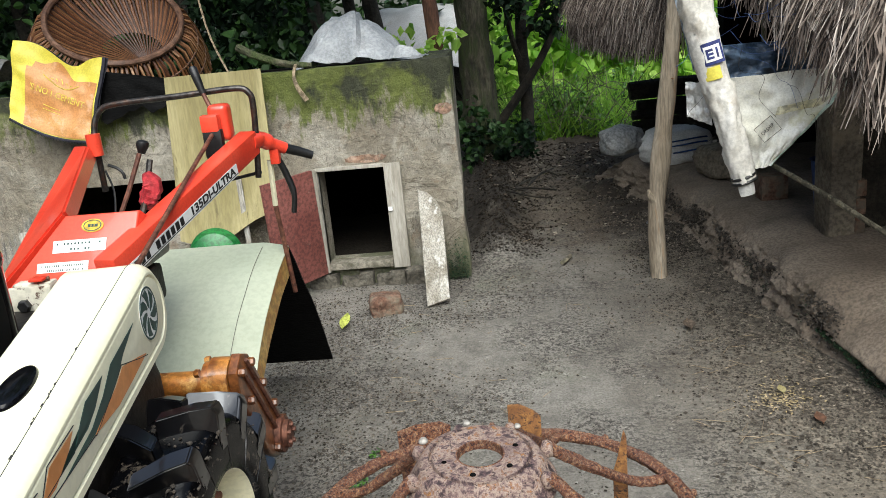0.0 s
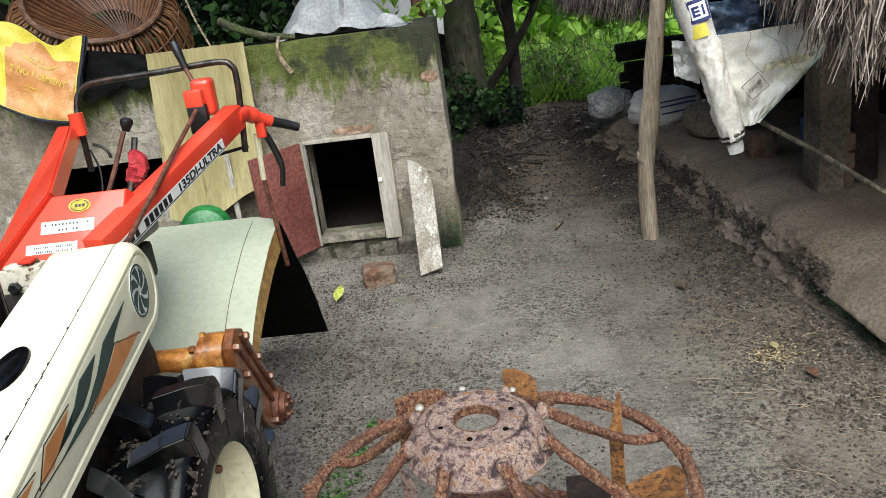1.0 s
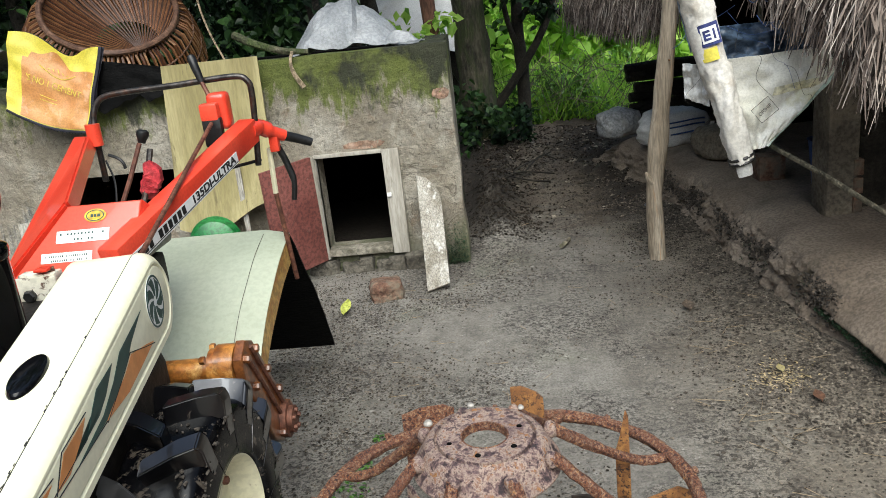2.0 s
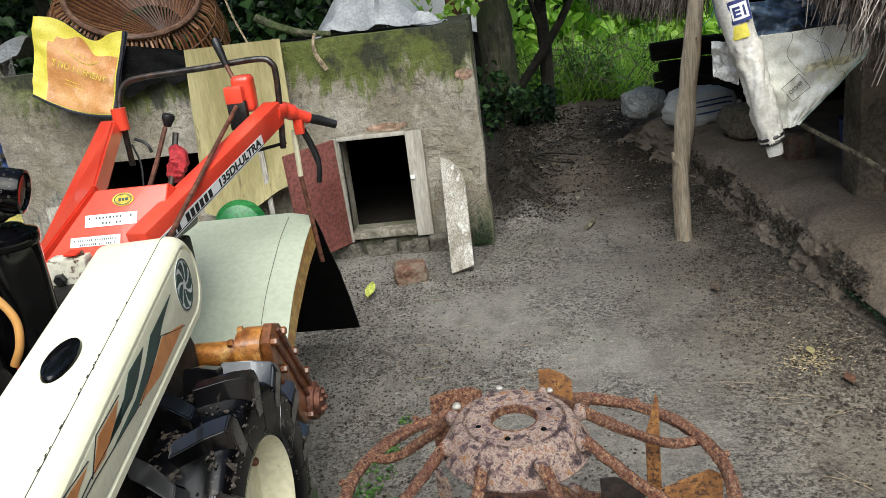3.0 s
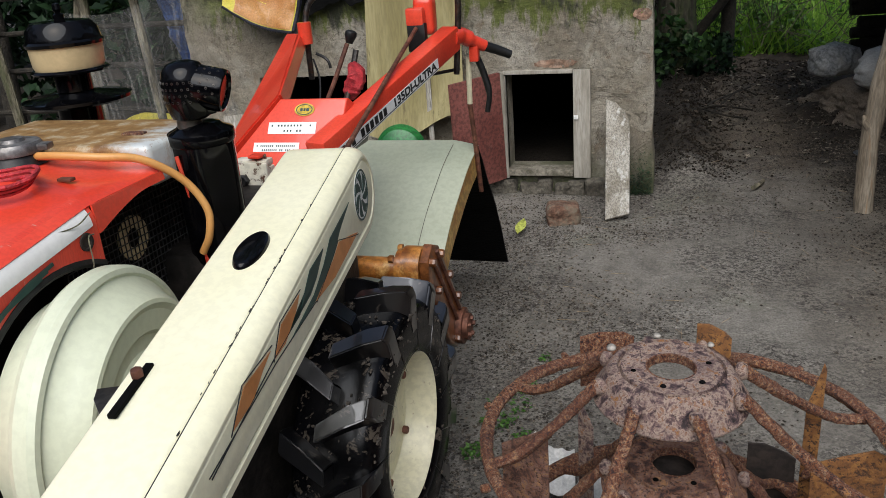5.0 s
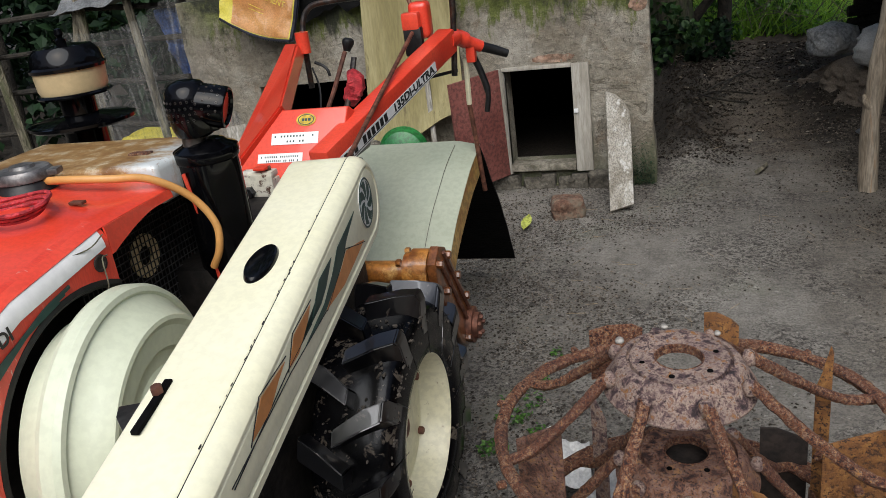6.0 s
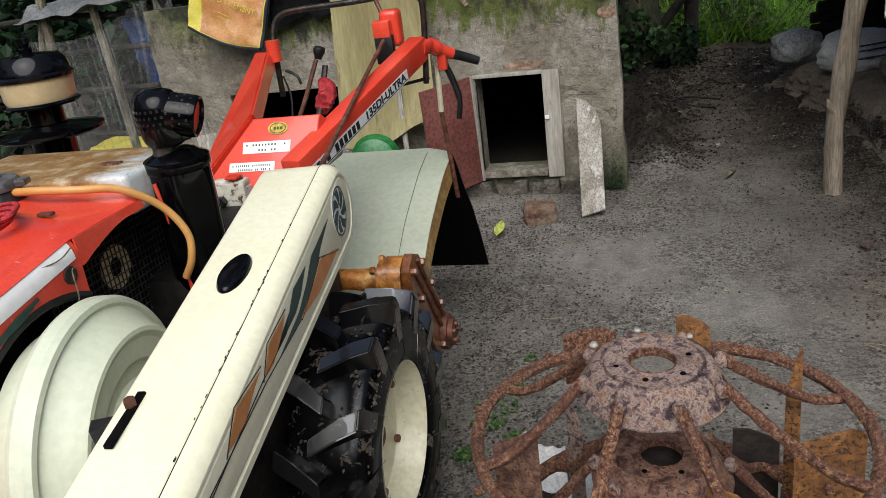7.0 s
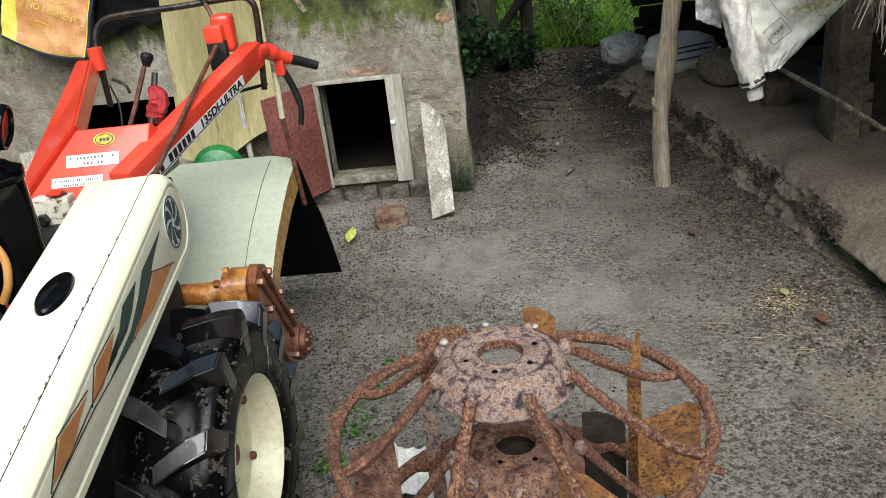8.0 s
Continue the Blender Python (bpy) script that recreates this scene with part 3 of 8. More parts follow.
def words(text, size, m, mat, parent, name="lettering", label="", squeeze=1.0, bold=0.0):
    """Flat letters from the built-in font, as a mesh, placed by m, centred."""
    cu = bpy.data.curves.new(name, "FONT")
    cu.body, cu.size, cu.align_x, cu.align_y = text, size, "CENTER", "CENTER"
    cu.extrude, cu.offset = 0.0004, size * bold
    tmp = bpy.data.objects.new(name, cu)
    scene.collection.objects.link(tmp)
    me = bpy.data.meshes.new_from_object(tmp.evaluated_get(bpy.context.evaluated_depsgraph_get()))
    bpy.data.objects.remove(tmp)
    bpy.data.curves.remove(cu)
    bm = bmesh.new()
    bm.from_mesh(me)
    bpy.data.meshes.remove(me)
    bmesh.ops.transform(bm, matrix=m @ Matrix.Diagonal((squeeze, 1, 1, 1)), verts=bm.verts)
    return part(name, bm, mat, parent, label, smooth=False)


def frame_of(origin, along, up):
    """A pose whose x runs along, whose y is as near up as can be, and whose z faces out."""
    x = Vector(along).normalized()
    z = x.cross(Vector(up)).normalized()
    y = z.cross(x)
    m = Matrix((x, y, z)).transposed().to_4x4()
    m.translation = Vector(origin)
    return m


# ---- ground ----
def ground_z(x, y):
    z = 0.012 * noise.noise(Vector((x * 1.7, y * 1.7, 0))) + 0.006 * noise.noise(Vector((x * 6, y * 6, 3)))
    heap = math.exp(-((x - 0.17) / 0.13) ** 2) * max(0.0, min(1.0, (y - 3.95) / 0.35)) * max(0.0, min(1.0, (7.4 - y) / 1.0))
    far = max(0.0, min(1.0, (y - 4.3) / 1.2)) * (0.75 if y < 12 else 0.2)
    z += heap * (0.10 + 0.07 * noise.noise(Vector((x * 9, y * 9, 1))) + 0.05 * noise.noise(Vector((x * 22, y * 22, 4))))
    z += far * (0.06 * noise.noise(Vector((x * 3, y * 3, 8))) + 0.075 * noise.noise(Vector((x * 8, y * 8, 8))) + 0.05 * noise.noise(Vector((x * 17, y * 12, 5))))
    return z


def steps(stops):
    out = []
    for a, b, d in stops:
        n = max(1, round((b - a) / d))
        out += [a + (b - a) * k / n for k in range(n)]
    return out + [stops[-1][1]]


def build_ground():
    xs = steps([(-300, -60, 60), (-60, -10, 10), (-10, -3, 0.5), (-3, 2.4, 0.045), (2.4, 10, 0.8), (10, 60, 10), (60, 300, 60)])
    ys = steps([(-300, -60, 60), (-60, -8, 8), (-8, 0.3, 0.5), (0.3, 8.5, 0.045), (8.5, 16, 0.5), (16, 60, 10), (60, 300, 60)])
    verts = [(x, y, ground_z(x, y)) for x in xs for y in ys]
    n = len(ys)
    faces = [(i * n + j, (i + 1) * n + j, (i + 1) * n + j + 1, i * n + j + 1) for i in range(len(xs) - 1) for j in range(n - 1)]
    me = bpy.data.meshes.new("ground")
    me.from_pydata(verts, [], faces)
    me.polygons.foreach_set("use_smooth", [True] * len(faces))
    me.materials.append(M_EARTH)
    tagged(new("ground", me), "bare trodden grey-brown earth yard with crumbs of soil", "ground", kind="structure")


build_ground()


# ---- scattered small stuff ----
def scatter(name, spots, shape, mat, label, category, group=""):
    """Many small copies of a shape (verts, faces) at (place, size, turn) in one mesh."""
    sv, sf = shape
    sv = np.array(sv, float)
    V, F = [], []
    for k, (p, s, e) in enumerate(spots):
        r = np.array(Euler(e).to_matrix())
        V.append((sv * np.array(s)) @ r.T + np.array(p))
        F += [tuple(i + k * len(sv) for i in f) for f in sf]
    me = bpy.data.meshes.new(name)
    me.from_pydata(np.concatenate(V).tolist(), [], F)
    me.materials.append(mat)
    ob = new(name, me)
    return tagged(ob, label, category, group, "stuff")


OCTA = ([(1, 0, 0), (0.2, 0.9, 0.1), (-0.9, 0.25, 0), (0, -1, 0.1), (0.1, 0.05, 0.9), (-0.1, 0, -0.7)],
        [(0, 1, 4), (1, 2, 4), (2, 3, 4), (3, 0, 4), (1, 0, 5), (2, 1, 5), (3, 2, 5), (0, 3, 5)])
LEAF = ([(0, 0, 0), (0.32, 0.45, 0.06), (0, 1, -0.10), (-0.32, 0.45, 0.06), (0, 0.5, -0.03)],
        [(0, 1, 4), (1, 2, 4), (2, 3, 4), (3, 0, 4)])
BLADE = ([(-0.5, 0, 0), (0.5, 0, 0), (0.35, 0.12, 0.55), (-0.35, 0.12, 0.55), (0, 0.4, 1)], [(0, 1, 2, 3), (3, 2, 4)])
STALK = ([(-0.5, -0.5, 0), (0.5, -0.5, 0), (0, 0.6, 0), (-0.4, -0.4, 1), (0.4, -0.4, 1), (0, 0.5, 1)],
         [(0, 1, 4, 3), (1, 2, 5, 4), (2, 0, 3, 5), (3, 4, 5)])
rnd = random.Random(11)


def plinth_front(y):
    return 1.322 + 0.03 * max(0.0, min(1.0, (2.95 - y) / 0.4)) - 0.042 * (y - 2.5) + 0.035 * noise.noise(Vector((0, y * 2.2, 2))) - 0.13 * max(0, y - 4.8)


def crumbs():
    spots = []
    for _ in range(64000):
        x, y = rnd.uniform(-0.75, 1.3), rnd.uniform(1.2, 6.5)
        if noise.noise(Vector((x * 2.2, y * 2.2, 5))) + 0.75 * abs(x - 0.35) < rnd.uniform(-0.04, 0.74):
            continue
        s = rnd.choice((0.0015, 0.002, 0.003, 0.004, 0.005, 0.0065))
        spots.append(((x, y, ground_z(x, y) + s * 0.4), (s, s * rnd.uniform(0.6, 1), s * 0.55), (0, 0, rnd.uniform(0, 6))))
    for _ in range(26000):
        y = rnd.uniform(1.3, 5.6)
        x = plinth_front(y) - abs(rnd.gauss(0, 0.22))
        if noise.noise(Vector((x * 3.5, y * 3.5, 9))) < rnd.uniform(-0.5, 0.3):
            continue
        s = rnd.choice((0.002, 0.003, 0.004, 0.005, 0.006, 0.009))
        spots.append(((x, y, ground_z(x, y) + s * 0.4), (s, s * rnd.uniform(0.6, 1), s * 0.6), (0, 0, rnd.uniform(0, 6))))
    for _ in range(12000):
        x, y = rnd.uniform(-0.75, 0.15), rnd.uniform(1.0, 3.7)
        if noise.noise(Vector((x * 3.5, y * 3.5, 2))) - 0.9 * (x + 0.3) < rnd.uniform(-0.2, 0.5):
            continue
        s = rnd.choice((0.002, 0.0025, 0.003, 0.004, 0.005, 0.007))
        spots.append(((x, y, ground_z(x, y) + s * 0.4), (s, s * rnd.uniform(0.6, 1), s * 0.6), (0, 0, rnd.uniform(0, 6))))
    scatter("soil_crumbs", spots[::2] + spots[1::4], OCTA, M_CLOD, "dark crumbs of loose soil strewn over the yard", "soil")
    scatter("dry_crumbs", spots[3::4], OCTA, M_DRYCRUMB, "pale brown dry crumbs among the loose soil", "soil")
    spots = []
    for _ in range(15000):
        x, y = rnd.gauss(0.22, 0.13), rnd.uniform(4.15, 7.0)
        if rnd.random() < 0.5:
            x, y = rnd.uniform(0.1, 1.25), 4.4 + 3.4 * math.sqrt(rnd.random())
        s = rnd.choice((0.003, 0.003, 0.004, 0.004, 0.005, 0.006, 0.008, 0.011)) * (0.5 + 0.1 * y)
        spots.append(((x, y, ground_z(x, y) + s * 0.4), (s, s * rnd.uniform(0.5, 1), s * 0.7), (rnd.uniform(-1, 1), 0, rnd.uniform(0, 6))))
    scatter("mud_clods", spots, OCTA, M_WETCLOD, "dark wet clods of churned mud beside the coop", "mud")
    spots = []
    for _ in range(800):
        x, y = rnd.uniform(0.1, 1.25), 4.4 + 3.4 * math.sqrt(rnd.random())
        s = rnd.uniform(0.012, 0.05)
        spots.append(((x, y, ground_z(x, y) + 0.01), (s, s, s), (rnd.uniform(-0.4, 0.4), rnd.uniform(-0.4, 0.4), rnd.uniform(0, 6))))
    scatter("leaf_litter", spots, LEAF, M_BROWNLEAF, "dry brown leaves fallen on the mud path", "leaf litter")
    spots = []
    for _ in range(70):
        y = 3.7 + 3.9 * math.sqrt(rnd.random())
        x, q = rnd.uniform(0.1, 1.2), rnd.uniform(0.03, 0.065)
        spots.append(((x, y, ground_z(x, y) + 0.014), (q * 0.8, q, q), (rnd.uniform(-0.3, 0.3), rnd.uniform(-0.5, 0.5), rnd.uniform(0, 6))))
    scatter("bleached_leaves", spots, LEAF, M_DEBRIS, "bleached pale leaves lying about the mud path", "leaf litter")
    spots = []
    for _ in range(520):
        if rnd.random() < 0.35:
            x, y = rnd.uniform(0.05, 1.25), 4.3 + 3.4 * math.sqrt(rnd.random())
            s = rnd.uniform(0.008, 0.026)
        else:
            y = rnd.uniform(1.6, 5.0)
            x, s = plinth_front(y) - abs(rnd.gauss(0, 0.16)) - 0.02, rnd.uniform(0.004, 0.010)
        spots.append(((x, y, ground_z(x, y) + s * 0.3), (s, s * rnd.uniform(0.3, 0.8), s * 0.3), (rnd.uniform(-0.4, 0.4), rnd.uniform(-0.4, 0.4), rnd.uniform(0, 6))))
    scatter("pale_debris", spots, OCTA, M_DEBRIS, "pale dry bits of leaf, husk and chaff on the earth", "debris")


crumbs()


def weeds(name, cx, cy, rad, n, size, mat, label, cat="weeds"):
    spots = []
    for _ in range(n):
        a, r = rnd.uniform(0, 6.28), rad * math.sqrt(rnd.random())
        x, y = cx + r * math.cos(a), cy + r * math.sin(a)
        s = size * rnd.uniform(0.6, 1.3)
        spots.append(((x, y, ground_z(x, y) + rnd.uniform(0, size)), (s, s, s), (rnd.uniform(-0.2, 0.9), rnd.uniform(-0.4, 0.4), rnd.uniform(0, 6))))
    scatter(name, spots, LEAF, mat, label, cat)


for wx, wy, wr, wn_ in ((-0.33, 1.72, 0.04, 40), (-0.19, 1.62, 0.03, 26), (-0.29, 1.95, 0.06, 36), (-0.26, 2.05, 0.035, 30), (-0.30, 1.86, 0.05, 40), (-0.22, 1.80, 0.03, 25), (-0.23, 2.22, 0.02, 14)):
    weeds("ground_weed", wx, wy, wr, wn_ * 2, 0.015, M_WEED, "small green weed sprouting from the bare earth")


# ---- mud plinth of the hut ----
def build_plinth():
    far_prof = smooth_line([(-0.03, 0, -0.03), (0.0, 0, 0.015), (0.020, 0, 0.07), (0.030, 0, 0.12), (0.05, 0, 0.165), (0.10, 0, 0.205), (0.20, 0, 0.226), (0.38, 0, 0.232), (0.7, 0, 0.235), (1.3, 0, 0.24), (2.2, 0, 0.24)], 6)
    near_prof = smooth_line([(-0.03, 0, -0.03), (0.03, 0, 0.005), (0.05, 0, 0.045), (0.005, 0, 0.062), (0.03, 0, 0.10), (0.09, 0, 0.15), (0.20, 0, 0.195), (0.38, 0, 0.222), (0.7, 0, 0.235), (1.3, 0, 0.24), (2.2, 0, 0.24)], 6)
    ys = steps([(-2.0, 1.2, 0.4), (1.2, 4.6, 0.016), (4.6, 6.2, 0.03)])
    bm = bmesh.new()
    rows = []
    for y in ys:
        end = max(0.0, min(1.0, (6.2 - y) / 0.45)) ** 0.5
        row = []
        near = max(0.0, min(1.0, (2.95 - y) / 0.25))
        for fp, np_ in zip(far_prof, near_prof):
            q = fp.lerp(np_, near)
            dx, h = q.x, q.z
            x = plinth_front(y) + dx
            rough = max(0.0, min(1.0, (0.21 - h) / 0.05)) * (1 - 0.75 * near)
            n1 = noise.noise(Vector((x * 4, y * 4, h * 5)))
            n2 = noise.noise(Vector((x * 14, y * 14, h * 16)))
            n3 = noise.noise(Vector((x * 34, y * 34, h * 34)))
            n4 = noise.noise(Vector((x * 75, y * 75, h * 75)))
            push = 0.02 * n1 + rough * (0.024 * n2 + 0.022 * n3 + 0.012 * n4)
            row.append(bm.verts.new((x - push, y, (h + 0.012 * n1 + rough * 0.008 * n3) * (end if h > 0 else 1))))
        rows.append(row)
    for a, b in zip(rows, rows[1:]):
        for k in range(len(far_prof) - 1):
            bm.faces.new((a[k], a[k + 1], b[k + 1], b[k]))
    part("mud_plinth", bm, M_MUD, None, "low rounded mud-plastered plinth along the thatched hut", kind="structure", category="plinth")
    spots = []
    for _ in range(4200):
        y = rnd.uniform(1.5, 2.86)
        grow = max(0.25, min(1.0, (2.9 - y) / 0.4)) * (0.6 + 0.9 * abs(noise.noise(Vector((0, y * 7, 0)))))
        h = rnd.random() * 0.058 * grow
        s = rnd.uniform(0.004, 0.011)
        spots.append(((plinth_front(y) + 0.012 + rnd.uniform(-0.006, 0.02), y, 0.055 - h), (s, s, s), (rnd.uniform(0, 2), rnd.uniform(-1, 1), rnd.uniform(0, 6))))
    for _ in range(500):
        y = rnd.uniform(2.9, 3.9)
        if noise.noise(Vector((3, y * 5, 0))) < 0.1:
            continue
        s = rnd.uniform(0.004, 0.009)
        spots.append(((plinth_front(y) - 0.01 + rnd.uniform(-0.01, 0.03), y, rnd.uniform(0.02, 0.12)), (s, s, s), (rnd.uniform(0, 2), rnd.uniform(-1, 1), rnd.uniform(0, 6))))
    lumps = []
    for _ in range(3800):
        y = rnd.uniform(2.7, 4.9)
        h = rnd.random() ** 0.8 * 0.15
        if noise.noise(Vector((2, y * 4, h * 9))) < rnd.uniform(-0.4, 0.35):
            continue
        s = rnd.choice((0.003, 0.004, 0.005, 0.007, 0.010))
        lumps.append(((plinth_front(y) + 0.01 + 0.12 * h + rnd.uniform(-0.012, 0.012), y, h + 0.01), (s, s, s * 0.8), (rnd.uniform(-1, 1), rnd.uniform(-1, 1), rnd.uniform(0, 6))))
    scatter("plinth_crumbs", lumps, OCTA, M_DRYMUD, "crumbs of eroded mud on the plinth's face", "soil")
    scatter("plinth_moss", spots, LEAF, M_MOSS, "dark green moss along the foot of the mud plinth", "moss")


build_plinth()


def eave(y):
    """Where the thatch's lower edge runs: x and z at y. It hangs low at the near corner and is torn short further on."""
    torn = 0.13 * max(0.0, min(1.0, (y - 2.80) / 0.25, (4.15 - y) / 0.25))
    droop = 0.3 * (min(y, 2.78) - 2.30) * max(0.0, min(1.0, (4.15 - y) / 0.25))
    return 1.20 - 0.06 * max(0, y - 2.4) - 0.045 * max(0, y - 4.2), 1.12 + 0.02 * math.sin(y * 2.1) + torn + droop


def build_hut():
    part("wall_hut", slab((2.5, 0.9, 0.1), (2.7, 6.0, 2.4), 0.0), M_MUD_SHADED, None, "mud back wall of the verandah, shade put into its colour", kind="structure", category="wall")
    # unseen wall, added to keep sun out of the verandah
    part("light_block_wall", slab((1.70, 1.72, 0.15), (2.5, 1.88, 2.2), 0.0), M_MUD_SHADED, None, "unseen wall added to keep light out of the verandah", kind="structure", category="wall")
    part("wall_hut_end", slab((1.75, 5.6, 0.1), (2.5, 5.75, 1.8), 0.0), M_MUD_SHADED, None, "mud end wall of the verandah, shade put into its colour", kind="structure", category="wall")
    roof = thing("thatch_roof", (2.0, 2.0, 1.0), "thick grey-brown rice-straw thatch with a ragged hanging eave", "roof", kind="structure")
    bm = bmesh.new()
    rows = []
    for y in steps([(2.12, 6.3, 0.14)]):
        ex, ez = eave(y)
        row = []
        for dx, dz in ((0.05, 0.0), (-0.03, 0.06), (-0.02, 0.16), (0.24, 0.78), (1.9, 1.95), (2.0, 1.8), (0.35, 0.55), (0.15, 0.08)):
            j = 0.03 * noise.noise(Vector((dx * 3, y * 3, dz)))
            row.append(bm.verts.new((ex + dx + j, y, ez + dz + j)))
        rows.append(row)
    n = len(rows[0])
    for a, b in zip(rows, rows[1:]):
        for k in range(n):
            bm.faces.new((a[k], a[(k + 1) % n], b[(k + 1) % n], b[k]))
    bm.faces.new(rows[0])
    bm.faces.new(rows[-1][::-1])
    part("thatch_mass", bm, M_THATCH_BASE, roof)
    V, F = [], []
    for k in range(26000):
        y = rnd.uniform(2.06, 6.35)
        ex, ez = eave(y)
        up = rnd.random()
        ln = rnd.uniform(0.08, 0.25)
        if up < 0.72:
            base = Vector((ex + rnd.uniform(-0.06, 0.10), y, ez + rnd.uniform(0.05, 0.24)))
            d = Vector((-0.12 + rnd.gauss(0, 0.13), rnd.gauss(0, 0.15), -1))
        else:
            s = rnd.uniform(0, 0.5)
            base = Vector((ex - 0.04 + s * 0.42, y, ez + 0.19 + s + rnd.uniform(0, 0.03)))
            d = Vector((-0.44 + rnd.gauss(0, 0.08), rnd.gauss(0, 0.13), -0.95))
        d = d.normalized() * ln
        w = rnd.uniform(0.0011, 0.0030)
        s1 = Vector((0.3, 1, 0)).normalized() * w
        s2 = Vector((1, -0.3, 0.2)).normalized() * w
        bend = Vector((rnd.gauss(0, 0.012), rnd.gauss(0, 0.02), 0))
        i = len(V)
        for q, f in ((base, 1), (base + d * 0.5 + bend, 1), (base + d, 0.5)):
            V += [q + s1 * f, q - s1 * f * 0.5 + s2 * f, q - s1 * f * 0.5 - s2 * f]
        for r in (0, 3):
            for a in range(3):
                b = (a + 1) % 3
                F.append((i + r + a, i + r + b, i + r + 3 + b, i + r + 3 + a))
    me = bpy.data.meshes.new("straw")
    me.from_pydata([v - Vector((2.0, 2.0, 1.0)) for v in V], [], F)
    me.materials.append(M_THATCH)
    st = new("straw", me)
    st.parent = roof
    tagged(st, "loose grey straw strands", kind="stuff")
    for y0, y1 in ((2.1, 6.2),):
        pole = bmesh.new()
        tube(pole, [(eave(y)[0] + 0.12, y, eave(y)[1] + 0.06) for y in steps([(y0, y1, 0.4)])], 0.028, 8, wob=0.2)
        part("eave_pole", pole, M_BARK, roof, "dark bamboo pole under the thatch")


build_hut()


def build_post():
    pts = [(0.940, 3.735, -0.05), (0.932, 3.735, 0.12), (0.927, 3.735, 0.30), (0.944, 3.735, 0.48), (0.966, 3.735, 0.68), (0.997, 3.735, 0.95), (1.033, 3.735, 1.26), (1.065, 3.735, 1.6), (1.10, 3.74, 1.75)]
    rs = [0.040, 0.039, 0.040, 0.044, 0.039, 0.037, 0.038, 0.038, 0.038]
    line = smooth_line(pts, 5)
    rad = [rs[min(len(rs) - 1, i // 5)] * (1 + 0.05 * noise.noise(Vector((0, 0, i * 0.5)))) for i in range(len(line))]
    post = thing("wooden_post", (0.968, 3.735, 0), "crooked peeled tree-trunk post propping the thatched eave", "post")
    part("trunk", tube(bmesh.new(), line, rad, 16, wob=0.16), M_POST, post)
    part("knot", tube(bmesh.new(), [(0.918, 3.71, 0.375), (0.896, 3.71, 0.405), (0.890, 3.715, 0.43)], [0.018, 0.014, 0.006], 8), M_POST, post, "stub of a cut branch")
    part("nail", tube(bmesh.new(), [(1.0, 3.69, 0.93), (1.0, 3.675, 0.93)], 0.004, 6), M_RUST_ORANGE, post)


build_post()


def build_pillar():
    p = thing("verandah_pillar", (1.64, 3.5, 0.2), "squat cement-rendered pillar with a chipped brick corner", "pillar")
    bm = box(bmesh.new(), (1.59, 3.42, 0.18), (1.72, 3.60, 1.35), 0.012)
    bmesh.ops.subdivide_edges(bm, edges=bm.edges[:], cuts=5, use_grid_fill=True)
    for v in bm.verts:
        v.co += Vector((1, 1, 0)) * 0.012 * noise.noise(v.co * 7)
    part("shaft", bm, M_PILLAR, p)
    for z in (0.24, 0.32, 0.40):
        part("brick", slab((1.695, 3.408, z), (1.735, 3.47, z + 0.07), 0.006), M_BRICK, p)
    part("side_log", tube(bmesh.new(), [(1.82, 3.55, 0.2), (1.81, 3.55, 0.7), (1.84, 3.56, 1.4)], 0.07, 12, wob=0.2), M_BARK_DARK, p, "dark wooden prop beside the pillar")


build_pillar()


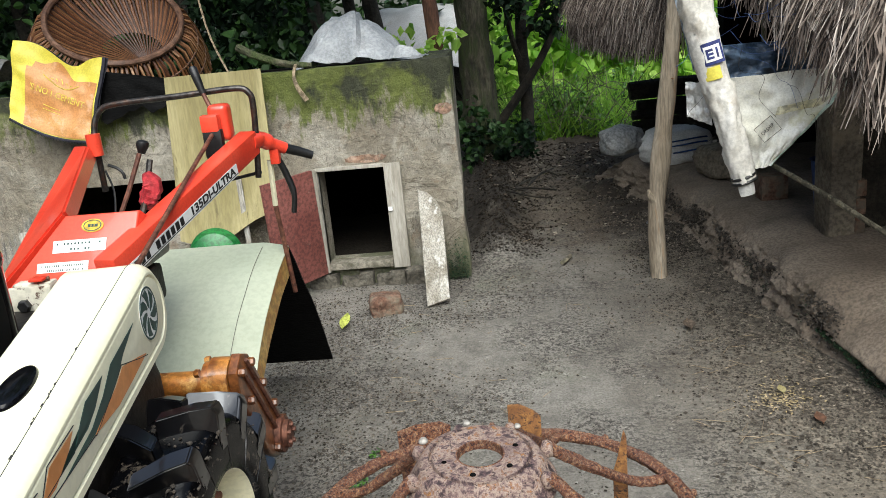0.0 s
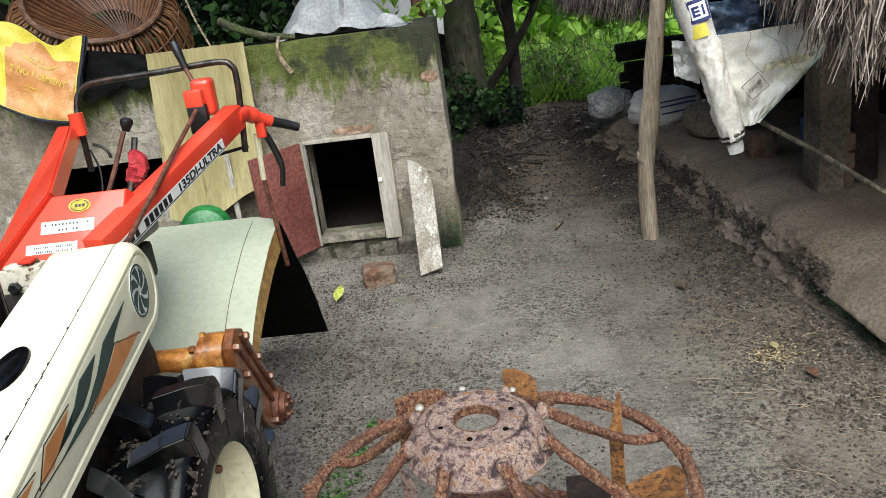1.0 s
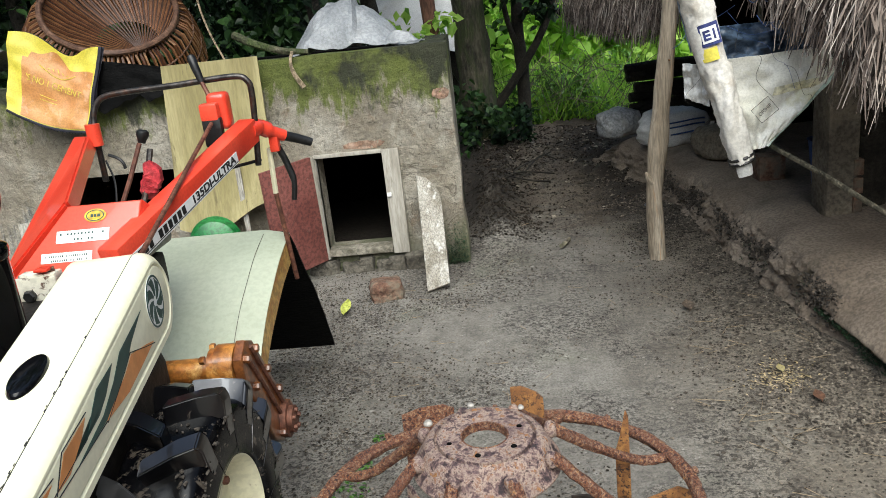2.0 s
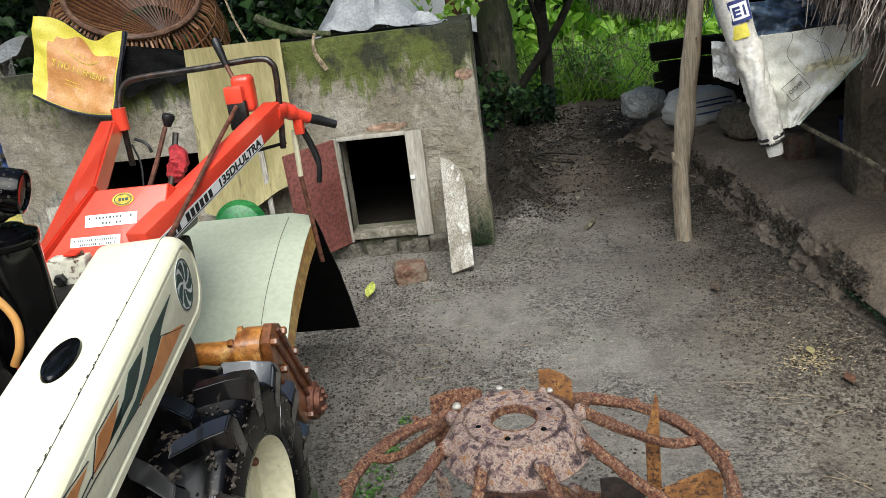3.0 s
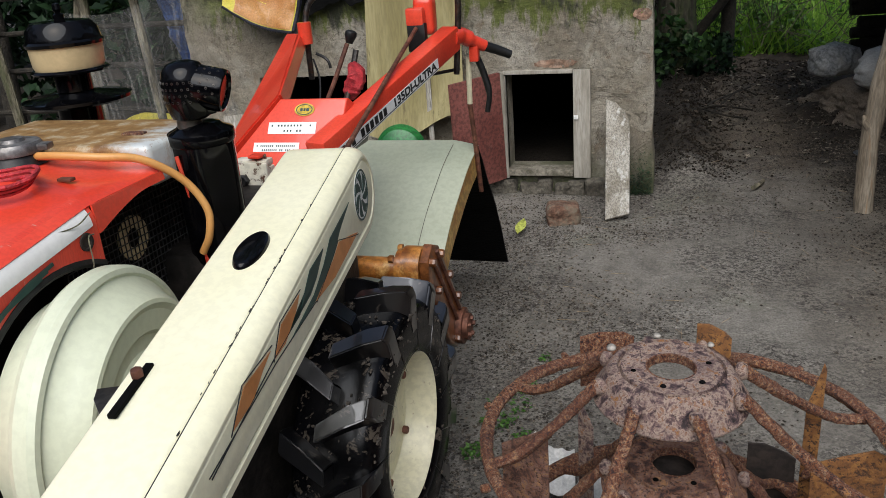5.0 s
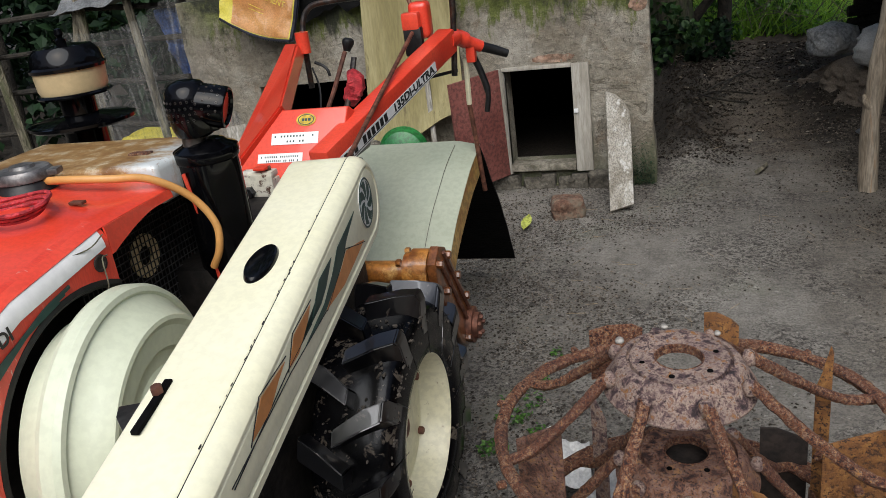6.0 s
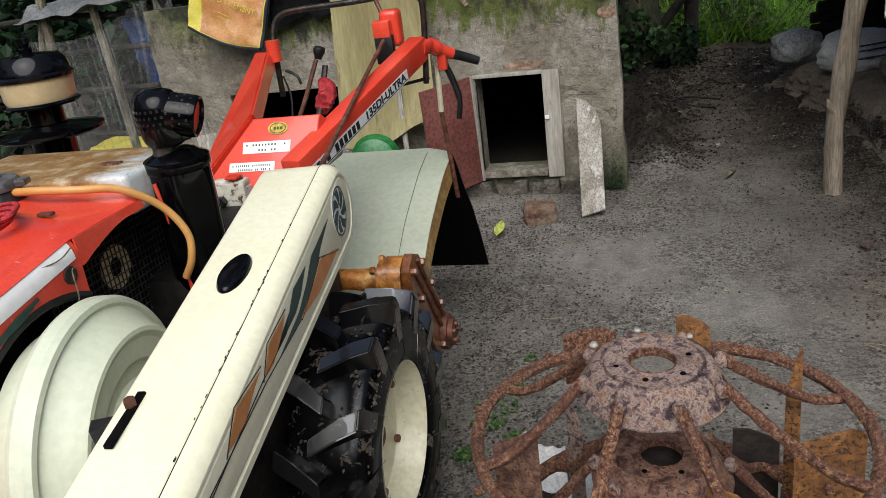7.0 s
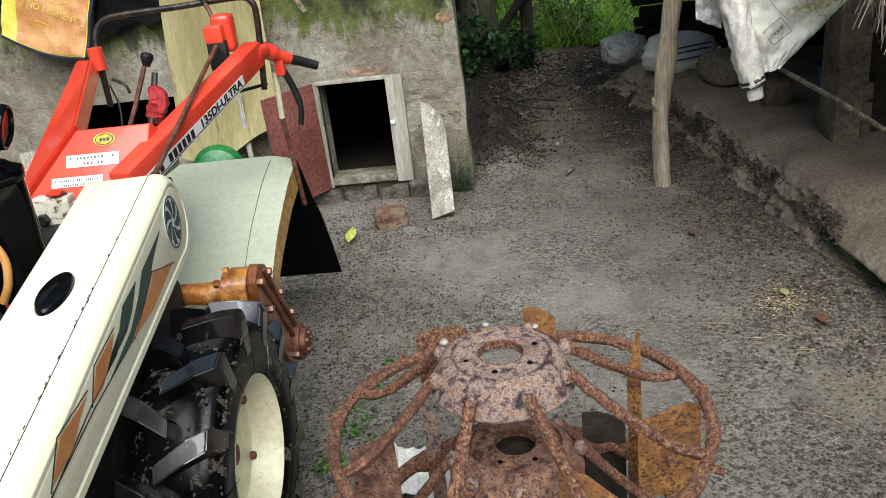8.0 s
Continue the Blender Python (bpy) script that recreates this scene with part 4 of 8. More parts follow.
# ---- coop ----
CY = 3.95
def build_coop():
    coop = thing("poultry_coop", (-1.1, 4.5, 0), "low plastered mud-brick coop, mossy on top, with a small black doorway", "coop")
    x0, x1, y0, y1, top = -2.45, 0.03, CY, 5.15, 1.10
    holes = [(-0.69, -0.36, 0.12, 0.62), (-2.05, -1.42, 0.36, 0.62)]
    xs = sorted({x0, x1, *[h[0] for h in holes], *[h[1] for h in holes]} | set(steps([(x0, x1, 0.026)])))
    zs = sorted({0.0, top, *[h[2] for h in holes], *[h[3] for h in holes]} | set(steps([(0, top, 0.024)])))

    def clean(v, d=0.012):
        out = []
        for a in v:
            if out and a - out[-1] < d:
                keys = {h[i] for h in holes for i in range(4)} | {x0, x1, 0.0, top}
                if a in keys:
                    out[-1] = a
                continue
            out.append(a)
        return out
    xs, zs = clean(xs), clean(zs)
    bm = bmesh.new()
    grid = {}

    def swell(x, z):
        q = Vector((x, y0, z))
        return -(0.016 * noise.noise(q * 3) + 0.010 * noise.noise(q * 9) + 0.009 * (0.3 - abs(noise.noise(Vector((x * 9, 0, z * 15))))) + 0.006 * max(0.0, noise.noise(Vector((x * 16, 3, z * 24)))) + 0.004 * noise.noise(q * 34)) - 0.012 * (1 - z)

    def vert(i, j, back):
        key = (i, j, back)
        if key not in grid:
            x, z = xs[i], zs[j]
            bulge = 0 if back else swell(x, z)
            rx = x - (0.02 * z if i == len(xs) - 1 else 0) + (0.012 * noise.noise(Vector((0, 1, z * 5))) if i == len(xs) - 1 else 0)
            rz = z + (0.008 * noise.noise(Vector((x * 4, 0, 7))) if j == len(zs) - 1 else 0)
            grid[key] = bm.verts.new((rx, y0 + bulge + (0.14 if back else 0), rz))
        return grid[key]

    def solid(i, j):
        cx, cz = (xs[i] + xs[i + 1]) / 2, (zs[j] + zs[j + 1]) / 2
        return 0 <= i < len(xs) - 1 and 0 <= j < len(zs) - 1 and not any(h[0] < cx < h[1] and h[2] < cz < h[3] for h in holes)
    for i in range(len(xs) - 1):
        for j in range(len(zs) - 1):
            if not solid(i, j):
                continue
            bm.faces.new([vert(*c, False) for c in ((i, j), (i + 1, j), (i + 1, j + 1), (i, j + 1))])
            bm.faces.new([vert(*c, True) for c in ((i, j), (i, j + 1), (i + 1, j + 1), (i + 1, j))])
            for di, dj, c in ((-1, 0, ((i, j), (i, j + 1))), (1, 0, ((i + 1, j), (i + 1, j + 1))), (0, -1, ((i, j), (i + 1, j))), (0, 1, ((i, j + 1), (i + 1, j + 1)))):
                ni, nj = i + di, j + dj
                if not (0 <= ni < len(xs) - 1 and 0 <= nj < len(zs) - 1) or not solid(ni, nj):
                    bm.faces.new([vert(*c[0], False), vert(*c[1], False), vert(*c[1], True), vert(*c[0], True)])
    part("front_wall", bm, M_COOP, coop)
    bm = slab((x1 - 0.20, y0 + 0.145, 0), (x1 - 0.055, y1, top - 0.01), 0.01)
    part("side_wall", bm, M_COOP, coop)
    part("side_wall", slab((x0, y0 + 0.145, 0), (x0 + 0.14, y1, top - 0.03), 0.01), M_COOP, coop)
    # back wall and floor carry the doorway's shade in their colour
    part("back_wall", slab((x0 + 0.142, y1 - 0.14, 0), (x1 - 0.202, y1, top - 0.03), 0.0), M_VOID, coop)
    part("inner_floor", slab((x0 + 0.142, y0 + 0.0, 0.0), (x1 - 0.202, y1 - 0.142, 0.115), 0.0), M_MUD_SHADED, coop, "dirty floor inside the coop, darkened for the shade there")
    bm = slab((x0 + 0.142, y0 + 0.142, top - 0.12), (x1 - 0.202, y1 - 0.142, top - 0.05), 0.0)
    part("roof_slab", bm, M_COOP, coop)
    fr = part("door_frame", slab((-0.355, CY - 0.045, 0.085), (-0.272, CY - 0.018, 0.622), 0.004), M_PALEWOOD, coop, "pale weathered door jamb board")
    part("latch", slab((-0.352, CY - 0.056, 0.385), (-0.33, CY - 0.0455, 0.405), 0.003), M_WHITE, fr, "small metal latch")
    part("door_frame", slab((-0.70, CY - 0.036, 0.605), (-0.357, CY + 0.02, 0.622), 0.003), M_PALEWOOD, coop)
    part("door_frame", slab((-0.705, CY - 0.030, 0.10), (-0.690, CY + 0.02, 0.603), 0.003), M_GREYWOOD, coop)
    part("door_sill", slab((-0.69, CY - 0.055, 0.095), (-0.357, CY + 0.05, 0.128), 0.006), M_CEMENT, coop, "worn wooden threshold")
    for k in range(8):
        x = -0.80 + k * 0.085 + rnd.uniform(-0.01, 0.01)
        h = rnd.uniform(0.04, 0.085)
        bm = box(bmesh.new(), (x, CY - 0.06 - rnd.uniform(0, 0.03), -0.01), (x + rnd.uniform(0.07, 0.13), CY - 0.005, h), 0.016)
        bmesh.ops.subdivide_edges(bm, edges=bm.edges[:], cuts=2, use_grid_fill=True)
        for v in bm.verts:
            v.co += Vector((noise.noise(v.co * 24), noise.noise(v.co * 24 + Vector((4, 0, 0))), noise.noise(v.co * 20 + Vector((0, 4, 0))))) * 0.016
        part("footing_stone", bm, M_FOOTING, coop)
    for bx0, bx1, bz0, bz1 in ((-0.545, -0.335, 0.628, 0.676), (-0.078, 0.006, 0.835, 0.902)):
        bm = bmesh.new()
        nu, nv = 34, 14
        got = {}
        for iu in range(nu):
            for iv in range(nv):
                u, v = (iu + 0.5) / nu, (iv + 0.5) / nv
                if 0.62 - abs(u - 0.5) ** 2 * 1.6 - abs(v - 0.42) ** 2 * 1.9 + 0.22 * noise.noise(Vector((u * 5 + bx0, v * 3, bz0))) < 0.24:
                    continue
                face = []
                for du, dv in ((0, 0), (1, 0), (1, 1), (0, 1)):
                    key = (iu + du, iv + dv)
                    if key not in got:
                        x, z = bx0 + (bx1 - bx0) * key[0] / nu, bz0 + (bz1 - bz0) * key[1] / nv
                        got[key] = bm.verts.new((x, y0 + swell(x, z) - 0.0022 + 0.002 * noise.noise(Vector((x * 60, 0, z * 60))), z))
                    face.append(got[key])
                bm.faces.new(face)
        for e in bmesh.ops.extrude_face_region(bm, geom=bm.faces[:])["geom"]:
            if isinstance(e, bmesh.types.BMVert):
                e.co.y += 0.02
        bmesh.ops.recalc_face_normals(bm, faces=bm.faces[:])
        part("exposed_brick", bm, M_BRICK_RED, coop, "bare reddish brick where the plaster fell off")
    spots = []
    for _ in range(900):
        x, z = rnd.gauss(-0.03, 0.045), abs(rnd.gauss(0, 0.085))
        if x > 0.02:
            continue
        q = rnd.uniform(0.005, 0.014)
        spots.append(((x, CY - 0.028 - rnd.uniform(0, 0.02), z), (q, q, q), (rnd.uniform(-0.3, 1.2), rnd.uniform(-0.6, 0.6), rnd.uniform(0, 6))))
    scatter("coop_moss", spots, LEAF, M_MOSS, "dark green moss at the foot of the coop corner", "moss")
    d = thing("coop_door", (-0.70, CY - 0.05, 0.1), "small faded red painted board door standing open", "door")
    m = frame_of((-0.70, CY - 0.055, 0.085), (-0.175, -0.235, -0.01), (0, 0, 1))
    part("door_board", box(bmesh.new(), (0, 0, -0.009), (0.31, 0.54, 0.009), 0.003, m), M_REDDOOR, d)
    part("door_edge", box(bmesh.new(), (-0.016, 0.0, -0.012), (-0.001, 0.54, 0.012), 0.002, m), M_PALEWOOD, d, "bare wooden edge strip")
    ring = bmesh.new()
    tube(ring, [m @ Vector((0.13 + 0.034 * math.cos(a), 0.16 + 0.042 * math.sin(a), 0.0095)) for a in [k * 0.314 for k in range(20)]], 0.0028, 5, closed=True)
    for dx in (-0.013, 0.0, 0.013):
        box(ring, (0.128 + dx, 0.135, 0.0092), (0.133 + dx, 0.185, 0.0102), 0, m)
    part("stamp", ring, M_BAG_BACK, d, "dark round stamped mark")
    brd = thing("plywood_board", (-1.1, 3.85, 0.3), "yellowish weathered plywood board leaning on the coop, frayed at its foot", "board")

    def bfn(u, v):
        x = -1.36 + 0.475 * u - 0.045 * v * (1 - u)
        z = 1.13 - v * (0.80 + 0.05 * math.sin(u * 5) - 0.06 * u)
        return Vector((x, CY - 0.055 - 0.05 * v + 0.006 * noise.noise(Vector((u * 3, v * 3, 0))) - (0.07 * max(0, v - 0.8) ** 1.2 * (1 + 2 * u)), z))
    part("sheet", cloth(bfn, 14, 24, 0.008), M_PLY, brd)
    part("batten", slab((-1.075, CY - 0.118, 0.0), (-1.048, CY - 0.105, 0.62), 0.003), M_GREYWOOD, brd, "grey bamboo lath in front of the board")
    pl = thing("leaning_plank", (-0.1, 3.6, 0), "short grey plank splashed with white paint, leaning on the coop", "plank")
    m = frame_of((-0.166, 3.512, 0.0), (0.113, 0.01, 0.0), (-0.455, 0.36, 0.50))
    bm = prism(bmesh.new(), [(0, 0), (0.108, 0.03), (0.113, 0.44), (0.106, 0.50), (0.086, 0.545), (0.05, 0.585), (0.004, 0.605)], 0.022, m, 0.003)
    part("board", bm, M_GREYWOOD, pl)
    br = thing("loose_brick", (-0.36, 3.47, 0), "worn red-brown brick half lying on the earth", "brick")
    bm = box(bmesh.new(), (-0.075, -0.06, -0.01), (0.075, 0.06, 0.088), 0.024, pose(-0.355, 3.50, 0.0, 0, 0, 14), 3)
    bmesh.ops.subdivide_edges(bm, edges=bm.edges[:], cuts=3, use_grid_fill=True)
    for v in bm.verts:
        v.co += Vector((noise.noise(v.co * 26), noise.noise(v.co * 26 + Vector((5, 0, 0))), noise.noise(v.co * 22 + Vector((0, 7, 0))))) * 0.010
    part("block", bm, M_BRICK, br)
    lf = thing("yellow_leaf", (-0.52, 3.36, 0), "single fallen yellow-green leaf on the ground", "leaf")
    part("blade", cloth(lambda u, v: Vector((-0.525 + (u - 0.5) * 0.046 * math.sin(math.pi * min(0.985, v + 0.02)) ** 0.8 + 0.01 * v, 3.28 + v * 0.11, 0.014 + 0.012 * abs(u - 0.5) + 0.03 * v)), 6, 10, 0.001), M_YELLOWLEAF, lf)


build_coop()


# ---- things on and beside the coop ----
def build_bag():
    bag = thing("cement_bag", (-1.85, 3.8, 1.0), "empty yellow and orange printed cement sack hung over the coop's edge", "sack")
    c = ((-2.05, 3.87, 1.355), (-1.635, 3.88, 1.255), (-1.745, 3.80, 0.872), (-2.115, 3.80, 1.015))
    base = patch_fn(*c, 0.022, 3.0, 2.0, 0.0)

    def fn(u, v):
        p = base(u, v)
        p.z += 0.04 * max(0, 0.55 - abs(u - 0.2)) * (1 - v) - 0.072 * math.exp(-((u - 0.62) / 0.22) ** 2) * max(0.0, 1 - v) ** 1.5 - 0.03 * math.sin(math.pi * u) * v
        return p
    back = lambda u, v: fn(-0.012 + u * 1.045, -0.005 + v * 1.03) + Vector((0.004, 0.012, -0.004))
    part("backing", cloth(back, 20, 20, 0.002), M_BAG_BACK, bag, "dark inside of the sack along its hem")
    front = part("yellow_face", cloth(fn, 26, 26, 0.002), M_YELLOW, bag)
    out = Vector((0, -0.0045, 0))

    def of(u, v):
        top = 0.20 + 0.22 * max(0, u - 0.5) - 0.16 * math.exp(-((u - 0.42) / 0.13) ** 2) + (0.08 if u < 0.1 else 0)
        return fn(0.17 + 0.81 * u, top + (0.985 - top) * v) + out
    part("orange_print", cloth(of, 26, 22, 0.001), M_ORANGE_BAG, front, "orange printed panel")
    bm = bmesh.new()
    for k in range(5):
        u0 = 0.44 + k * 0.05
        a, b = fn(u0, 0.24 + 0.03 * abs(k - 2)), fn(u0 + 0.025, 0.30)
        tube(bm, [a + out * 1.6, b + out * 1.6], 0.002, 4)
    tube(bm, [fn(0.36 + 0.4 * k / 10, 0.31 + 0.05 * math.sin(math.pi * k / 10)) + out * 1.6 for k in range(11)], 0.0025, 4)
    for r in range(2):
        tube(bm, [fn(0.38 + 0.2 * k / 5, 0.66 + r * 0.05) + out * 1.5 for k in range(6)], 0.0018, 4)
    part("faded_emblem", bm, M_FADED, front)
    a, b = fn(0.22, 0.50), fn(0.90, 0.585)
    m = frame_of((a + b) / 2 + Vector((0, -0.018, 0)), b - a, (0.28, 0.05, 1))
    words("'S NO.1 CEMENT", 0.043, m, M_FADED, front, "lettering", "faded yellow printed words", 0.86)
    hem = bmesh.new()
    for k in range(26):
        q = fn(0.02 + 0.96 * k / 25, 1.0) + out
        tube(hem, [q, q + Vector((0.006, -0.001, -0.018))], 0.0022, 4)
    tube(hem, [fn(1.004, k / 20) + Vector((0.006, 0.0, 0)) for k in range(21)], 0.009, 7)
    tube(hem, [fn(k / 20, 1.006) + Vector((0, 0.0, -0.004)) for k in range(21)], 0.007, 7)
    part("stitched_hem", hem, M_BAG_BACK, bag, "thick black stitched hem")


def build_basket():
    b = thing("bamboo_basket", (-1.86, 4.5, 1.1), "large brown split-bamboo bell basket tipped over on the coop", "basket")
    axis = Vector((0.30, -0.56, 0.76)).normalized()
    c = Vector((-1.85, 4.55, 1.425))
    sx = axis.cross(Vector((0, 0, 1))).normalized()
    sy = sx.cross(axis)
    ring = lambda r, d, a: c - axis * d + (sx * math.cos(a) + sy * math.sin(a)) * r
    part("hoop", tube(bmesh.new(), [ring(0.355, -0.012, k * 0.2094) for k in range(30)], 0.017, 8, closed=True, wob=0.2), M_HOOP, b, "thick round bamboo rim")
    for d, r in ((0.10, 0.438), (0.20, 0.478), (0.30, 0.505)):
        part("band", tube(bmesh.new(), [ring(r, d, k * 0.157) for k in range(40)], 0.006, 6, closed=True, wob=0.3), M_HOOP, b)
    for k in range(96):
        a = k * 2 * math.pi / 96 + rnd.uniform(-0.014, 0.014)
        e = rnd.uniform(-0.05, 0.03)
        sink = Vector((0.13, 0.06, -0.13))
        pts = [ring(0.006, 0.152, a + 0.22) + sink, ring(0.17, 0.130, a + 0.10) + sink * 0.52, ring(0.27, 0.085, a + 0.04) + sink * 0.22, ring(0.350, 0.012, a), ring(0.405, 0.045 + rnd.uniform(-0.008, 0.008), a + rnd.uniform(-0.02, 0.02)), ring(0.46, 0.15 + rnd.uniform(-0.01, 0.01), a), ring(0.51, 0.33 + e, a + rnd.uniform(-0.02, 0.02))]
        thick = [0.0035, 0.0068, 0.0088, 0.0092, 0.0092, 0.0085, 0.006]
        first = 0 if k % 2 == 0 else 1
        part("strip", tube(bmesh.new(), pts[first:], thick[first:], 5), M_WICKER, b)


def build_roof_tarp():
    t = thing("white_tarp", (-0.45, 4.35, 1.1), "crumpled white woven plastic sheet heaped on the coop roof", "tarp")

    def fn(u, v):
        x = -0.80 + 0.66 * u
        y = 4.05 + 0.62 * v
        peak = max(0.0, 1 - ((x + 0.47) / (0.30 if x < -0.47 else 0.24)) ** 2 * 0.95) ** 1.0
        side = math.sin(math.pi * min(1, v * 1.25 + 0.02)) ** 0.6 if v < 0.8 else 0.35
        h = 0.245 * peak * side * (1.12 if x < -0.44 else 0.92) * (1 + 0.25 * noise.noise(Vector((x * 9, y * 9, 4))))
        q = Vector((x * 5, y * 5, 0))
        return Vector((x + 0.02 * noise.noise(q), y + 0.02 * noise.noise(q * 1.3), 1.105 + h - 0.05 * abs(noise.noise(q * 0.9)) * (0.3 + peak) - 0.026 * abs(noise.noise(q * 2.0)) - 0.005 * abs(noise.noise(q * 5.2))))
    part("sheet", cloth(fn, 34, 26, 0.002), M_TARP, t, smooth=False)
    part("fold", cloth(lambda u, v: Vector((-0.30 + 0.17 * u, 4.03 + 0.1 * v, 1.115 + 0.05 * math.sin(math.pi * u) * math.sin(math.pi * v) + 0.02 * noise.noise(Vector((u * 4, v * 4, 1))))), 10, 8, 0.002), M_TARP, t, smooth=False)
    lg = thing("old_log", (-0.95, 4.1, 1.1), "grey weathered stick lying across the coop top", "stick")
    part("stick", tube(bmesh.new(), smooth_line([(-1.02, 4.02, 1.235), (-0.92, 4.0, 1.185), (-0.78, 3.99, 1.135), (-0.66, 4.0, 1.12)], 4), [0.020, 0.021, 0.019, 0.019, 0.018, 0.018, 0.017, 0.017, 0.016, 0.015, 0.014, 0.013, 0.011], 9, wob=0.3), M_BARK_MOSSY, lg)
    rp = thing("straw_rope", (-0.72, 3.93, 1.0), "frayed piece of straw rope hanging over the coop wall", "rope")
    bm = bmesh.new()
    for k in range(5):
        o = rnd.uniform(-0.008, 0.008)
        tube(bm, smooth_line([(-0.73 + o, 3.96, 1.13), (-0.735 + o, 3.915, 1.08), (-0.72 + 2 * o, 3.91, 1.02), (-0.685 + 2 * o, 3.91, 0.96 + o)], 4), 0.0045, 5)
    part("strands", bm, M_ROPE, rp)
    g = thing("green_basin", (-1.17, 3.70, 0.3), "glossy green plastic basin leaning behind the tiller's hood", "basin")
    m = pose(-1.185, 3.70, 0.285, 82, 0, 8)
    part("bowl", lathe(bmesh.new(), [(0, 0.056), (0.06, 0.052), (0.10, 0.036), (0.122, 0.0), (0.128, 0.0), (0.105, 0.040), (0.062, 0.057), (0, 0.061)], m, 36), M_GREENBASIN, g)


def build_shadow_patch():
    # black patch drawn for the shadow between bag and plywood
    t = thing("shadow_patch", (-1.5, 3.9, 1.0), "black patch on the coop's top edge in place of a shadow", "sheet")
    part("sheet", cloth(lambda u, v: patch_fn((-1.68, 3.905, 1.19), (-1.37, 3.91, 1.13), (-1.375, 3.895, 1.0), (-1.70, 3.88, 0.96), 0.010, 3, 12)(u, v * (1 + 0.18 * noise.noise(Vector((u * 7, 0, 3))) + 0.10 * math.sin(u * 9))), 26, 14, 0.002), M_FLAP, t)


build_shadow_patch()
build_bag()
build_basket()
build_roof_tarp()


# ---- under the eave ----
def build_eave_things():
    roll = thing("rolled_sack_bundle", (1.1, 2.9, 0.6), "white printed plastic sacking rolled round a pipe, hung under the eave", "sack")
    a, b = Vector((0.836, 2.584, 1.262)), Vector((0.991, 2.567, 0.656))
    bm = bmesh.new()
    dirn = (b - a).normalized()
    sd = dirn.cross(Vector((0, 1, 0))).normalized()
    ou = sd.cross(dirn)
    rings = []
    for i in range(61):
        f = -0.06 + i / 60 * 0.99
        c = a.lerp(b, f) + Vector((-0.010 * math.sin(math.pi * min(1, f * 1.6)), 0, 0))
        ring = []
        for k in range(40):
            t = 2 * math.pi * k / 40
            q = Vector((math.cos(t) * 1.5, math.sin(t) * 1.5, f * 9))
            flat = 0.2 if 0.16 < f < 0.42 else 1.0
            r = 0.051 - 0.018 * max(0.0, f) + flat * (0.007 * noise.noise(q) + 0.017 * (0.3 - abs(noise.noise(Vector((q.x * 0.8, q.y * 0.8, f * 16 + 3 * math.cos(t)))))) + 0.003 * noise.noise(q * 2.5))
            r += 0.005 * flat * max(0, math.sin(t * 1.0 + f * 5)) ** 8
            ring.append(bm.verts.new(c + (sd * math.cos(t) + ou * math.sin(t)) * r))
        rings.append(ring)
    for p, q in zip(rings, rings[1:]):
        for k in range(40):
            bm.faces.new((p[k], p[(k + 1) % 40], q[(k + 1) % 40], q[k]))
    part("wrap", bm, M_ROLL, roll, sharp=80)
    part("pipe_end", tube(bmesh.new(), [a.lerp(b, 0.90), a.lerp(b, 0.97), b], [0.027, 0.026, 0.023], 12, wob=0.3), M_SACK_WHITE, roll)
    for f in (0.90, 0.925):
        q = a.lerp(b, f)
        part("tie", tube(bmesh.new(), [q + Vector((0.036 * math.cos(t), 0.036 * math.sin(t), 0.012 * math.cos(t))) for t in [k * 0.45 for k in range(14)]], 0.005, 6, closed=True), M_BLACKDULL, roll, "dark wire tie")
    def wrapfn(t0, t1, rr, f0, f1):
        dirn = (b - a).normalized()
        s = dirn.cross(Vector((0, 1, 0))).normalized()
        o = s.cross(dirn)
        return lambda u, v: a.lerp(b, f0 + (f1 - f0) * v) + (s * math.cos(t0 + (t1 - t0) * u) + o * math.sin(t0 + (t1 - t0) * u)) * rr
    part("navy_print", cloth(wrapfn(-2.25, -1.05, 0.0512, 0.205, 0.313), 10, 6, 0.001), M_NAVY, roll, "navy printed block on the sacking")
    part("white_letters", cloth(wrapfn(-2.14, -1.20, 0.0520, 0.222, 0.297), 8, 4, 0.001), M_WHITE, roll)
    for t0, t1, f0, f1 in ((-1.48, -1.36, 0.236, 0.285), (-1.95, -1.63, 0.236, 0.248), (-1.95, -1.63, 0.255, 0.266), (-1.95, -1.63, 0.274, 0.285), (-2.03, -1.90, 0.236, 0.285)):
        part("print_bar", cloth(wrapfn(t0, t1, 0.0528, f0, f1), 3, 2, 0.001), M_NAVY, roll)
    part("yellow_print", cloth(wrapfn(-2.9, -1.45, 0.0500, 0.322, 0.385), 10, 4, 0.001), M_YELLOW, roll, "yellow printed band")
    sh = thing("hanging_white_sack", (1.45, 3.2, 0.9), "white woven fertiliser sack stretched like a sail under the eave", "sack")
    tl, tr, br, bl = (0.960, 2.714, 1.009), (1.385, 2.660, 1.022), (1.102, 2.696, 0.714), (1.056, 2.705, 0.705)
    f1 = patch_fn(tl, tr, br, bl, 0.03, 3, 4)
    part("cloth", cloth(f1, 30, 30, 0.002), M_SAIL, sh)
    part("hem", cloth(lambda u, v: f1(0.955 + 0.05 * u, v) + Vector((0, -0.004, 0)), 3, 18, 0.002), surface("pale_green_hem", (0.45, 0.58, 0.50), (0.55, 0.66, 0.58), 20, 0.6), sh, "pale green hem")
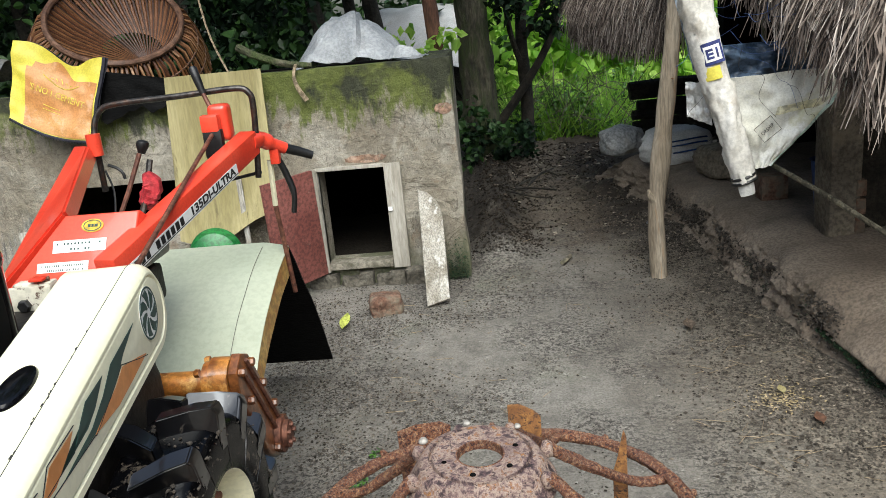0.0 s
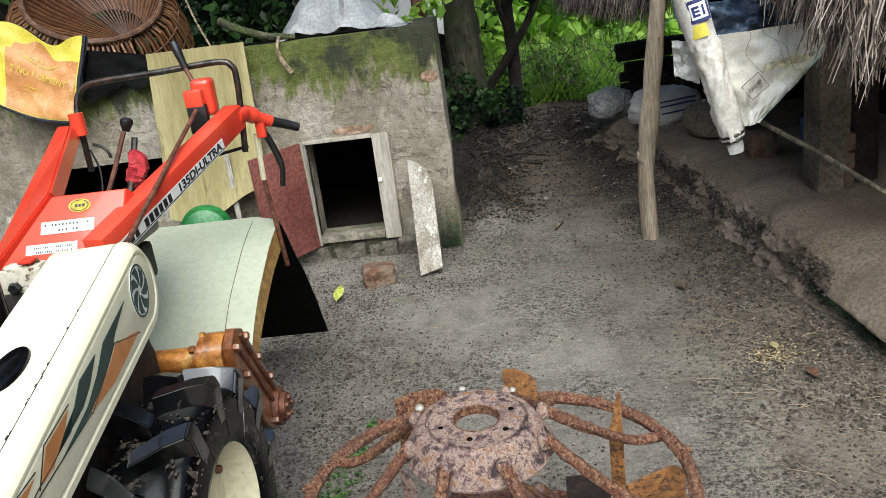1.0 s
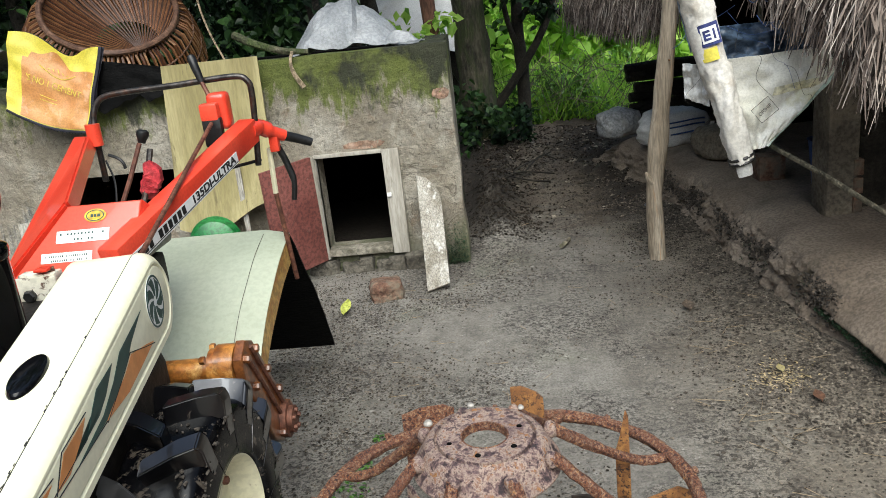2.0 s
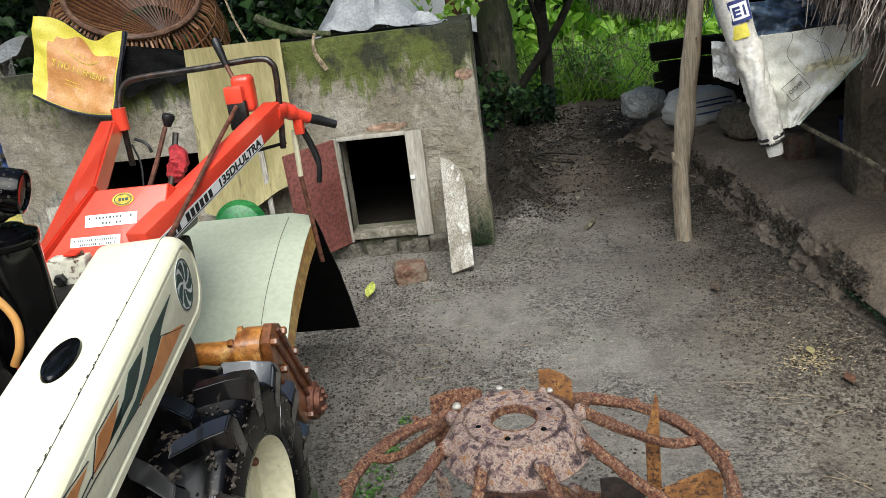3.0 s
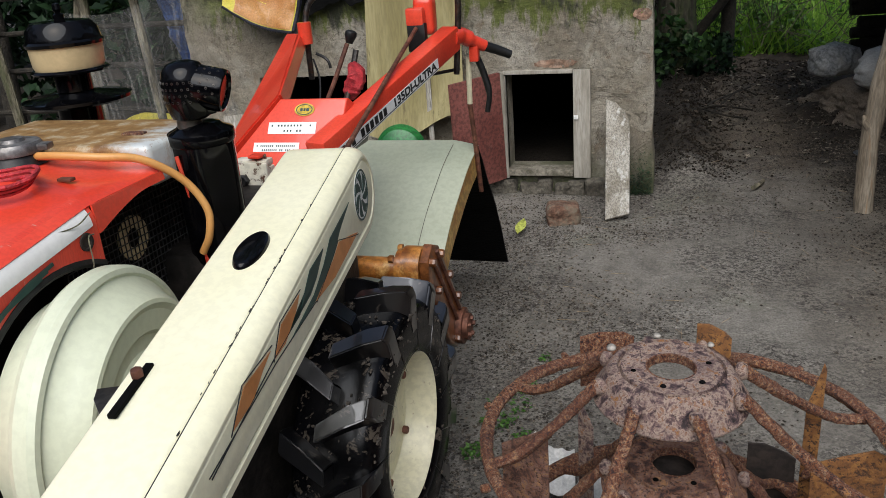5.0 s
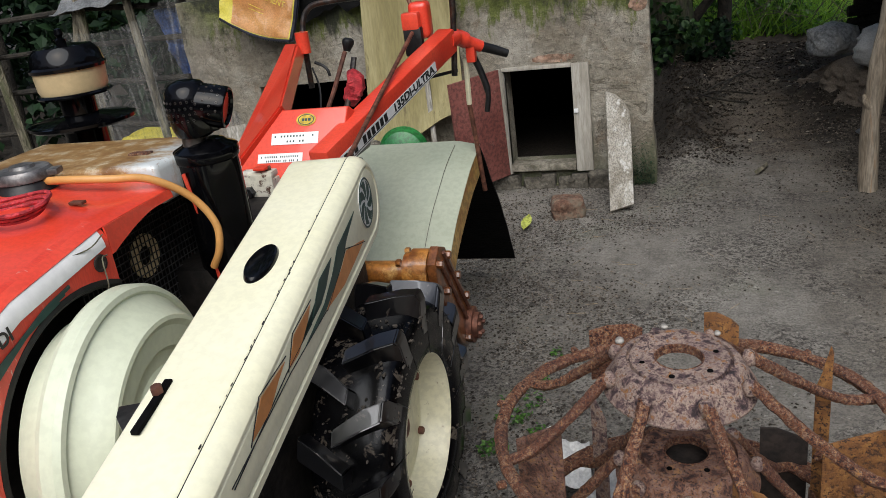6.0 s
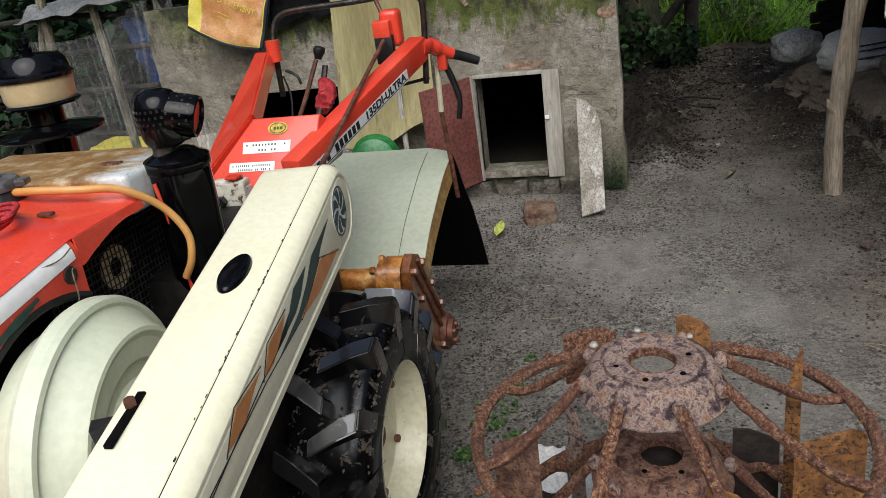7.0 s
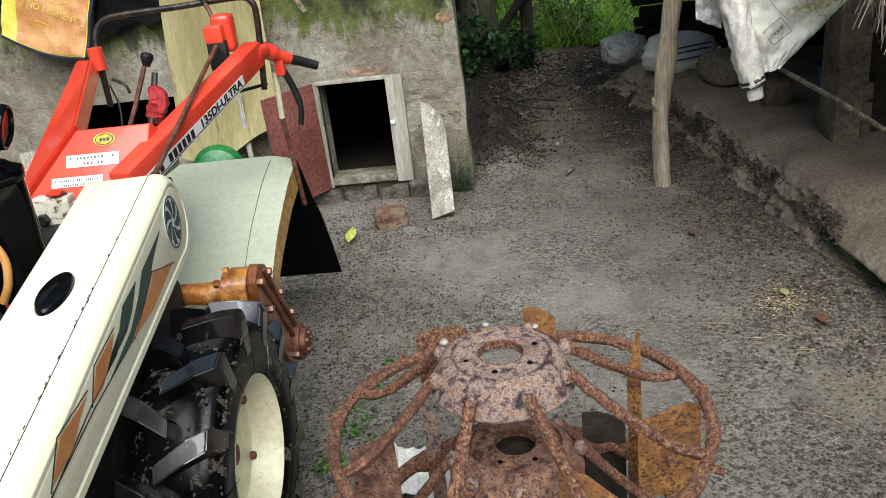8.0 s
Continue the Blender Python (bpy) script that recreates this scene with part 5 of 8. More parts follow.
    part("faded_band", cloth(lambda u, v: f1(0.42 + 0.5 * u, 0.30 + 0.09 * v + 0.05 * (1 - u)) + Vector((0, -0.003, 0)), 16, 4, 0.001), surface("faded_yellow_print", (0.74, 0.69, 0.42), (0.82, 0.79, 0.60), 12, 0.6), sh, "faded yellow printed band")
    m = frame_of(f1(0.35, 0.58) + Vector((0, -0.012, 0)), Vector(tr) - Vector(bl), (-0.6, 0, 1))
    bm = bmesh.new()
    for p0, p1 in (((-0.036, -0.025), (0.030, -0.030)), ((0.030, -0.030), (0.036, 0.027)), ((0.036, 0.027), (-0.030, 0.031)), ((-0.030, 0.031), (-0.036, -0.025))):
        tube(bm, [m @ Vector((*p0, 0)), m @ Vector((*p1, 0))], 0.0010, 4)
    part("printed_frame", bm, M_INK, sh)
    words("ORSHIP", 0.017, m, M_INK, sh, "lettering", "dark printed letters on the sack", 0.85)
    bt = thing("blue_tarp", (1.25, 3.3, 1.05), "dark blue plastic sheet bunched under the thatch", "tarp")
    part("sheet", cloth(patch_fn((0.98, 2.93, 1.10), (1.38, 2.90, 1.10), (1.36, 2.92, 0.965), (1.02, 2.92, 0.965), 0.05, 4, 9), 40, 20, 0.003), M_BLUE_TARP, bt, sharp=85)
    bs = thing("blue_netting", (1.05, 3.3, 1.1), "blue nylon net and threads caught in the eave", "net")
    bm = bmesh.new()
    for k in range(18):
        y = rnd.uniform(2.5, 3.3)
        p = Vector((eave(y)[0] - 0.12 + rnd.uniform(-0.08, 0.08), y, rnd.uniform(1.06, 1.28)))
        q = p + Vector((rnd.uniform(-0.1, 0.1), rnd.uniform(-0.3, 0.3), rnd.uniform(-0.08, 0.05)))
        tube(bm, smooth_line([p, (p + q) / 2 + Vector((0, 0, -0.02)), q], 4), 0.0010, 4)
    part("threads", bm, M_BLUE, bs)
    part("wisp", cloth(patch_fn((0.789, 2.664, 1.280), (0.852, 2.664, 1.280), (0.874, 2.655, 1.073), (0.843, 2.655, 1.046), 0.02, 4, 3), 8, 10, 0.002), surface("faded_blue_sheet", (0.28, 0.36, 0.46), (0.42, 0.48, 0.54), 9, 0.6), bs)
    wires = thing("loose_wires", (1.1, 2.62, 0.95), "thin dark wires and threads trailing over the hung sacks", "wire")
    for k in range(6):
        p = Vector((rnd.uniform(0.84, 1.22), 2.60 + rnd.uniform(-0.015, 0.015), rnd.uniform(0.98, 1.12)))
        q = Vector((p.x + rnd.uniform(-0.08, 0.16), 2.60, p.z - rnd.uniform(0.08, 0.24)))
        mid = [p.lerp(q, f) + Vector((rnd.uniform(-0.04, 0.04), rnd.uniform(-0.01, 0.01), rnd.uniform(-0.03, 0.03))) for f in (0.25, 0.5, 0.75)]
        part("strand", tube(bmesh.new(), smooth_line([p, *mid, q], 6), 0.0006, 4), M_BLUE if k % 3 == 0 else M_BARK_DARK, wires)
    st = thing("diagonal_stick", (1.5, 3.0, 0.6), "thin brown bamboo stick tied slantwise under the eave", "stick")
    part("stick", tube(bmesh.new(), [(1.21, 3.13, 1.20), (1.225, 3.12, 0.75), (1.245, 3.1, 0.63), (1.33, 2.8, 0.57), (1.40, 2.5, 0.505), (1.46, 2.3, 0.47)], 0.009, 7, wob=0.2), M_BARK, st)
    rag = thing("grey_rag", (1.06, 3.6, 0.9), "crumpled grey-white plastic rag behind the rolled sack", "rag")
    part("cloth", cloth(patch_fn((0.825, 2.673, 1.013), (0.901, 2.655, 1.005), (0.901, 2.655, 0.870), (0.827, 2.673, 0.904), 0.03, 3.5, 6), 24, 24, 0.003), M_SACK_WHITE, rag, sharp=85)


build_eave_things()


def sack(name, c, size, mat, label, turn=0.0, seed=0.0):
    t = thing(name, (c[0], c[1], c[2]), label, "sack")
    bm = bmesh.new()
    bmesh.ops.create_icosphere(bm, subdivisions=5, radius=1.0)
    r = Matrix.Rotation(turn, 3, "Z")
    for v in bm.verts:
        d = v.co.copy()
        k = (abs(d.x) ** 3 + abs(d.y) ** 3 + abs(d.z) ** 3) ** (-1 / 3)
        o = Vector((seed, 0, 0))
        w = 1 + 0.16 * noise.noise(d * 1.4 + o) + 0.14 * (0.35 - abs(noise.noise(d * 2.0 + o))) + 0.07 * (0.3 - abs(noise.noise(Vector((d.x * 2.5, d.y * 2.5, d.z * 6)) + o * 2))) + 0.012 * noise.noise(d * 11 + o)
        q = Vector((d.x * k * size[0], d.y * k * size[1], d.z * k * size[2])) * w
        q.z = max(q.z, -size[2] * 0.85)
        v.co = Vector(c) + r @ q + Vector((0, 0, size[2] * 0.85))
    part("filled_bag", bm, mat, t, sharp=75)
    return t


sack("grey_sack", (1.10, 5.85, 0.225), (0.150, 0.12, 0.105), M_SACK_PALE, "stuffed pale grey plastic sack at the end of the mud plinth", 0.3, 1.0)
ws = sack("striped_sack", (1.37, 5.35, 0.225), (0.22, 0.12, 0.125), M_SACK_WHITE, "white woven sack with blue stripes lying on the plinth", 0.1, 4.0)
for dz in (0.075, 0.105, 0.03):
    bm = bmesh.new()
    tube(bm, [(1.37 + 0.2 * math.sin(t), 5.35 - 0.128 + 0.05 * abs(math.sin(t)) ** 2, 0.28 + dz + 0.01 * math.sin(2 * t)) for t in [-1.2 + 0.2 * k for k in range(13)]], 0.0055, 6)
    part("stripe", bm, M_BLUE, ws, "blue printed stripe")
sack("brown_sack", (1.53, 4.8, 0.235), (0.13, 0.16, 0.10), M_SACK_BROWN, "dusty brown jute sack lying on the plinth", 0.4, 7.0)
bk = thing("plinth_brick", (1.60, 4.2, 0.235), "reddish brick standing on the mud plinth", "brick")
part("block", slab((1.53, 4.1, 0.23), (1.66, 4.22, 0.36), 0.008), M_BRICK, bk)
bu = thing("blue_bucket", (1.82, 3.95, 0.235), "dark blue plastic bucket in the verandah's shade", "bucket")
part("body", lathe(bmesh.new(), [(0, 0), (0.085, 0), (0.105, 0.22), (0.112, 0.225), (0.10, 0.22), (0.08, 0.01), (0, 0.01)], pose(1.82, 3.95, 0.232), 24), M_BLUE, bu)
for k in range(14):
    lg = thing("stacked_log", (1.35, 6.0, 0.3), "dark firewood log stacked at the hut's corner", "log", "stacked firewood")
    z = 0.27 + 0.068 * (k // 2) + rnd.uniform(-0.01, 0.01)
    x = 1.20 + 0.06 * (k % 2) + rnd.uniform(-0.03, 0.05)
    part("wood", tube(bmesh.new(), [(x, 5.95 + 0.05 * (k % 2), z), (x + 0.3, 5.98, z + 0.01), (x + 0.75, 6.0, z + rnd.uniform(-0.03, 0.03))], rnd.uniform(0.028, 0.04), 8, wob=0.3), M_BARK_DARK, lg)


# ---- wood chips, dead leaves, twigs on the yard ----
def small_litter():
    spots = []
    for _ in range(300):
        x, y = rnd.gauss(1.07, 0.055), rnd.gauss(2.44, 0.05)
        s = rnd.uniform(0.002, 0.008)
        spots.append(((x, y, ground_z(x, y) + 0.006), (s, s * 0.5, s * 0.25), (rnd.uniform(-0.4, 0.4), rnd.uniform(-0.4, 0.4), rnd.uniform(0, 6))))
    scatter("wood_chips", spots, OCTA, M_CHIP, "scattered pale yellow chips on the earth", "chips")
    spots = []
    for _ in range(60):
        x, y = rnd.uniform(0.85, 1.28), rnd.uniform(1.7, 3.2)
        spots.append(((x, y, ground_z(x, y) + 0.006), (0.0016, 0.0016, rnd.uniform(0.04, 0.11)), (1.5 + rnd.uniform(-0.08, 0.05), 0, rnd.uniform(0, 6))))
    for _ in range(40):
        x, y = rnd.uniform(-0.5, 0.9), rnd.uniform(2.2, 4.5)
        spots.append(((x, y, ground_z(x, y) + 0.006), (0.0018, 0.0018, rnd.uniform(0.03, 0.08)), (1.52, 0, rnd.uniform(0, 6))))
    scatter("straw_bits", spots, STALK, M_ROPE, "thin dry straw stalks lying on the ground", "straw")
    for x, y, s, m_, kind in ((0.917, 3.056, 0.05, M_BROWNLEAF, "leaf"), (1.12, 2.27, 0.035, M_HOOP, "leaf"), (1.075, 2.47, 0.028, M_PLY, "leaf"), (0.05, 4.75, 0.04, M_YELLOWLEAF, "leaf"), (1.06, 4.6, 0.05, M_SACK_GREY, "leaf")):
        t = thing("fallen_leaf", (x, y, 0), "curled dry leaf lying on the bare earth", "leaf")
        part("blade", cloth(lambda u, v: Vector((x + (u - 0.5) * s * math.sin(math.pi * min(0.99, v + 0.03)), y + (v - 0.5) * s * 1.6, 0.012 + 0.5 * s * abs(u - 0.5) + 0.2 * s * v)), 5, 6, 0.001), m_, t)
    tw = thing("short_twig", (0.52, 4.05, 0), "short thick twig lying on the earth", "twig")
    part("stick", tube(bmesh.new(), [(0.50, 4.0, 0.016), (0.53, 4.06, 0.018), (0.55, 4.11, 0.016)], 0.012, 8, wob=0.3), M_BARK, tw)


small_litter()
# ---- trees and undergrowth ----
def leaves(name, centres, per, size, mat, parent=None, label="", droop=0.5, shape=LEAF, cat="", kind="stuff", seed=1):
    """Leaves round clump centres (place, radius) in one mesh."""
    rng = np.random.default_rng(seed)
    sv, sf = np.array(shape[0], float), shape[1]
    cs = np.array([list(c) + [r] for c, r in centres])
    pick = np.repeat(np.arange(len(cs)), per)
    n = len(pick)
    d = rng.normal(size=(n, 3))
    d /= np.linalg.norm(d, axis=1)[:, None]
    pos = cs[pick, :3] + d * (cs[pick, 3] * rng.random(n) ** 0.5)[:, None]
    s = size * rng.uniform(0.55, 1.35, n)
    yaw, pit, rol = rng.uniform(0, 6.283, n), rng.normal(-droop, 0.5, n), rng.normal(0, 0.6, n)
    V = np.repeat(sv[None], n, 0) * s[:, None, None]
    c, q = np.cos(rol)[:, None], np.sin(rol)[:, None]
    V[:, :, 0], V[:, :, 2] = V[:, :, 0] * c + V[:, :, 2] * q, V[:, :, 2] * c - V[:, :, 0] * q
    c, q = np.cos(pit)[:, None], np.sin(pit)[:, None]
    V[:, :, 1], V[:, :, 2] = V[:, :, 1] * c - V[:, :, 2] * q, V[:, :, 2] * c + V[:, :, 1] * q
    c, q = np.cos(yaw)[:, None], np.sin(yaw)[:, None]
    V[:, :, 0], V[:, :, 1] = V[:, :, 0] * c - V[:, :, 1] * q, V[:, :, 0] * q + V[:, :, 1] * c
    V += pos[:, None, :]
    me = bpy.data.meshes.new(name)
    k = len(sv)
    if parent:
        V -= np.array(parent.location)
    me.from_pydata(V.reshape(-1, 3).tolist(), [], [tuple(i + j * k for i in f) for j in range(n) for f in sf])
    me.materials.append(mat)
    ob = new(name, me)
    if parent:
        ob.parent = parent
    return tagged(ob, label, cat, "", kind)


BROAD = ([(0, 0, 0), (0.24, 0.14, 0.05), (0.40, 0.42, 0.07), (0.28, 0.74, 0.02), (0, 1, -0.12), (-0.28, 0.74, 0.02), (-0.40, 0.42, 0.07), (-0.24, 0.14, 0.05), (0, 0.45, -0.02)],
         [(0, 1, 8), (1, 2, 8), (2, 3, 8), (3, 4, 8), (4, 5, 8), (5, 6, 8), (6, 7, 8), (7, 0, 8)])


def clumps(n, lo, hi, r, seed):
    g = random.Random(seed)
    return [((g.uniform(lo[0], hi[0]), g.uniform(lo[1], hi[1]), g.uniform(lo[2], hi[2])), g.uniform(*r)) for _ in range(n)]


def tree(name, line, radii, mat, label, crown=None, per=60, size=0.1, leafmat=None, limbs=(), seed=1):
    t = thing(name, line[0], label, "tree")
    pts = smooth_line(line, 5)
    rs = [radii[0] + (radii[1] - radii[0]) * i / (len(pts) - 1) for i in range(len(pts))]
    rs[0] *= 1.25
    part("trunk", tube(bmesh.new(), pts, rs, 14, wob=0.22), mat, t)
    for l, r0, r1 in limbs:
        q = smooth_line(l, 4)
        part("limb", tube(bmesh.new(), q, [r0 + (r1 - r0) * i / (len(q) - 1) for i in range(len(q))], 9, wob=0.2), mat, t)
    if crown:
        leaves("crown", crown, per, size, leafmat or M_LEAF, t, "dense green leaves", seed=seed)
    return t


# crown clumps are out of view, added overhead to shade alley and coop
tree("old_tree", [(0.08, 7.5, -0.1), (0.08, 7.5, 0.5), (0.065, 7.5, 1.2), (0.03, 7.5, 2.2), (0.0, 7.6, 3.6)], (0.175, 0.12), M_BARK_MOSSY,
     "stout mossy grey-brown tree trunk behind the coop", clumps(60, (-1.8, 5.0, 2.9), (0.9, 7.2, 4.4), (0.28, 0.5), 3) + clumps(60, (-2.6, 2.9, 2.7), (1.7, 5.1, 3.7), (0.25, 0.45), 9), 60, 0.13, M_LEAF,
     [([(0.05, 7.5, 1.9), (0.5, 7.3, 2.5), (1.1, 7.2, 3.2)], 0.07, 0.03), ([(0.02, 7.5, 2.3), (-0.6, 7.3, 2.9), (-1.2, 7.2, 3.6)], 0.07, 0.03)])
tree("slim_red_tree", [(-0.13, 6.0, -0.1), (-0.15, 6.0, 0.6), (-0.185, 6.0, 1.2), (-0.24, 6.0, 2.0), (-0.3, 6.1, 3.0)], (0.06, 0.045), M_BARK_RED,
     "slender reddish-brown bare trunk rising behind the coop", clumps(10, (-1.0, 5.6, 2.7), (0.3, 6.5, 3.5), (0.2, 0.35), 4), 36, 0.12)
tree("forked_tree", [(0.50, 7.7, -0.1), (0.52, 7.7, 0.5), (0.50, 7.7, 1.1), (0.56, 7.7, 1.9), (0.5, 7.7, 2.8)], (0.065, 0.038), M_BARK_DARK,
     "dark forked tree leaning over the mud path", clumps(15, (0.36, 7.0, 1.15), (0.85, 7.6, 1.9), (0.10, 0.2), 5), 60, 0.085, M_LEAF_SHADED,
     [([(0.2, 7.6, 0.22), (0.45, 7.55, 0.55), (0.72, 7.5, 0.95), (1.0, 7.5, 1.6)], 0.045, 0.03), ([(0.52, 7.7, 0.7), (0.40, 7.6, 1.1), (0.34, 7.5, 1.7)], 0.03, 0.02),
      ([(0.5, 7.7, 1.0), (0.72, 7.5, 1.35), (0.9, 7.4, 1.9)], 0.03, 0.018)])
for k, (x, y, r) in enumerate(((-1.15, 6.6, 0.07), (-1.0, 7.4, 0.06), (-2.3, 6.8, 0.08), (-3.3, 6.2, 0.07), (-3.1, 5.1, 0.06), (-4.4, 7.0, 0.09), (-0.95, 8.4, 0.09), (-5.0, 5.2, 0.08))):
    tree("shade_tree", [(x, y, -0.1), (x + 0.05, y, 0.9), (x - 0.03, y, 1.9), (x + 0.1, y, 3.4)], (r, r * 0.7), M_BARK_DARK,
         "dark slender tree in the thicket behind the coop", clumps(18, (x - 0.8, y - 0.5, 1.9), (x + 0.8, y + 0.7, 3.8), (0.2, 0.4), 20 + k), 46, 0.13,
         M_LEAF if k % 2 else M_LEAF_SHADED, seed=30 + k)

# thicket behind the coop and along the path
leaves("thicket", clumps(130, (-5.5, 5.6, 0.5), (-0.95, 8.2, 2.6), (0.15, 0.38), 40), 60, 0.085, M_LEAF_SHADED, None, "dense green leafy thicket behind the coop, shade in its colour", cat="bushes", seed=41)
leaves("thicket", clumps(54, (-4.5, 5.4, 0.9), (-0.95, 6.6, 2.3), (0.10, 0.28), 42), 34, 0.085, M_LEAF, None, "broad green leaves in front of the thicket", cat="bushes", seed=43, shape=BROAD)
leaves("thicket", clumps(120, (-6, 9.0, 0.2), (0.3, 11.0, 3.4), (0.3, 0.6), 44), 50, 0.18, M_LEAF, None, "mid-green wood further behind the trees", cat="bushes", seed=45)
leaves("sunlit_bushes", clumps(130, (0.3, 9.3, 0.1), (3.2, 12.5, 1.7), (0.2, 0.45), 46), 64, 0.16, M_LEAF_SUNLIT, None, "yellow-green foliage in the open beyond the path, sunlight in its colour", cat="bushes", seed=47, shape=BROAD)
# unseen trees added round the yard to cut low sky light
for a0 in range(14):
    ang = math.radians(-20 - 222 / 13 * a0)
    ox, oy = 0.3 + 11.5 * math.cos(ang), 2.0 + 11.5 * math.sin(ang)
    tree("sky_block_tree", [(ox, oy, -0.1), (ox + 0.2, oy, 1.5), (ox - 0.1, oy + 0.1, 3.0), (ox, oy, 5.0)], (0.2, 0.12), M_BARK, "unseen leafy tree added round the yard to block low sky",
         clumps(60, (ox - 2.6, oy - 2.0, 0.5), (ox + 2.6, oy + 2.0, 4.0 if oy < -3 else 6.0), (0.5, 1.0), 80 + a0), 46, 0.40, M_LEAF_SHADED, seed=100 + a0)
leaves("shade_bushes", clumps(90, (-7.5, 4.9, 0.1), (-2.55, 6.2, 1.3), (0.15, 0.35), 70), 50, 0.12, M_LEAF_SHADED, None, "bushes behind the stick fence, shade in their colour", cat="bushes", seed=71)
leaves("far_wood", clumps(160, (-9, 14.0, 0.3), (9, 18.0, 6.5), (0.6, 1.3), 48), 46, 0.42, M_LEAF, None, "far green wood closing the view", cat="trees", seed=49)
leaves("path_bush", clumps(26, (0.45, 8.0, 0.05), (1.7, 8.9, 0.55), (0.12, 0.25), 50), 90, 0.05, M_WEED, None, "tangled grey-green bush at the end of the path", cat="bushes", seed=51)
leaves("low_plants", clumps(16, (-0.05, 6.9, 0.05), (0.5, 7.35, 0.32), (0.06, 0.16), 52), 46, 0.05, M_LEAF_SHADED, None, "low green plants at the tree's foot, shade in their colour", cat="plants", seed=53, shape=BROAD)
leaves("coop_side_plants", clumps(8, (-0.15, 6.4, 0.15), (0.3, 7.2, 0.5), (0.08, 0.18), 54), 30, 0.065, M_LEAF, None, "green leaves between the coop and the tree", cat="plants", seed=55, shape=BROAD)
papaya = clumps(8, (-0.55, 5.7, 1.08), (-0.02, 5.95, 1.26), (0.04, 0.10), 56)
leaves("lobed_plant", papaya, 10, 0.10, M_LEAF_SUNLIT, None, "light green lobed leaves in front of the far sheet", cat="plants", seed=57)


def brush():
    g = random.Random(60)
    bm = bmesh.new()
    for _ in range(90):
        p = Vector((g.uniform(0.45, 1.6), g.uniform(7.7, 8.6), g.uniform(0.0, 0.5)))
        d = Vector((g.gauss(0, 0.5), g.gauss(0, 0.2), g.uniform(0.1, 0.8))).normalized() * g.uniform(0.25, 0.7)
        tube(bm, [p, p + d * 0.5 + Vector((g.gauss(0, 0.04), 0, 0.03)), p + d + Vector((0, 0, -0.06))], [0.005, 0.004, 0.0015], 4, caps=False)
    part("dry_brush", bm, M_TWIG, None, "tangle of dry grey twigs at the end of the path", kind="stuff", category="brush")
    bm = bmesh.new()
    for k in range(4):
        x = 0.05 + 0.03 * k
        tube(bm, smooth_line([(g.uniform(0.1, 0.4), g.uniform(4.6, 6.2), 0.06), (g.uniform(0.3, 0.6), g.uniform(5.0, 6.4), 0.09), (g.uniform(0.4, 0.9), g.uniform(5.2, 6.8), 0.05)], 4), 0.006, 5, caps=False)
    part("fallen_twigs", bm, M_BARK_DARK, None, "bare twigs fallen over the churned mud", kind="stuff", category="twigs")
    V = []
    for _ in range(700):
        x, y = g.uniform(0.2, 3.2), g.uniform(9.3, 12.5)
        V.append(((x, y, 0), (0.02, 0.3, g.uniform(0.5, 1.25)), (g.gauss(0, 0.15), g.gauss(0, 0.15), g.uniform(0, 6))))
    for _ in range(1500):
        x, y = g.uniform(0.35, 1.9), g.uniform(8.1, 9.2)
        V.append(((x, y, 0), (0.012, 0.2, g.uniform(0.25, 0.75)), (g.gauss(0, 0.45), g.gauss(0, 0.45), g.uniform(0, 6))))
    scatter("tall_grass", V, BLADE, M_LEAF_SUNLIT, "tall grass in the open beyond the path, sunlight in its colour", "grass")


brush()

ft = thing("far_tarp", (-0.3, 8.6, 0.8), "pale grey plastic sheet over a shed behind the trees", "tarp")
part("sheet", cloth(lambda u, v: Vector((-1.05 + 1.16 * u, 8.4 + 0.9 * v, 0.82 + 0.62 * math.sin(math.pi * 0.5 * min(1, v * 1.4)) - 0.10 * abs(u - 0.4) + 0.05 * noise.noise(Vector((u * 5, v * 5, 0))))), 24, 16, 0.004), M_SACK_WHITE, ft)
part("shed_side", slab((-1.0, 8.75, 0.0), (0.08, 9.2, 0.85), 0.01), M_BARK_DARK, ft, "dark side of the shed")


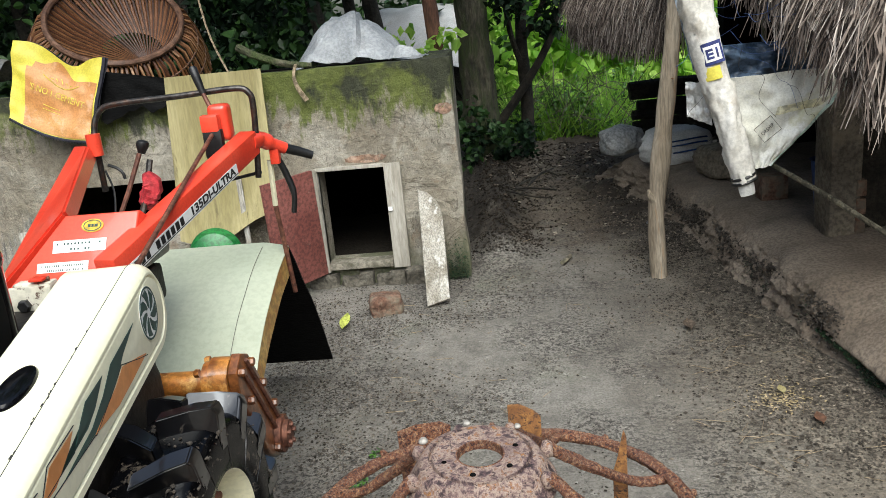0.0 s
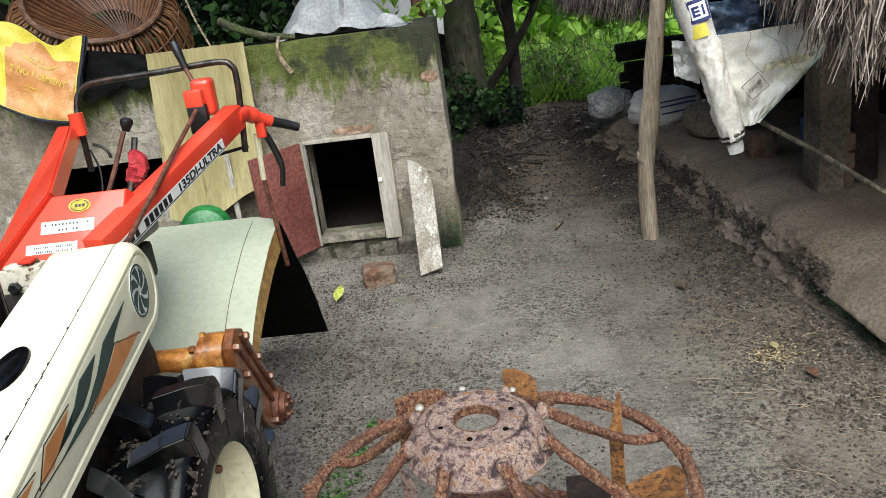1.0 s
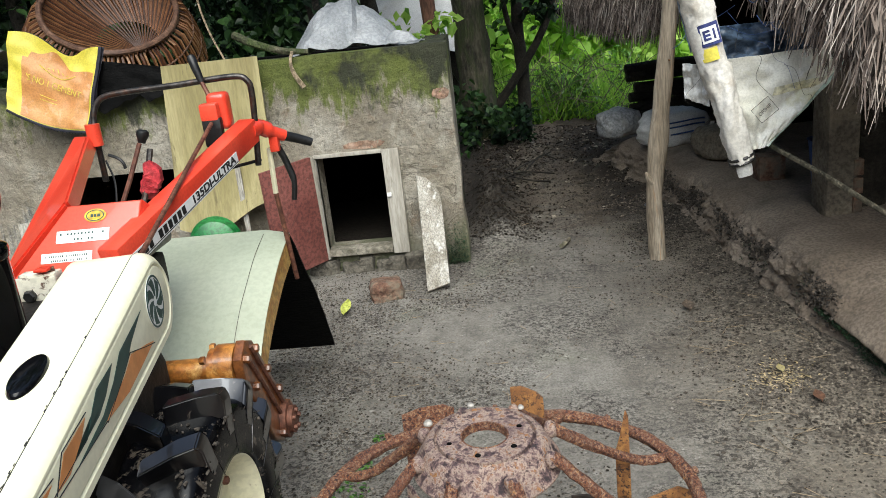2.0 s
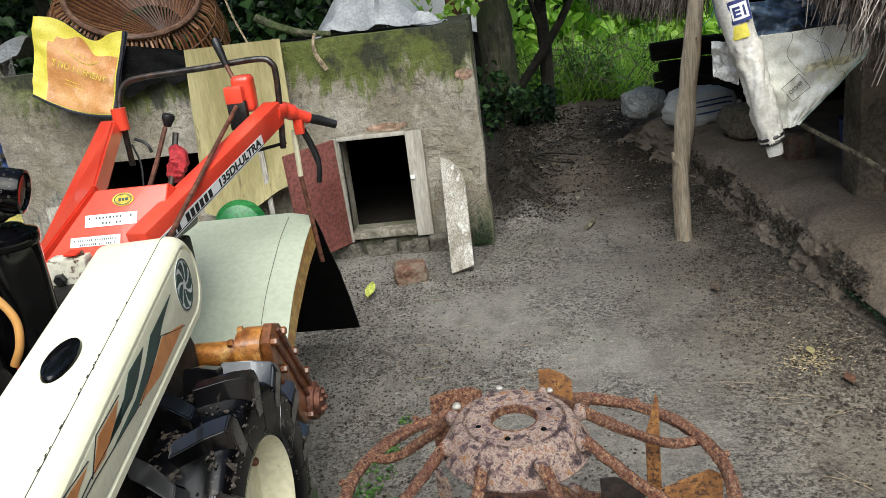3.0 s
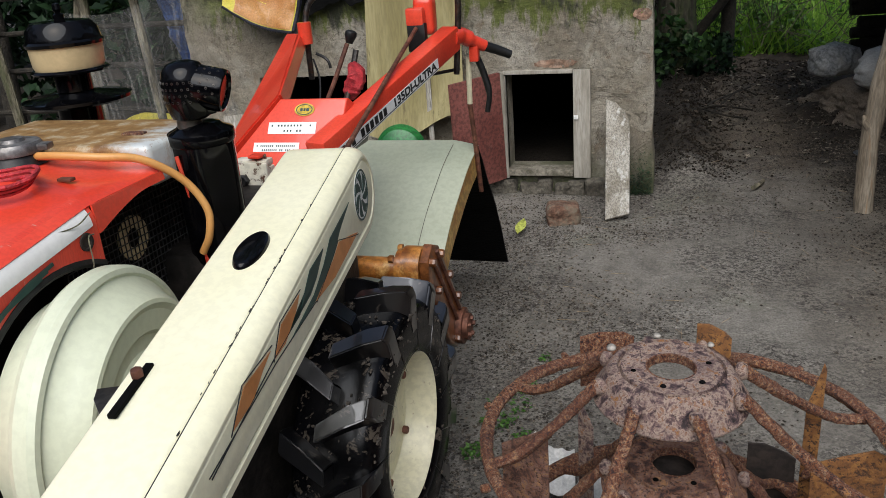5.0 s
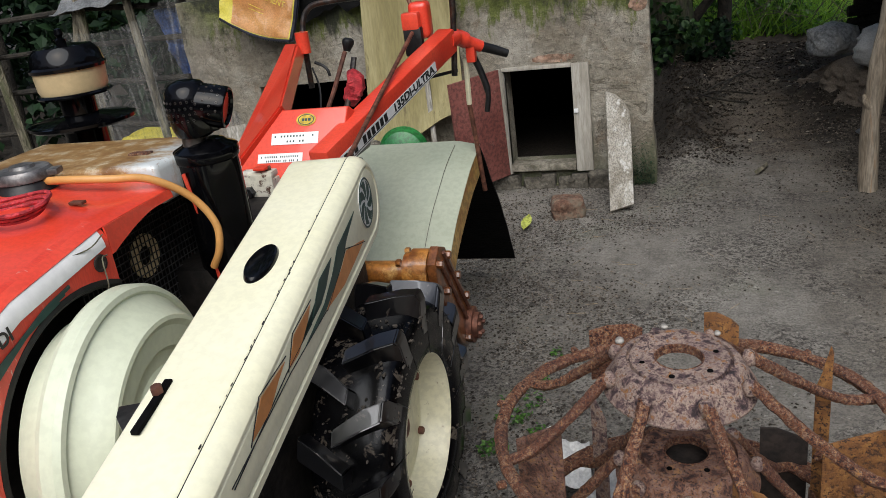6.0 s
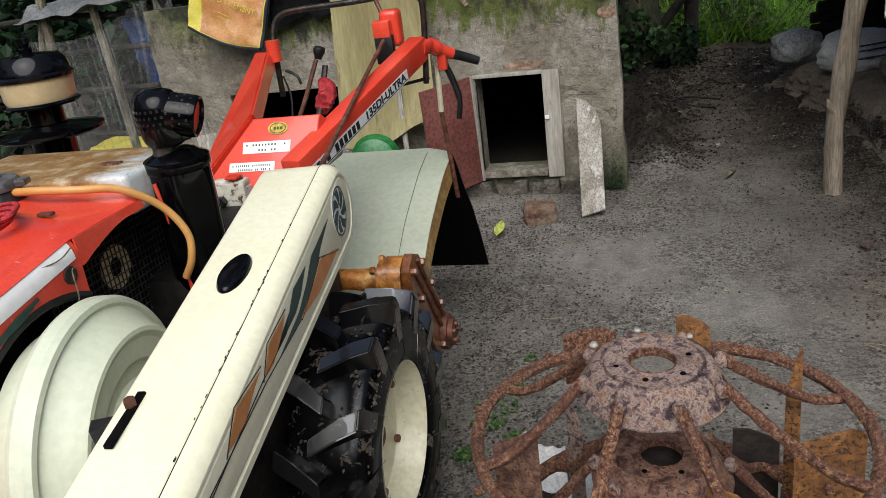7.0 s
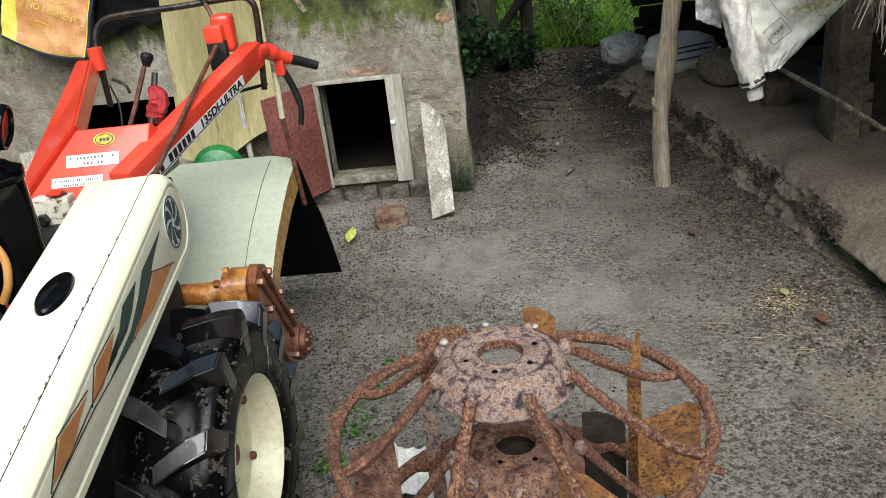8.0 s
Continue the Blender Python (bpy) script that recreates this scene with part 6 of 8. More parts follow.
# ---- fence, net and sheet left of the coop ----
def build_fence():
    f = thing("stick_fence", (-3.2, 4.3, 0), "rough fence of dark sticks and poles beside the coop", "fence")
    for k, (x, lean, h, r) in enumerate(((-2.62, 0.02, 1.25, 0.022), (-2.98, -0.05, 1.15, 0.026), (-3.45, 0.08, 1.3, 0.03), (-3.75, 0.35, 1.1, 0.028), (-4.1, -0.05, 1.2, 0.03))):
        part("post", tube(bmesh.new(), [(x, 4.35, 0), (x + lean * 0.5, 4.34, h * 0.5), (x + lean, 4.33, h)], r, 8, wob=0.25), M_BARK, f)
    for z in (0.35, 0.62, 0.86, 1.08):
        part("rail", tube(bmesh.new(), [(-4.4, 4.42, z), (-3.4, 4.40, z + 0.03), (-2.4, 4.42, z + rnd.uniform(-0.04, 0.04))], 0.018, 7, wob=0.3), M_BARK_DARK, f)
    n = thing("mosquito_net", (-2.7, 4.2, 0.2), "torn whitish fine net draped over the stick fence", "net")
    def pleats(tl, tr, br, bl, n, seed):
        tl, tr, br, bl = map(Vector, (tl, tr, br, bl))
        along = (br - bl).normalized()

        def fn(u, v):
            base = tl.lerp(tr, u).lerp(bl.lerp(br, u), v)
            ph = 2 * math.pi * n * (u + 0.05 * noise.noise(Vector((u * 5, v * 1.5, seed))))
            w = (tr - tl).length * (1 - v) + (br - bl).length * v
            wide = w / n * (0.25 + 0.5 * abs(noise.noise(Vector((u * 7, v * 0.8, seed + 3)))))
            return base + along * math.sin(ph) * wide + Vector((0, 0.5 * math.cos(ph) * wide, -0.10 * math.sin(math.pi * u) * (1 - v)))
        return fn
    for c, k in ((((-3.55, 4.27, 1.00), (-2.60, 4.22, 1.17), (-2.58, 4.05, 0.12), (-3.20, 4.08, 0.14)), 15), (((-2.47, 4.10, 1.20), (-2.37, 4.10, 1.20), (-2.12, 3.85, 0.10), (-2.50, 3.90, 0.12)), 8)):
        part("net_sheet", cloth(pleats(*c, k, k), k * 10, 14, 0.001), M_NETWHITE, n)
    t = thing("grey_tarp", (-3.0, 4.4, 1.15), "wrinkled grey-white plastic sheet along the fence top", "tarp")
    part("sheet", cloth(lambda u, v: Vector((-3.55 + 1.1 * u, 4.25 + 0.5 * v, 1.10 + 0.09 * u + 0.08 * math.sin(math.pi * v) + 0.05 * noise.noise(Vector((u * 7, v * 4, 2))))), 24, 12, 0.003), M_SACK_GREY, t)
    b = thing("blue_cloth", (-2.75, 4.5, 0.6), "bundle of dark blue net hanging on the fence", "cloth")
    part("cloth", cloth(patch_fn((-2.95, 4.46, 1.05), (-2.6, 4.46, 1.08), (-2.55, 4.46, 0.5), (-2.8, 4.46, 0.45), 0.09, 6, 8), 16, 20, 0.004), M_BLUE, b)
    y = thing("yellow_sack", (-3.6, 4.9, 0.1), "yellow printed plastic sack lying behind the net", "sack")
    part("sheet", cloth(lambda u, v: Vector((-3.75 + 0.85 * u, 4.75 + 0.3 * v, 0.135 + 0.12 * math.sin(math.pi * u) ** 0.5 * math.sin(math.pi * v) ** 0.5 + 0.03 * noise.noise(Vector((u * 6, v * 6, 0))))), 20, 14, 0.004), M_YELLOW, y)
    part("heap", box(bmesh.new(), (-3.9, 4.75, 0), (-2.8, 5.1, 0.155), 0.06), M_BARK_DARK, y, "dark heap under the sack")
    sb = thing("leaning_slab", (-2.05, 3.85, 0.1), "grey weathered board propped against the coop wall", "board")
    part("board", box(bmesh.new(), (-0.11, 0, -0.01), (0.11, 0.42, 0.01), 0.003, frame_of((-2.12, 3.84, 0.02), (1, 0.05, 0.1), (0, 0.15, 1))), M_GREYWOOD, sb)
    vine = thing("hanging_vine", (-1.2, 4.0, 1.2), "thin dry vine stem trailing over the coop's edge", "vine")
    part("stem", tube(bmesh.new(), smooth_line([(-1.22, 4.1, 1.75), (-1.15, 4.0, 1.35), (-1.05, 3.92, 1.12), (-1.0, 3.9, 1.02)], 5), 0.005, 5), M_ROPE, vine)


build_fence()


def build_sky_block():
    """Unseen leafy walls behind and beside the camera, added to block low sky light."""
    for name, p0, p1, high in (("backdrop_south", (-11, -8.5), (13, -8.5), 4.2), ("backdrop_west", (-11, -8.5), (-11, 9), 4.6)):
        bm = bmesh.new()
        nu, nv = 90, 16
        grid = []
        for iu in range(nu + 1):
            u = iu / nu
            top = high * (0.8 + 0.35 * noise.noise(Vector((u * 9, p0[0], 2))) + 0.12 * noise.noise(Vector((u * 31, p0[0], 5))))
            row = []
            for iv in range(nv + 1):
                v = iv / nv
                q = Vector((p0[0] + (p1[0] - p0[0]) * u, p0[1] + (p1[1] - p0[1]) * u, -0.1 + v * top))
                d = 0.9 * noise.noise(q * 0.9) + 0.6 * noise.noise(q * 2.4)
                row.append(bm.verts.new(q + (Vector((0, d, 0)) if p0[1] == p1[1] else Vector((d, 0, 0)))))
            grid.append(row)
        for ga, gb in zip(grid, grid[1:]):
            for iv in range(nv):
                bm.faces.new((ga[iv], gb[iv], gb[iv + 1], ga[iv + 1]))
        ret = bmesh.ops.extrude_face_region(bm, geom=bm.faces[:])["geom"]
        away = Vector((0, -0.8, 0)) if p0[1] == p1[1] else Vector((-0.8, 0, 0))
        for e in ret:
            if isinstance(e, bmesh.types.BMVert):
                e.co += away
        bmesh.ops.recalc_face_normals(bm, faces=bm.faces[:])
        part(name, bm, M_LEAF, None, "unseen leafy wall added to block low sky light", kind="structure", category="backdrop")


build_sky_block()
# ---- power tiller ----
XAX = Matrix(((0, 0, 1, 0), (1, 0, 0, 0), (0, 1, 0, 0), (0, 0, 0, 1)))   # turns local (x, y, z) into world (y, z, x)


def side(x):
    """Pose that lays local (x, y) on the world's (y, z) plane at x, extruding towards +x."""
    return Matrix.Translation((x, 0, 0)) @ XAX


def bolt(bm, p, axis, r=0.009, h=0.012):
    z = Vector(axis).normalized()
    lathe(bm, [(0, 0), (r, 0), (r, h * 0.8), (r * 0.8, h), (0, h)], Matrix.Translation(p) @ z.to_track_quat("Z", "Y").to_matrix().to_4x4(), 6)
    return bm


TILLER = thing("power_tiller", (-0.70, 1.35, 0), "two-wheeled diesel power tiller painted red, cream and pale green", "power tiller")


def stadium(rear, front, rr, rf, n=14, grow=0.0):
    """Outline round two circles of different size, in (y, z)."""
    a = math.atan2(front[1] - rear[1], front[0] - rear[0])
    out = []
    for c, r, base in ((rear, rr, a + math.pi), (front, rf, a)):
        for k in range(n + 1):
            f = base - math.pi / 2 + math.pi * k / n
            out.append((c[0] + (r + grow) * math.cos(f), c[1] + (r + grow) * math.sin(f)))
    return out


RC, FC, RR, RF = (1.197, 0.886), (0.489, 0.797), 0.072, 0.0425
COVER_FACE, COVER_YAW = Vector((-0.342, 1.169, 0)), radians(7.5)
def build_cover():
    """Built along y, then turned with the whole cover about the emblem, since it stands a little askew."""
    x_out = COVER_FACE.x
    body = part("belt_cover", prism(bmesh.new(), stadium(RC, FC, RR, RF), 0.101, side(x_out - 0.128), 0.007), M_CREAM, TILLER, "long cream-enamelled belt cover, slightly chipped")
    # outer half: a rounded shoulder that falls to the flat face
    bm = bmesh.new()
    rings = []
    for dx, g, low in ((-0.0268, 0.0, 0.0), (-0.0268, 0.0008, 0.0008), (-0.022, 0.0006, 0.0006), (-0.016, -0.0006, 0.0004), (-0.010, -0.0034, 0.0), (-0.0055, -0.0070, 0.0002), (-0.0025, -0.0108, 0.0), (-0.0004, -0.0148, -0.0010),
                       (-0.0002, -0.0182, -0.0112), (-0.0034, -0.0204, -0.0130), (-0.0040, -0.0216, -0.0150), (-0.0006, -0.0236, -0.0185), (0.0, -0.0262, -0.0215)):
        ring = []
        for (y, z), (y1, z1) in zip(stadium(RC, FC, RR, RF, 26, grow=g), stadium(RC, FC, RR, RF, 26, grow=low)):
            mid = FC[1] + (RC[1] - FC[1]) * (y - FC[0]) / (RC[0] - FC[0])
            w = max(0.0, min(1.0, 0.5 - (z - mid) / 0.07))
            ring.append(bm.verts.new((x_out + dx, y + (y1 - y) * w, z + (z1 - z) * w)))
        rings.append(ring)
    k = len(rings[0])
    for lo, hi in zip(rings, rings[1:]):
        for j in range(k):
            bm.faces.new((lo[j], lo[(j + 1) % k], hi[(j + 1) % k], hi[j]))
    bm.faces.new(rings[-1])
    part("cover_side", bm, M_CREAM, body, sharp=24)
    part("seam", tube(bmesh.new(), [(x_out - 0.0268, y, z) for y, z in stadium(RC, FC, RR, RF, 26, grow=0.0003)], 0.0009, 5, closed=True), M_BLACKDULL, body, "dark seam between the cover's halves")
    ax = (Vector((0, *RC)) - Vector((0, *FC))).normalized()
    x_side = x_out + 0.0004

    def yz(name, pts, mat, label=""):
        part(name, prism(bmesh.new(), pts, 0.0006, side(x_side)), mat, body, label, smooth=False)
    yz("decal", [(1.098, 0.900), (1.034, 0.877), (1.0, 0.859), (0.963, 0.846), (0.894, 0.831), (0.791, 0.828), (0.889, 0.841), (0.941, 0.860), (0.984, 0.884)], M_TEAL, "dark green swoosh decal")
    yz("decal", [(0.951, 0.883), (0.886, 0.878), (0.862, 0.864), (0.829, 0.842), (0.761, 0.836), (0.877, 0.847), (0.909, 0.858)], M_TEAL, "dark green swoosh decal")
    yz("decal", [(1.125, 0.840), (1.090, 0.849), (1.023, 0.863), (0.988, 0.850), (0.923, 0.837), (0.894, 0.829), (0.985, 0.824), (1.053, 0.831)], M_DECOR, "orange decal")
    yz("decal", [(0.837, 0.866), (0.766, 0.860), (0.733, 0.833), (0.769, 0.833), (0.816, 0.851)], M_DECOR, "orange decal")
    yz("decal", [(0.724, 0.848), (0.644, 0.850), (0.604, 0.823), (0.659, 0.824), (0.697, 0.840)], M_DECOR, "orange decal")
    for line in (((0.894, 0.829), (0.733, 0.827), (0.542, 0.813)), ((0.829, 0.842), (0.727, 0.834), (0.546, 0.809)), ((1.128, 0.836), (1.090, 0.846), (1.020, 0.867), (0.985, 0.854), (0.895, 0.827)),
                 ((0.842, 0.870), (0.762, 0.864), (0.728, 0.831)), ((0.730, 0.852), (0.640, 0.854), (0.598, 0.820))):
        part("decal", tube(bmesh.new(), [(x_side + 0.0004, y, z) for y, z in line], 0.0007, 5), M_INK, body, "thin dark pinstripe")
    c = Vector((x_side, 1.169, 0.888))
    m = side(x_side) @ Matrix.Translation((c.y, c.z, 0))
    part("emblem", lathe(bmesh.new(), [(0, 0), (0.042, 0), (0.042, 0.0008), (0, 0.0008)], m, 48), M_WHITE, body, "round pinwheel emblem")
    part("emblem_ring", lathe(bmesh.new(), [(0.0385, 0.0009), (0.0415, 0.0009), (0.0415, 0.0014), (0.0385, 0.0014)], m, 48, closed=True), M_TEAL, body)
    for k in range(7):
        a0 = k * 2 * math.pi / 7
        rim = [(0.008, a0), (0.018, a0 + 0.16), (0.029, a0 + 0.34), (0.0368, a0 + 0.60), (0.0368, a0 + 1.12), (0.028, a0 + 0.95), (0.017, a0 + 0.74), (0.009, a0 + 0.55)]
        part("emblem_vane", prism(bmesh.new(), [(c.y + r * math.cos(a), c.z + r * math.sin(a)) for r, a in rim], 0.0006, side(x_side + 0.0009)), M_TEAL, body)

    def top(s, off):
        """Point on the cover's upper side: s metres along from the emblem, off metres inward of the face."""
        return Vector((x_out + off, 1.169 + s, 0.951 + 0.157 * s + 0.0012))
    m = frame_of(top(-0.283, -0.074), (1, 0, 0), ax)
    part("inspection_cap", lathe(bmesh.new(), [(0, 0.0045), (0.024, 0.0045), (0.031, 0.0035), (0.0335, 0.0), (0.034, -0.004), (0, -0.004)], m @ Matrix.Diagonal((0.60, 1.42, 1, 1)), 36), M_BLACK, body, "black oval plug in the cover's top")
    part("tension_bracket", prism(bmesh.new(), [(x_out - 0.100, 1.169 - 0.519), (x_out - 0.158, 1.169 - 0.536), (x_out - 0.150, 1.169 - 0.556), (x_out - 0.126, 1.169 - 0.585), (x_out - 0.100, 1.169 - 0.60)], 0.004, pose(0, 0, 0.848)), M_STEEL, body, "small rusty tension bracket")
    m = frame_of(top(-0.555, -0.1055), (1, 0, 0), ax)
    part("slot", box(bmesh.new(), (-0.0045, -0.042, -0.004), (0.0045, 0.042, 0.0012), 0.001, m), M_VOID, body, "adjusting slot")
    part("slot_bolt", bolt(bmesh.new(), m @ Vector((-0.002, 0.019, 0.001)), m.to_3x3() @ Vector((0, 0, 1)), 0.0068, 0.009), M_RUST_BROWN, body, "rusty bolt in the slot")
    for _ in range(46):
        s = rnd.uniform(-0.64, 0.03)
        wide = rnd.choice((0.0004, 0.0004, 0.0006, 0.0012))
        q = top(s, -0.0268 + rnd.uniform(-0.0016, 0.0016)) + Vector((0, 0, -0.0002))
        part("paint_chip", box(bmesh.new(), (-wide, -rnd.uniform(0.001, 0.005), -0.001), (wide * 0.6, rnd.uniform(0.001, 0.003), 0.0004), 0.0002, frame_of(q, (1, 0, 0), ax), 1), M_BLACKDULL, body)
    p = COVER_FACE - Vector(TILLER.location)
    body.matrix_basis = Matrix.Translation(p) @ Matrix.Rotation(COVER_YAW, 4, "Z") @ Matrix.Translation(-p)


build_cover()


def build_flywheel():
    c = Matrix.Translation((-0.655, 0.785, 0.704)) @ XAX
    fl = part("flywheel", lathe(bmesh.new(), [(0, 0.144), (0.050, 0.144), (0.082, 0.145), (0.088, 0.140), (0.106, 0.140), (0.112, 0.147), (0.140, 0.149), (0.148, 0.154), (0.154, 0.153), (0.159, 0.146), (0.166, 0.133),
                                              (0.176, 0.117), (0.184, 0.110), (0.188, 0.113), (0.195, 0.111), (0.199, 0.103), (0.199, 0.086), (0.195, 0.078), (0.165, 0.066), (0.160, 0.03), (0, 0.03)], c, 144), M_PULLEY, TILLER, "big cream belt pulley with stepped rims", sharp=22)
    q = Vector((-0.52, 0.785, 0.704)) - Vector(TILLER.location)
    fl.matrix_basis = Matrix.Translation(q) @ Matrix.Rotation(COVER_YAW, 4, "Z") @ Matrix.Translation(-q)
    # black triangle drawn for the shade in the bracket's hole
    part("bracket", prism(bmesh.new(), [(0.700, 0.812), (0.706, 0.760), (0.745, 0.768), (0.760, 0.802)], 0.004, side(-0.5035)), M_VOID, fl, "small black plate in place of the bracket's dark hole")
    part("bracket_bolt", bolt(bmesh.new(), (-0.4995, 0.722, 0.792), (1, 0, 0), 0.011, 0.01), M_RUSTPAINT, fl)


build_flywheel()


def build_engine():
    part("engine_block", slab((-1.0, 0.50, 0.34), (-0.73, 1.10, 0.90), 0.02), M_ENGINE, TILLER, "dark oily engine block")
    part("gearbox", slab((-0.92, 1.10, 0.30), (-0.56, 1.62, 0.80), 0.03), M_ENGINE, TILLER, "dark red-brown gearbox housing")
    # extends the gearbox, added to keep light from behind the tyre
    part("gearbox_filler", slab((-0.66, 0.98, 0.16), (-0.535, 1.58, 0.64), 0.03), M_ENGINE, TILLER, "dark gearbox extension behind the tyre, added to block light")
    part("chassis_rail", slab((-0.62, 0.45, 0.34), (-0.57, 1.15, 0.40), 0.006), M_ENGINE, TILLER)
    part("front_stand", tube(bmesh.new(), [(-0.86, 0.52, 0.36), (-0.86, 0.50, 0.18), (-0.86, 0.48, 0.0)], 0.018, 8), M_STEEL, TILLER, "steel prop under the engine")
    # red hood: top sheet and a side sheet cut round the flywheel
    arch = [(0.795 + 0.192 * math.cos(a), 0.710 + 0.192 * math.sin(a)) for a in [math.radians(62 + 6 * k) for k in range(20)]]

    def shroud_fall(y):
        return 0.14 * max(0.0, 0.885 - y) + 0.22 * max(0.0, 0.70 - y)

    def flank(u, v, out=0.0):
        """Front shroud: a rounded shoulder, then a flat side down to the arch round the pulley."""
        y = 0.44 + 0.445 * u
        sink = shroud_fall(y)
        if v < 0.4:
            f = math.pi / 2 * (1 - v / 0.4)
            return Vector((-0.652 + (0.036 + out) * math.cos(f), y, 0.936 - sink + (0.036 + out) * math.sin(f)))
        d = 0.192 ** 2 - (y - 0.795) ** 2
        low = 0.710 + (math.sqrt(d) if d > 0 else 0.0)
        return Vector((-0.616 + out, y, 0.936 - sink + (low - 0.936 + sink) * (v - 0.4) / 0.6))
    hood = part("hood", cloth(flank, 50, 20, 0.006), M_RED_WORN, TILLER, "red enamelled engine hood, scuffed above the pulley", sharp=60)

    def roof(u, v):
        y = 0.44 + 0.62 * v
        return Vector((-1.0 + 0.378 * u, y, 0.967 + 0.032 * (1 - u ** 2.2) - shroud_fall(y) - 0.006 * max(0, (u - 0.94) / 0.06) ** 2))
    part("hood_top", cloth(roof, 30, 24, 0.004), M_RED, hood)

    def skirt(u, v):
        y = 0.8855 + 0.1645 * u
        depth = 0.041 if y < 0.89 else 0.013 + 0.028 * max(0.0, (1.0 - y) / 0.11) ** 1.5
        return Vector((-0.6205 + 0.003 * v, y, 0.961 - depth * v))
    part("hood_skirt", cloth(skirt, 24, 4, 0.003), M_RED, hood)
    part("hood_liner", tube(bmesh.new(), [(-0.620, y, z - 0.004) for y, z in arch], 0.007, 6), M_BLACKDULL, hood, "black edge round the pulley cut-out")
    part("grommet", lathe(bmesh.new(), [(0.0, 0.0), (0.0125, 0), (0.0125, 0.003), (0.009, 0.003), (0.008, 0.001), (0, 0.001)], side(-0.6165) @ Matrix.Translation((0.857, 0.918, 0)), 20), M_DARKIRON, hood, "dark hole with a rusty rim")
    part("model_plate", cloth(lambda u, v: flank(0.98 * u, 0.20 + 0.20 * v + 0.05 * v * (1 - u), 0.0012), 40, 6, 0.0008), M_WHITE, hood, "white stripe decal", sharp=60)
    m = frame_of((-0.6135, 0.650, 0.898), (0, 1, 0.16), (0, 0, 1))
    words("135-DI", 0.026, m, M_INK, hood, "lettering", "black model letters", 0.9, 0.02)
    for k in range(3):
        part("pinstripe", tube(bmesh.new(), smooth_line([(-0.6155, 0.79 - 0.012 * k, 0.914 - 0.005 * k), (-0.6155, 0.72 - 0.016 * k, 0.897 - 0.006 * k), (-0.6155, 0.60 - 0.02 * k, 0.84)], 5), 0.0032, 4), M_TEAL, hood, "dark green pinstripe")
    # radiator screen and fan behind it
    scr = part("radiator_screen", prism(bmesh.new(), [(0.88, 0.78), (1.24, 0.72), (1.25, 0.935), (1.06, 0.962), (0.90, 0.958)], 0.004, side(-0.70)), M_RADIATOR, TILLER, "black wire mesh guard beside the radiator")
    bm = bmesh.new()
    for k in range(33):
        y = 0.885 + 0.0102 * k
        tube(bm, [(-0.690, y, 0.78 - 0.17 * (y - 0.88)), (-0.690, y + 0.002, 0.957 - 0.14 * max(0, y - 1.06))], 0.0011, 4, caps=False)
    for k in range(17):
        z = 0.755 + 0.0122 * k
        tube(bm, [(-0.688, 0.885, z), (-0.688, 1.215, z - 0.008)], 0.0011, 4, caps=False)
    part("wire_mesh", bm, M_MESHWIRE, scr, kind="stuff")
    part("fan_ring", lathe(bmesh.new(), [(0.016, 0), (0.037, 0), (0.037, 0.003), (0.016, 0.003)], side(-0.6955) @ Matrix.Translation((1.045, 0.850, 0)), 28, closed=True), M_CUPYELLOW, scr, "pale ring seen behind the mesh")
    # tank
    bm = box(bmesh.new(), (-1.02, 1.03, 0.935), (-0.635, 1.25, 1.0), 0.012, None, 3)
    for v in bm.verts:
        if v.co.x > -0.66 and v.co.y < 1.12:
            v.co.y += 0.02
        v.co.z += 0.006 * noise.noise(v.co * 12)
    tank = part("tank", bm, M_TANK, TILLER, "galvanised tank with a rusty streaked top")
    part("drain_mark", box(bmesh.new(), (-0.735, 1.12, 0.998), (-0.695, 1.138, 1.004), 0.003), M_RUST, tank, "rusty scar on the tank")
    cap = part("radiator_cap", lathe(bmesh.new(), [(0, 0.026), (0.018, 0.026), (0.020, 0.021), (0.040, 0.020), (0.044, 0.014), (0.044, 0.004), (0.03, 0.0), (0.03, -0.02), (0, -0.02)], pose(-0.825, 0.985, 1.004), 32), M_CAPSTEEL, TILLER, "pressed steel radiator cap")
    for a in (0.3, 3.44):
        part("cap_ear", box(bmesh.new(), (0.034, -0.012, 0.006), (0.058, 0.012, 0.016), 0.003, pose(-0.825, 0.985, 1.004, 0, 0, math.degrees(a))), M_CAPSTEEL, cap)
    part("cap_neck", lathe(bmesh.new(), [(0.045, 0), (0.048, 0.0), (0.04, 0.018), (0.0, 0.018)], pose(-0.825, 0.985, 0.990), 28), M_BLACKDULL, cap)
    hose = [(-0.79, 0.985, 1.002), (-0.74, 0.98, 1.004), (-0.68, 0.995, 0.998), (-0.635, 1.03, 0.985), (-0.598, 1.07, 0.942), (-0.574, 1.085, 0.89), (-0.578, 1.085, 0.845), (-0.60, 1.09, 0.81)]
    part("overflow_hose", tube(bmesh.new(), smooth_line(hose, 6), 0.0064, 12), M_HOSE, TILLER, "orange rubber overflow hose")
    coil = bmesh.new()
    for k in range(3):
        tube(coil, [(-0.748 + (0.046 + 0.005 * k) * math.cos(a), 0.868 + (0.040 + 0.005 * k) * math.sin(a), 0.992 + 0.006 * k + 0.004 * math.sin(2 * a)) for a in [j * 0.2856 for j in range(22)]], 0.0035, 6, closed=True)
    part("red_cable", coil, M_RAG, TILLER, "coiled red electric cable on the hood")
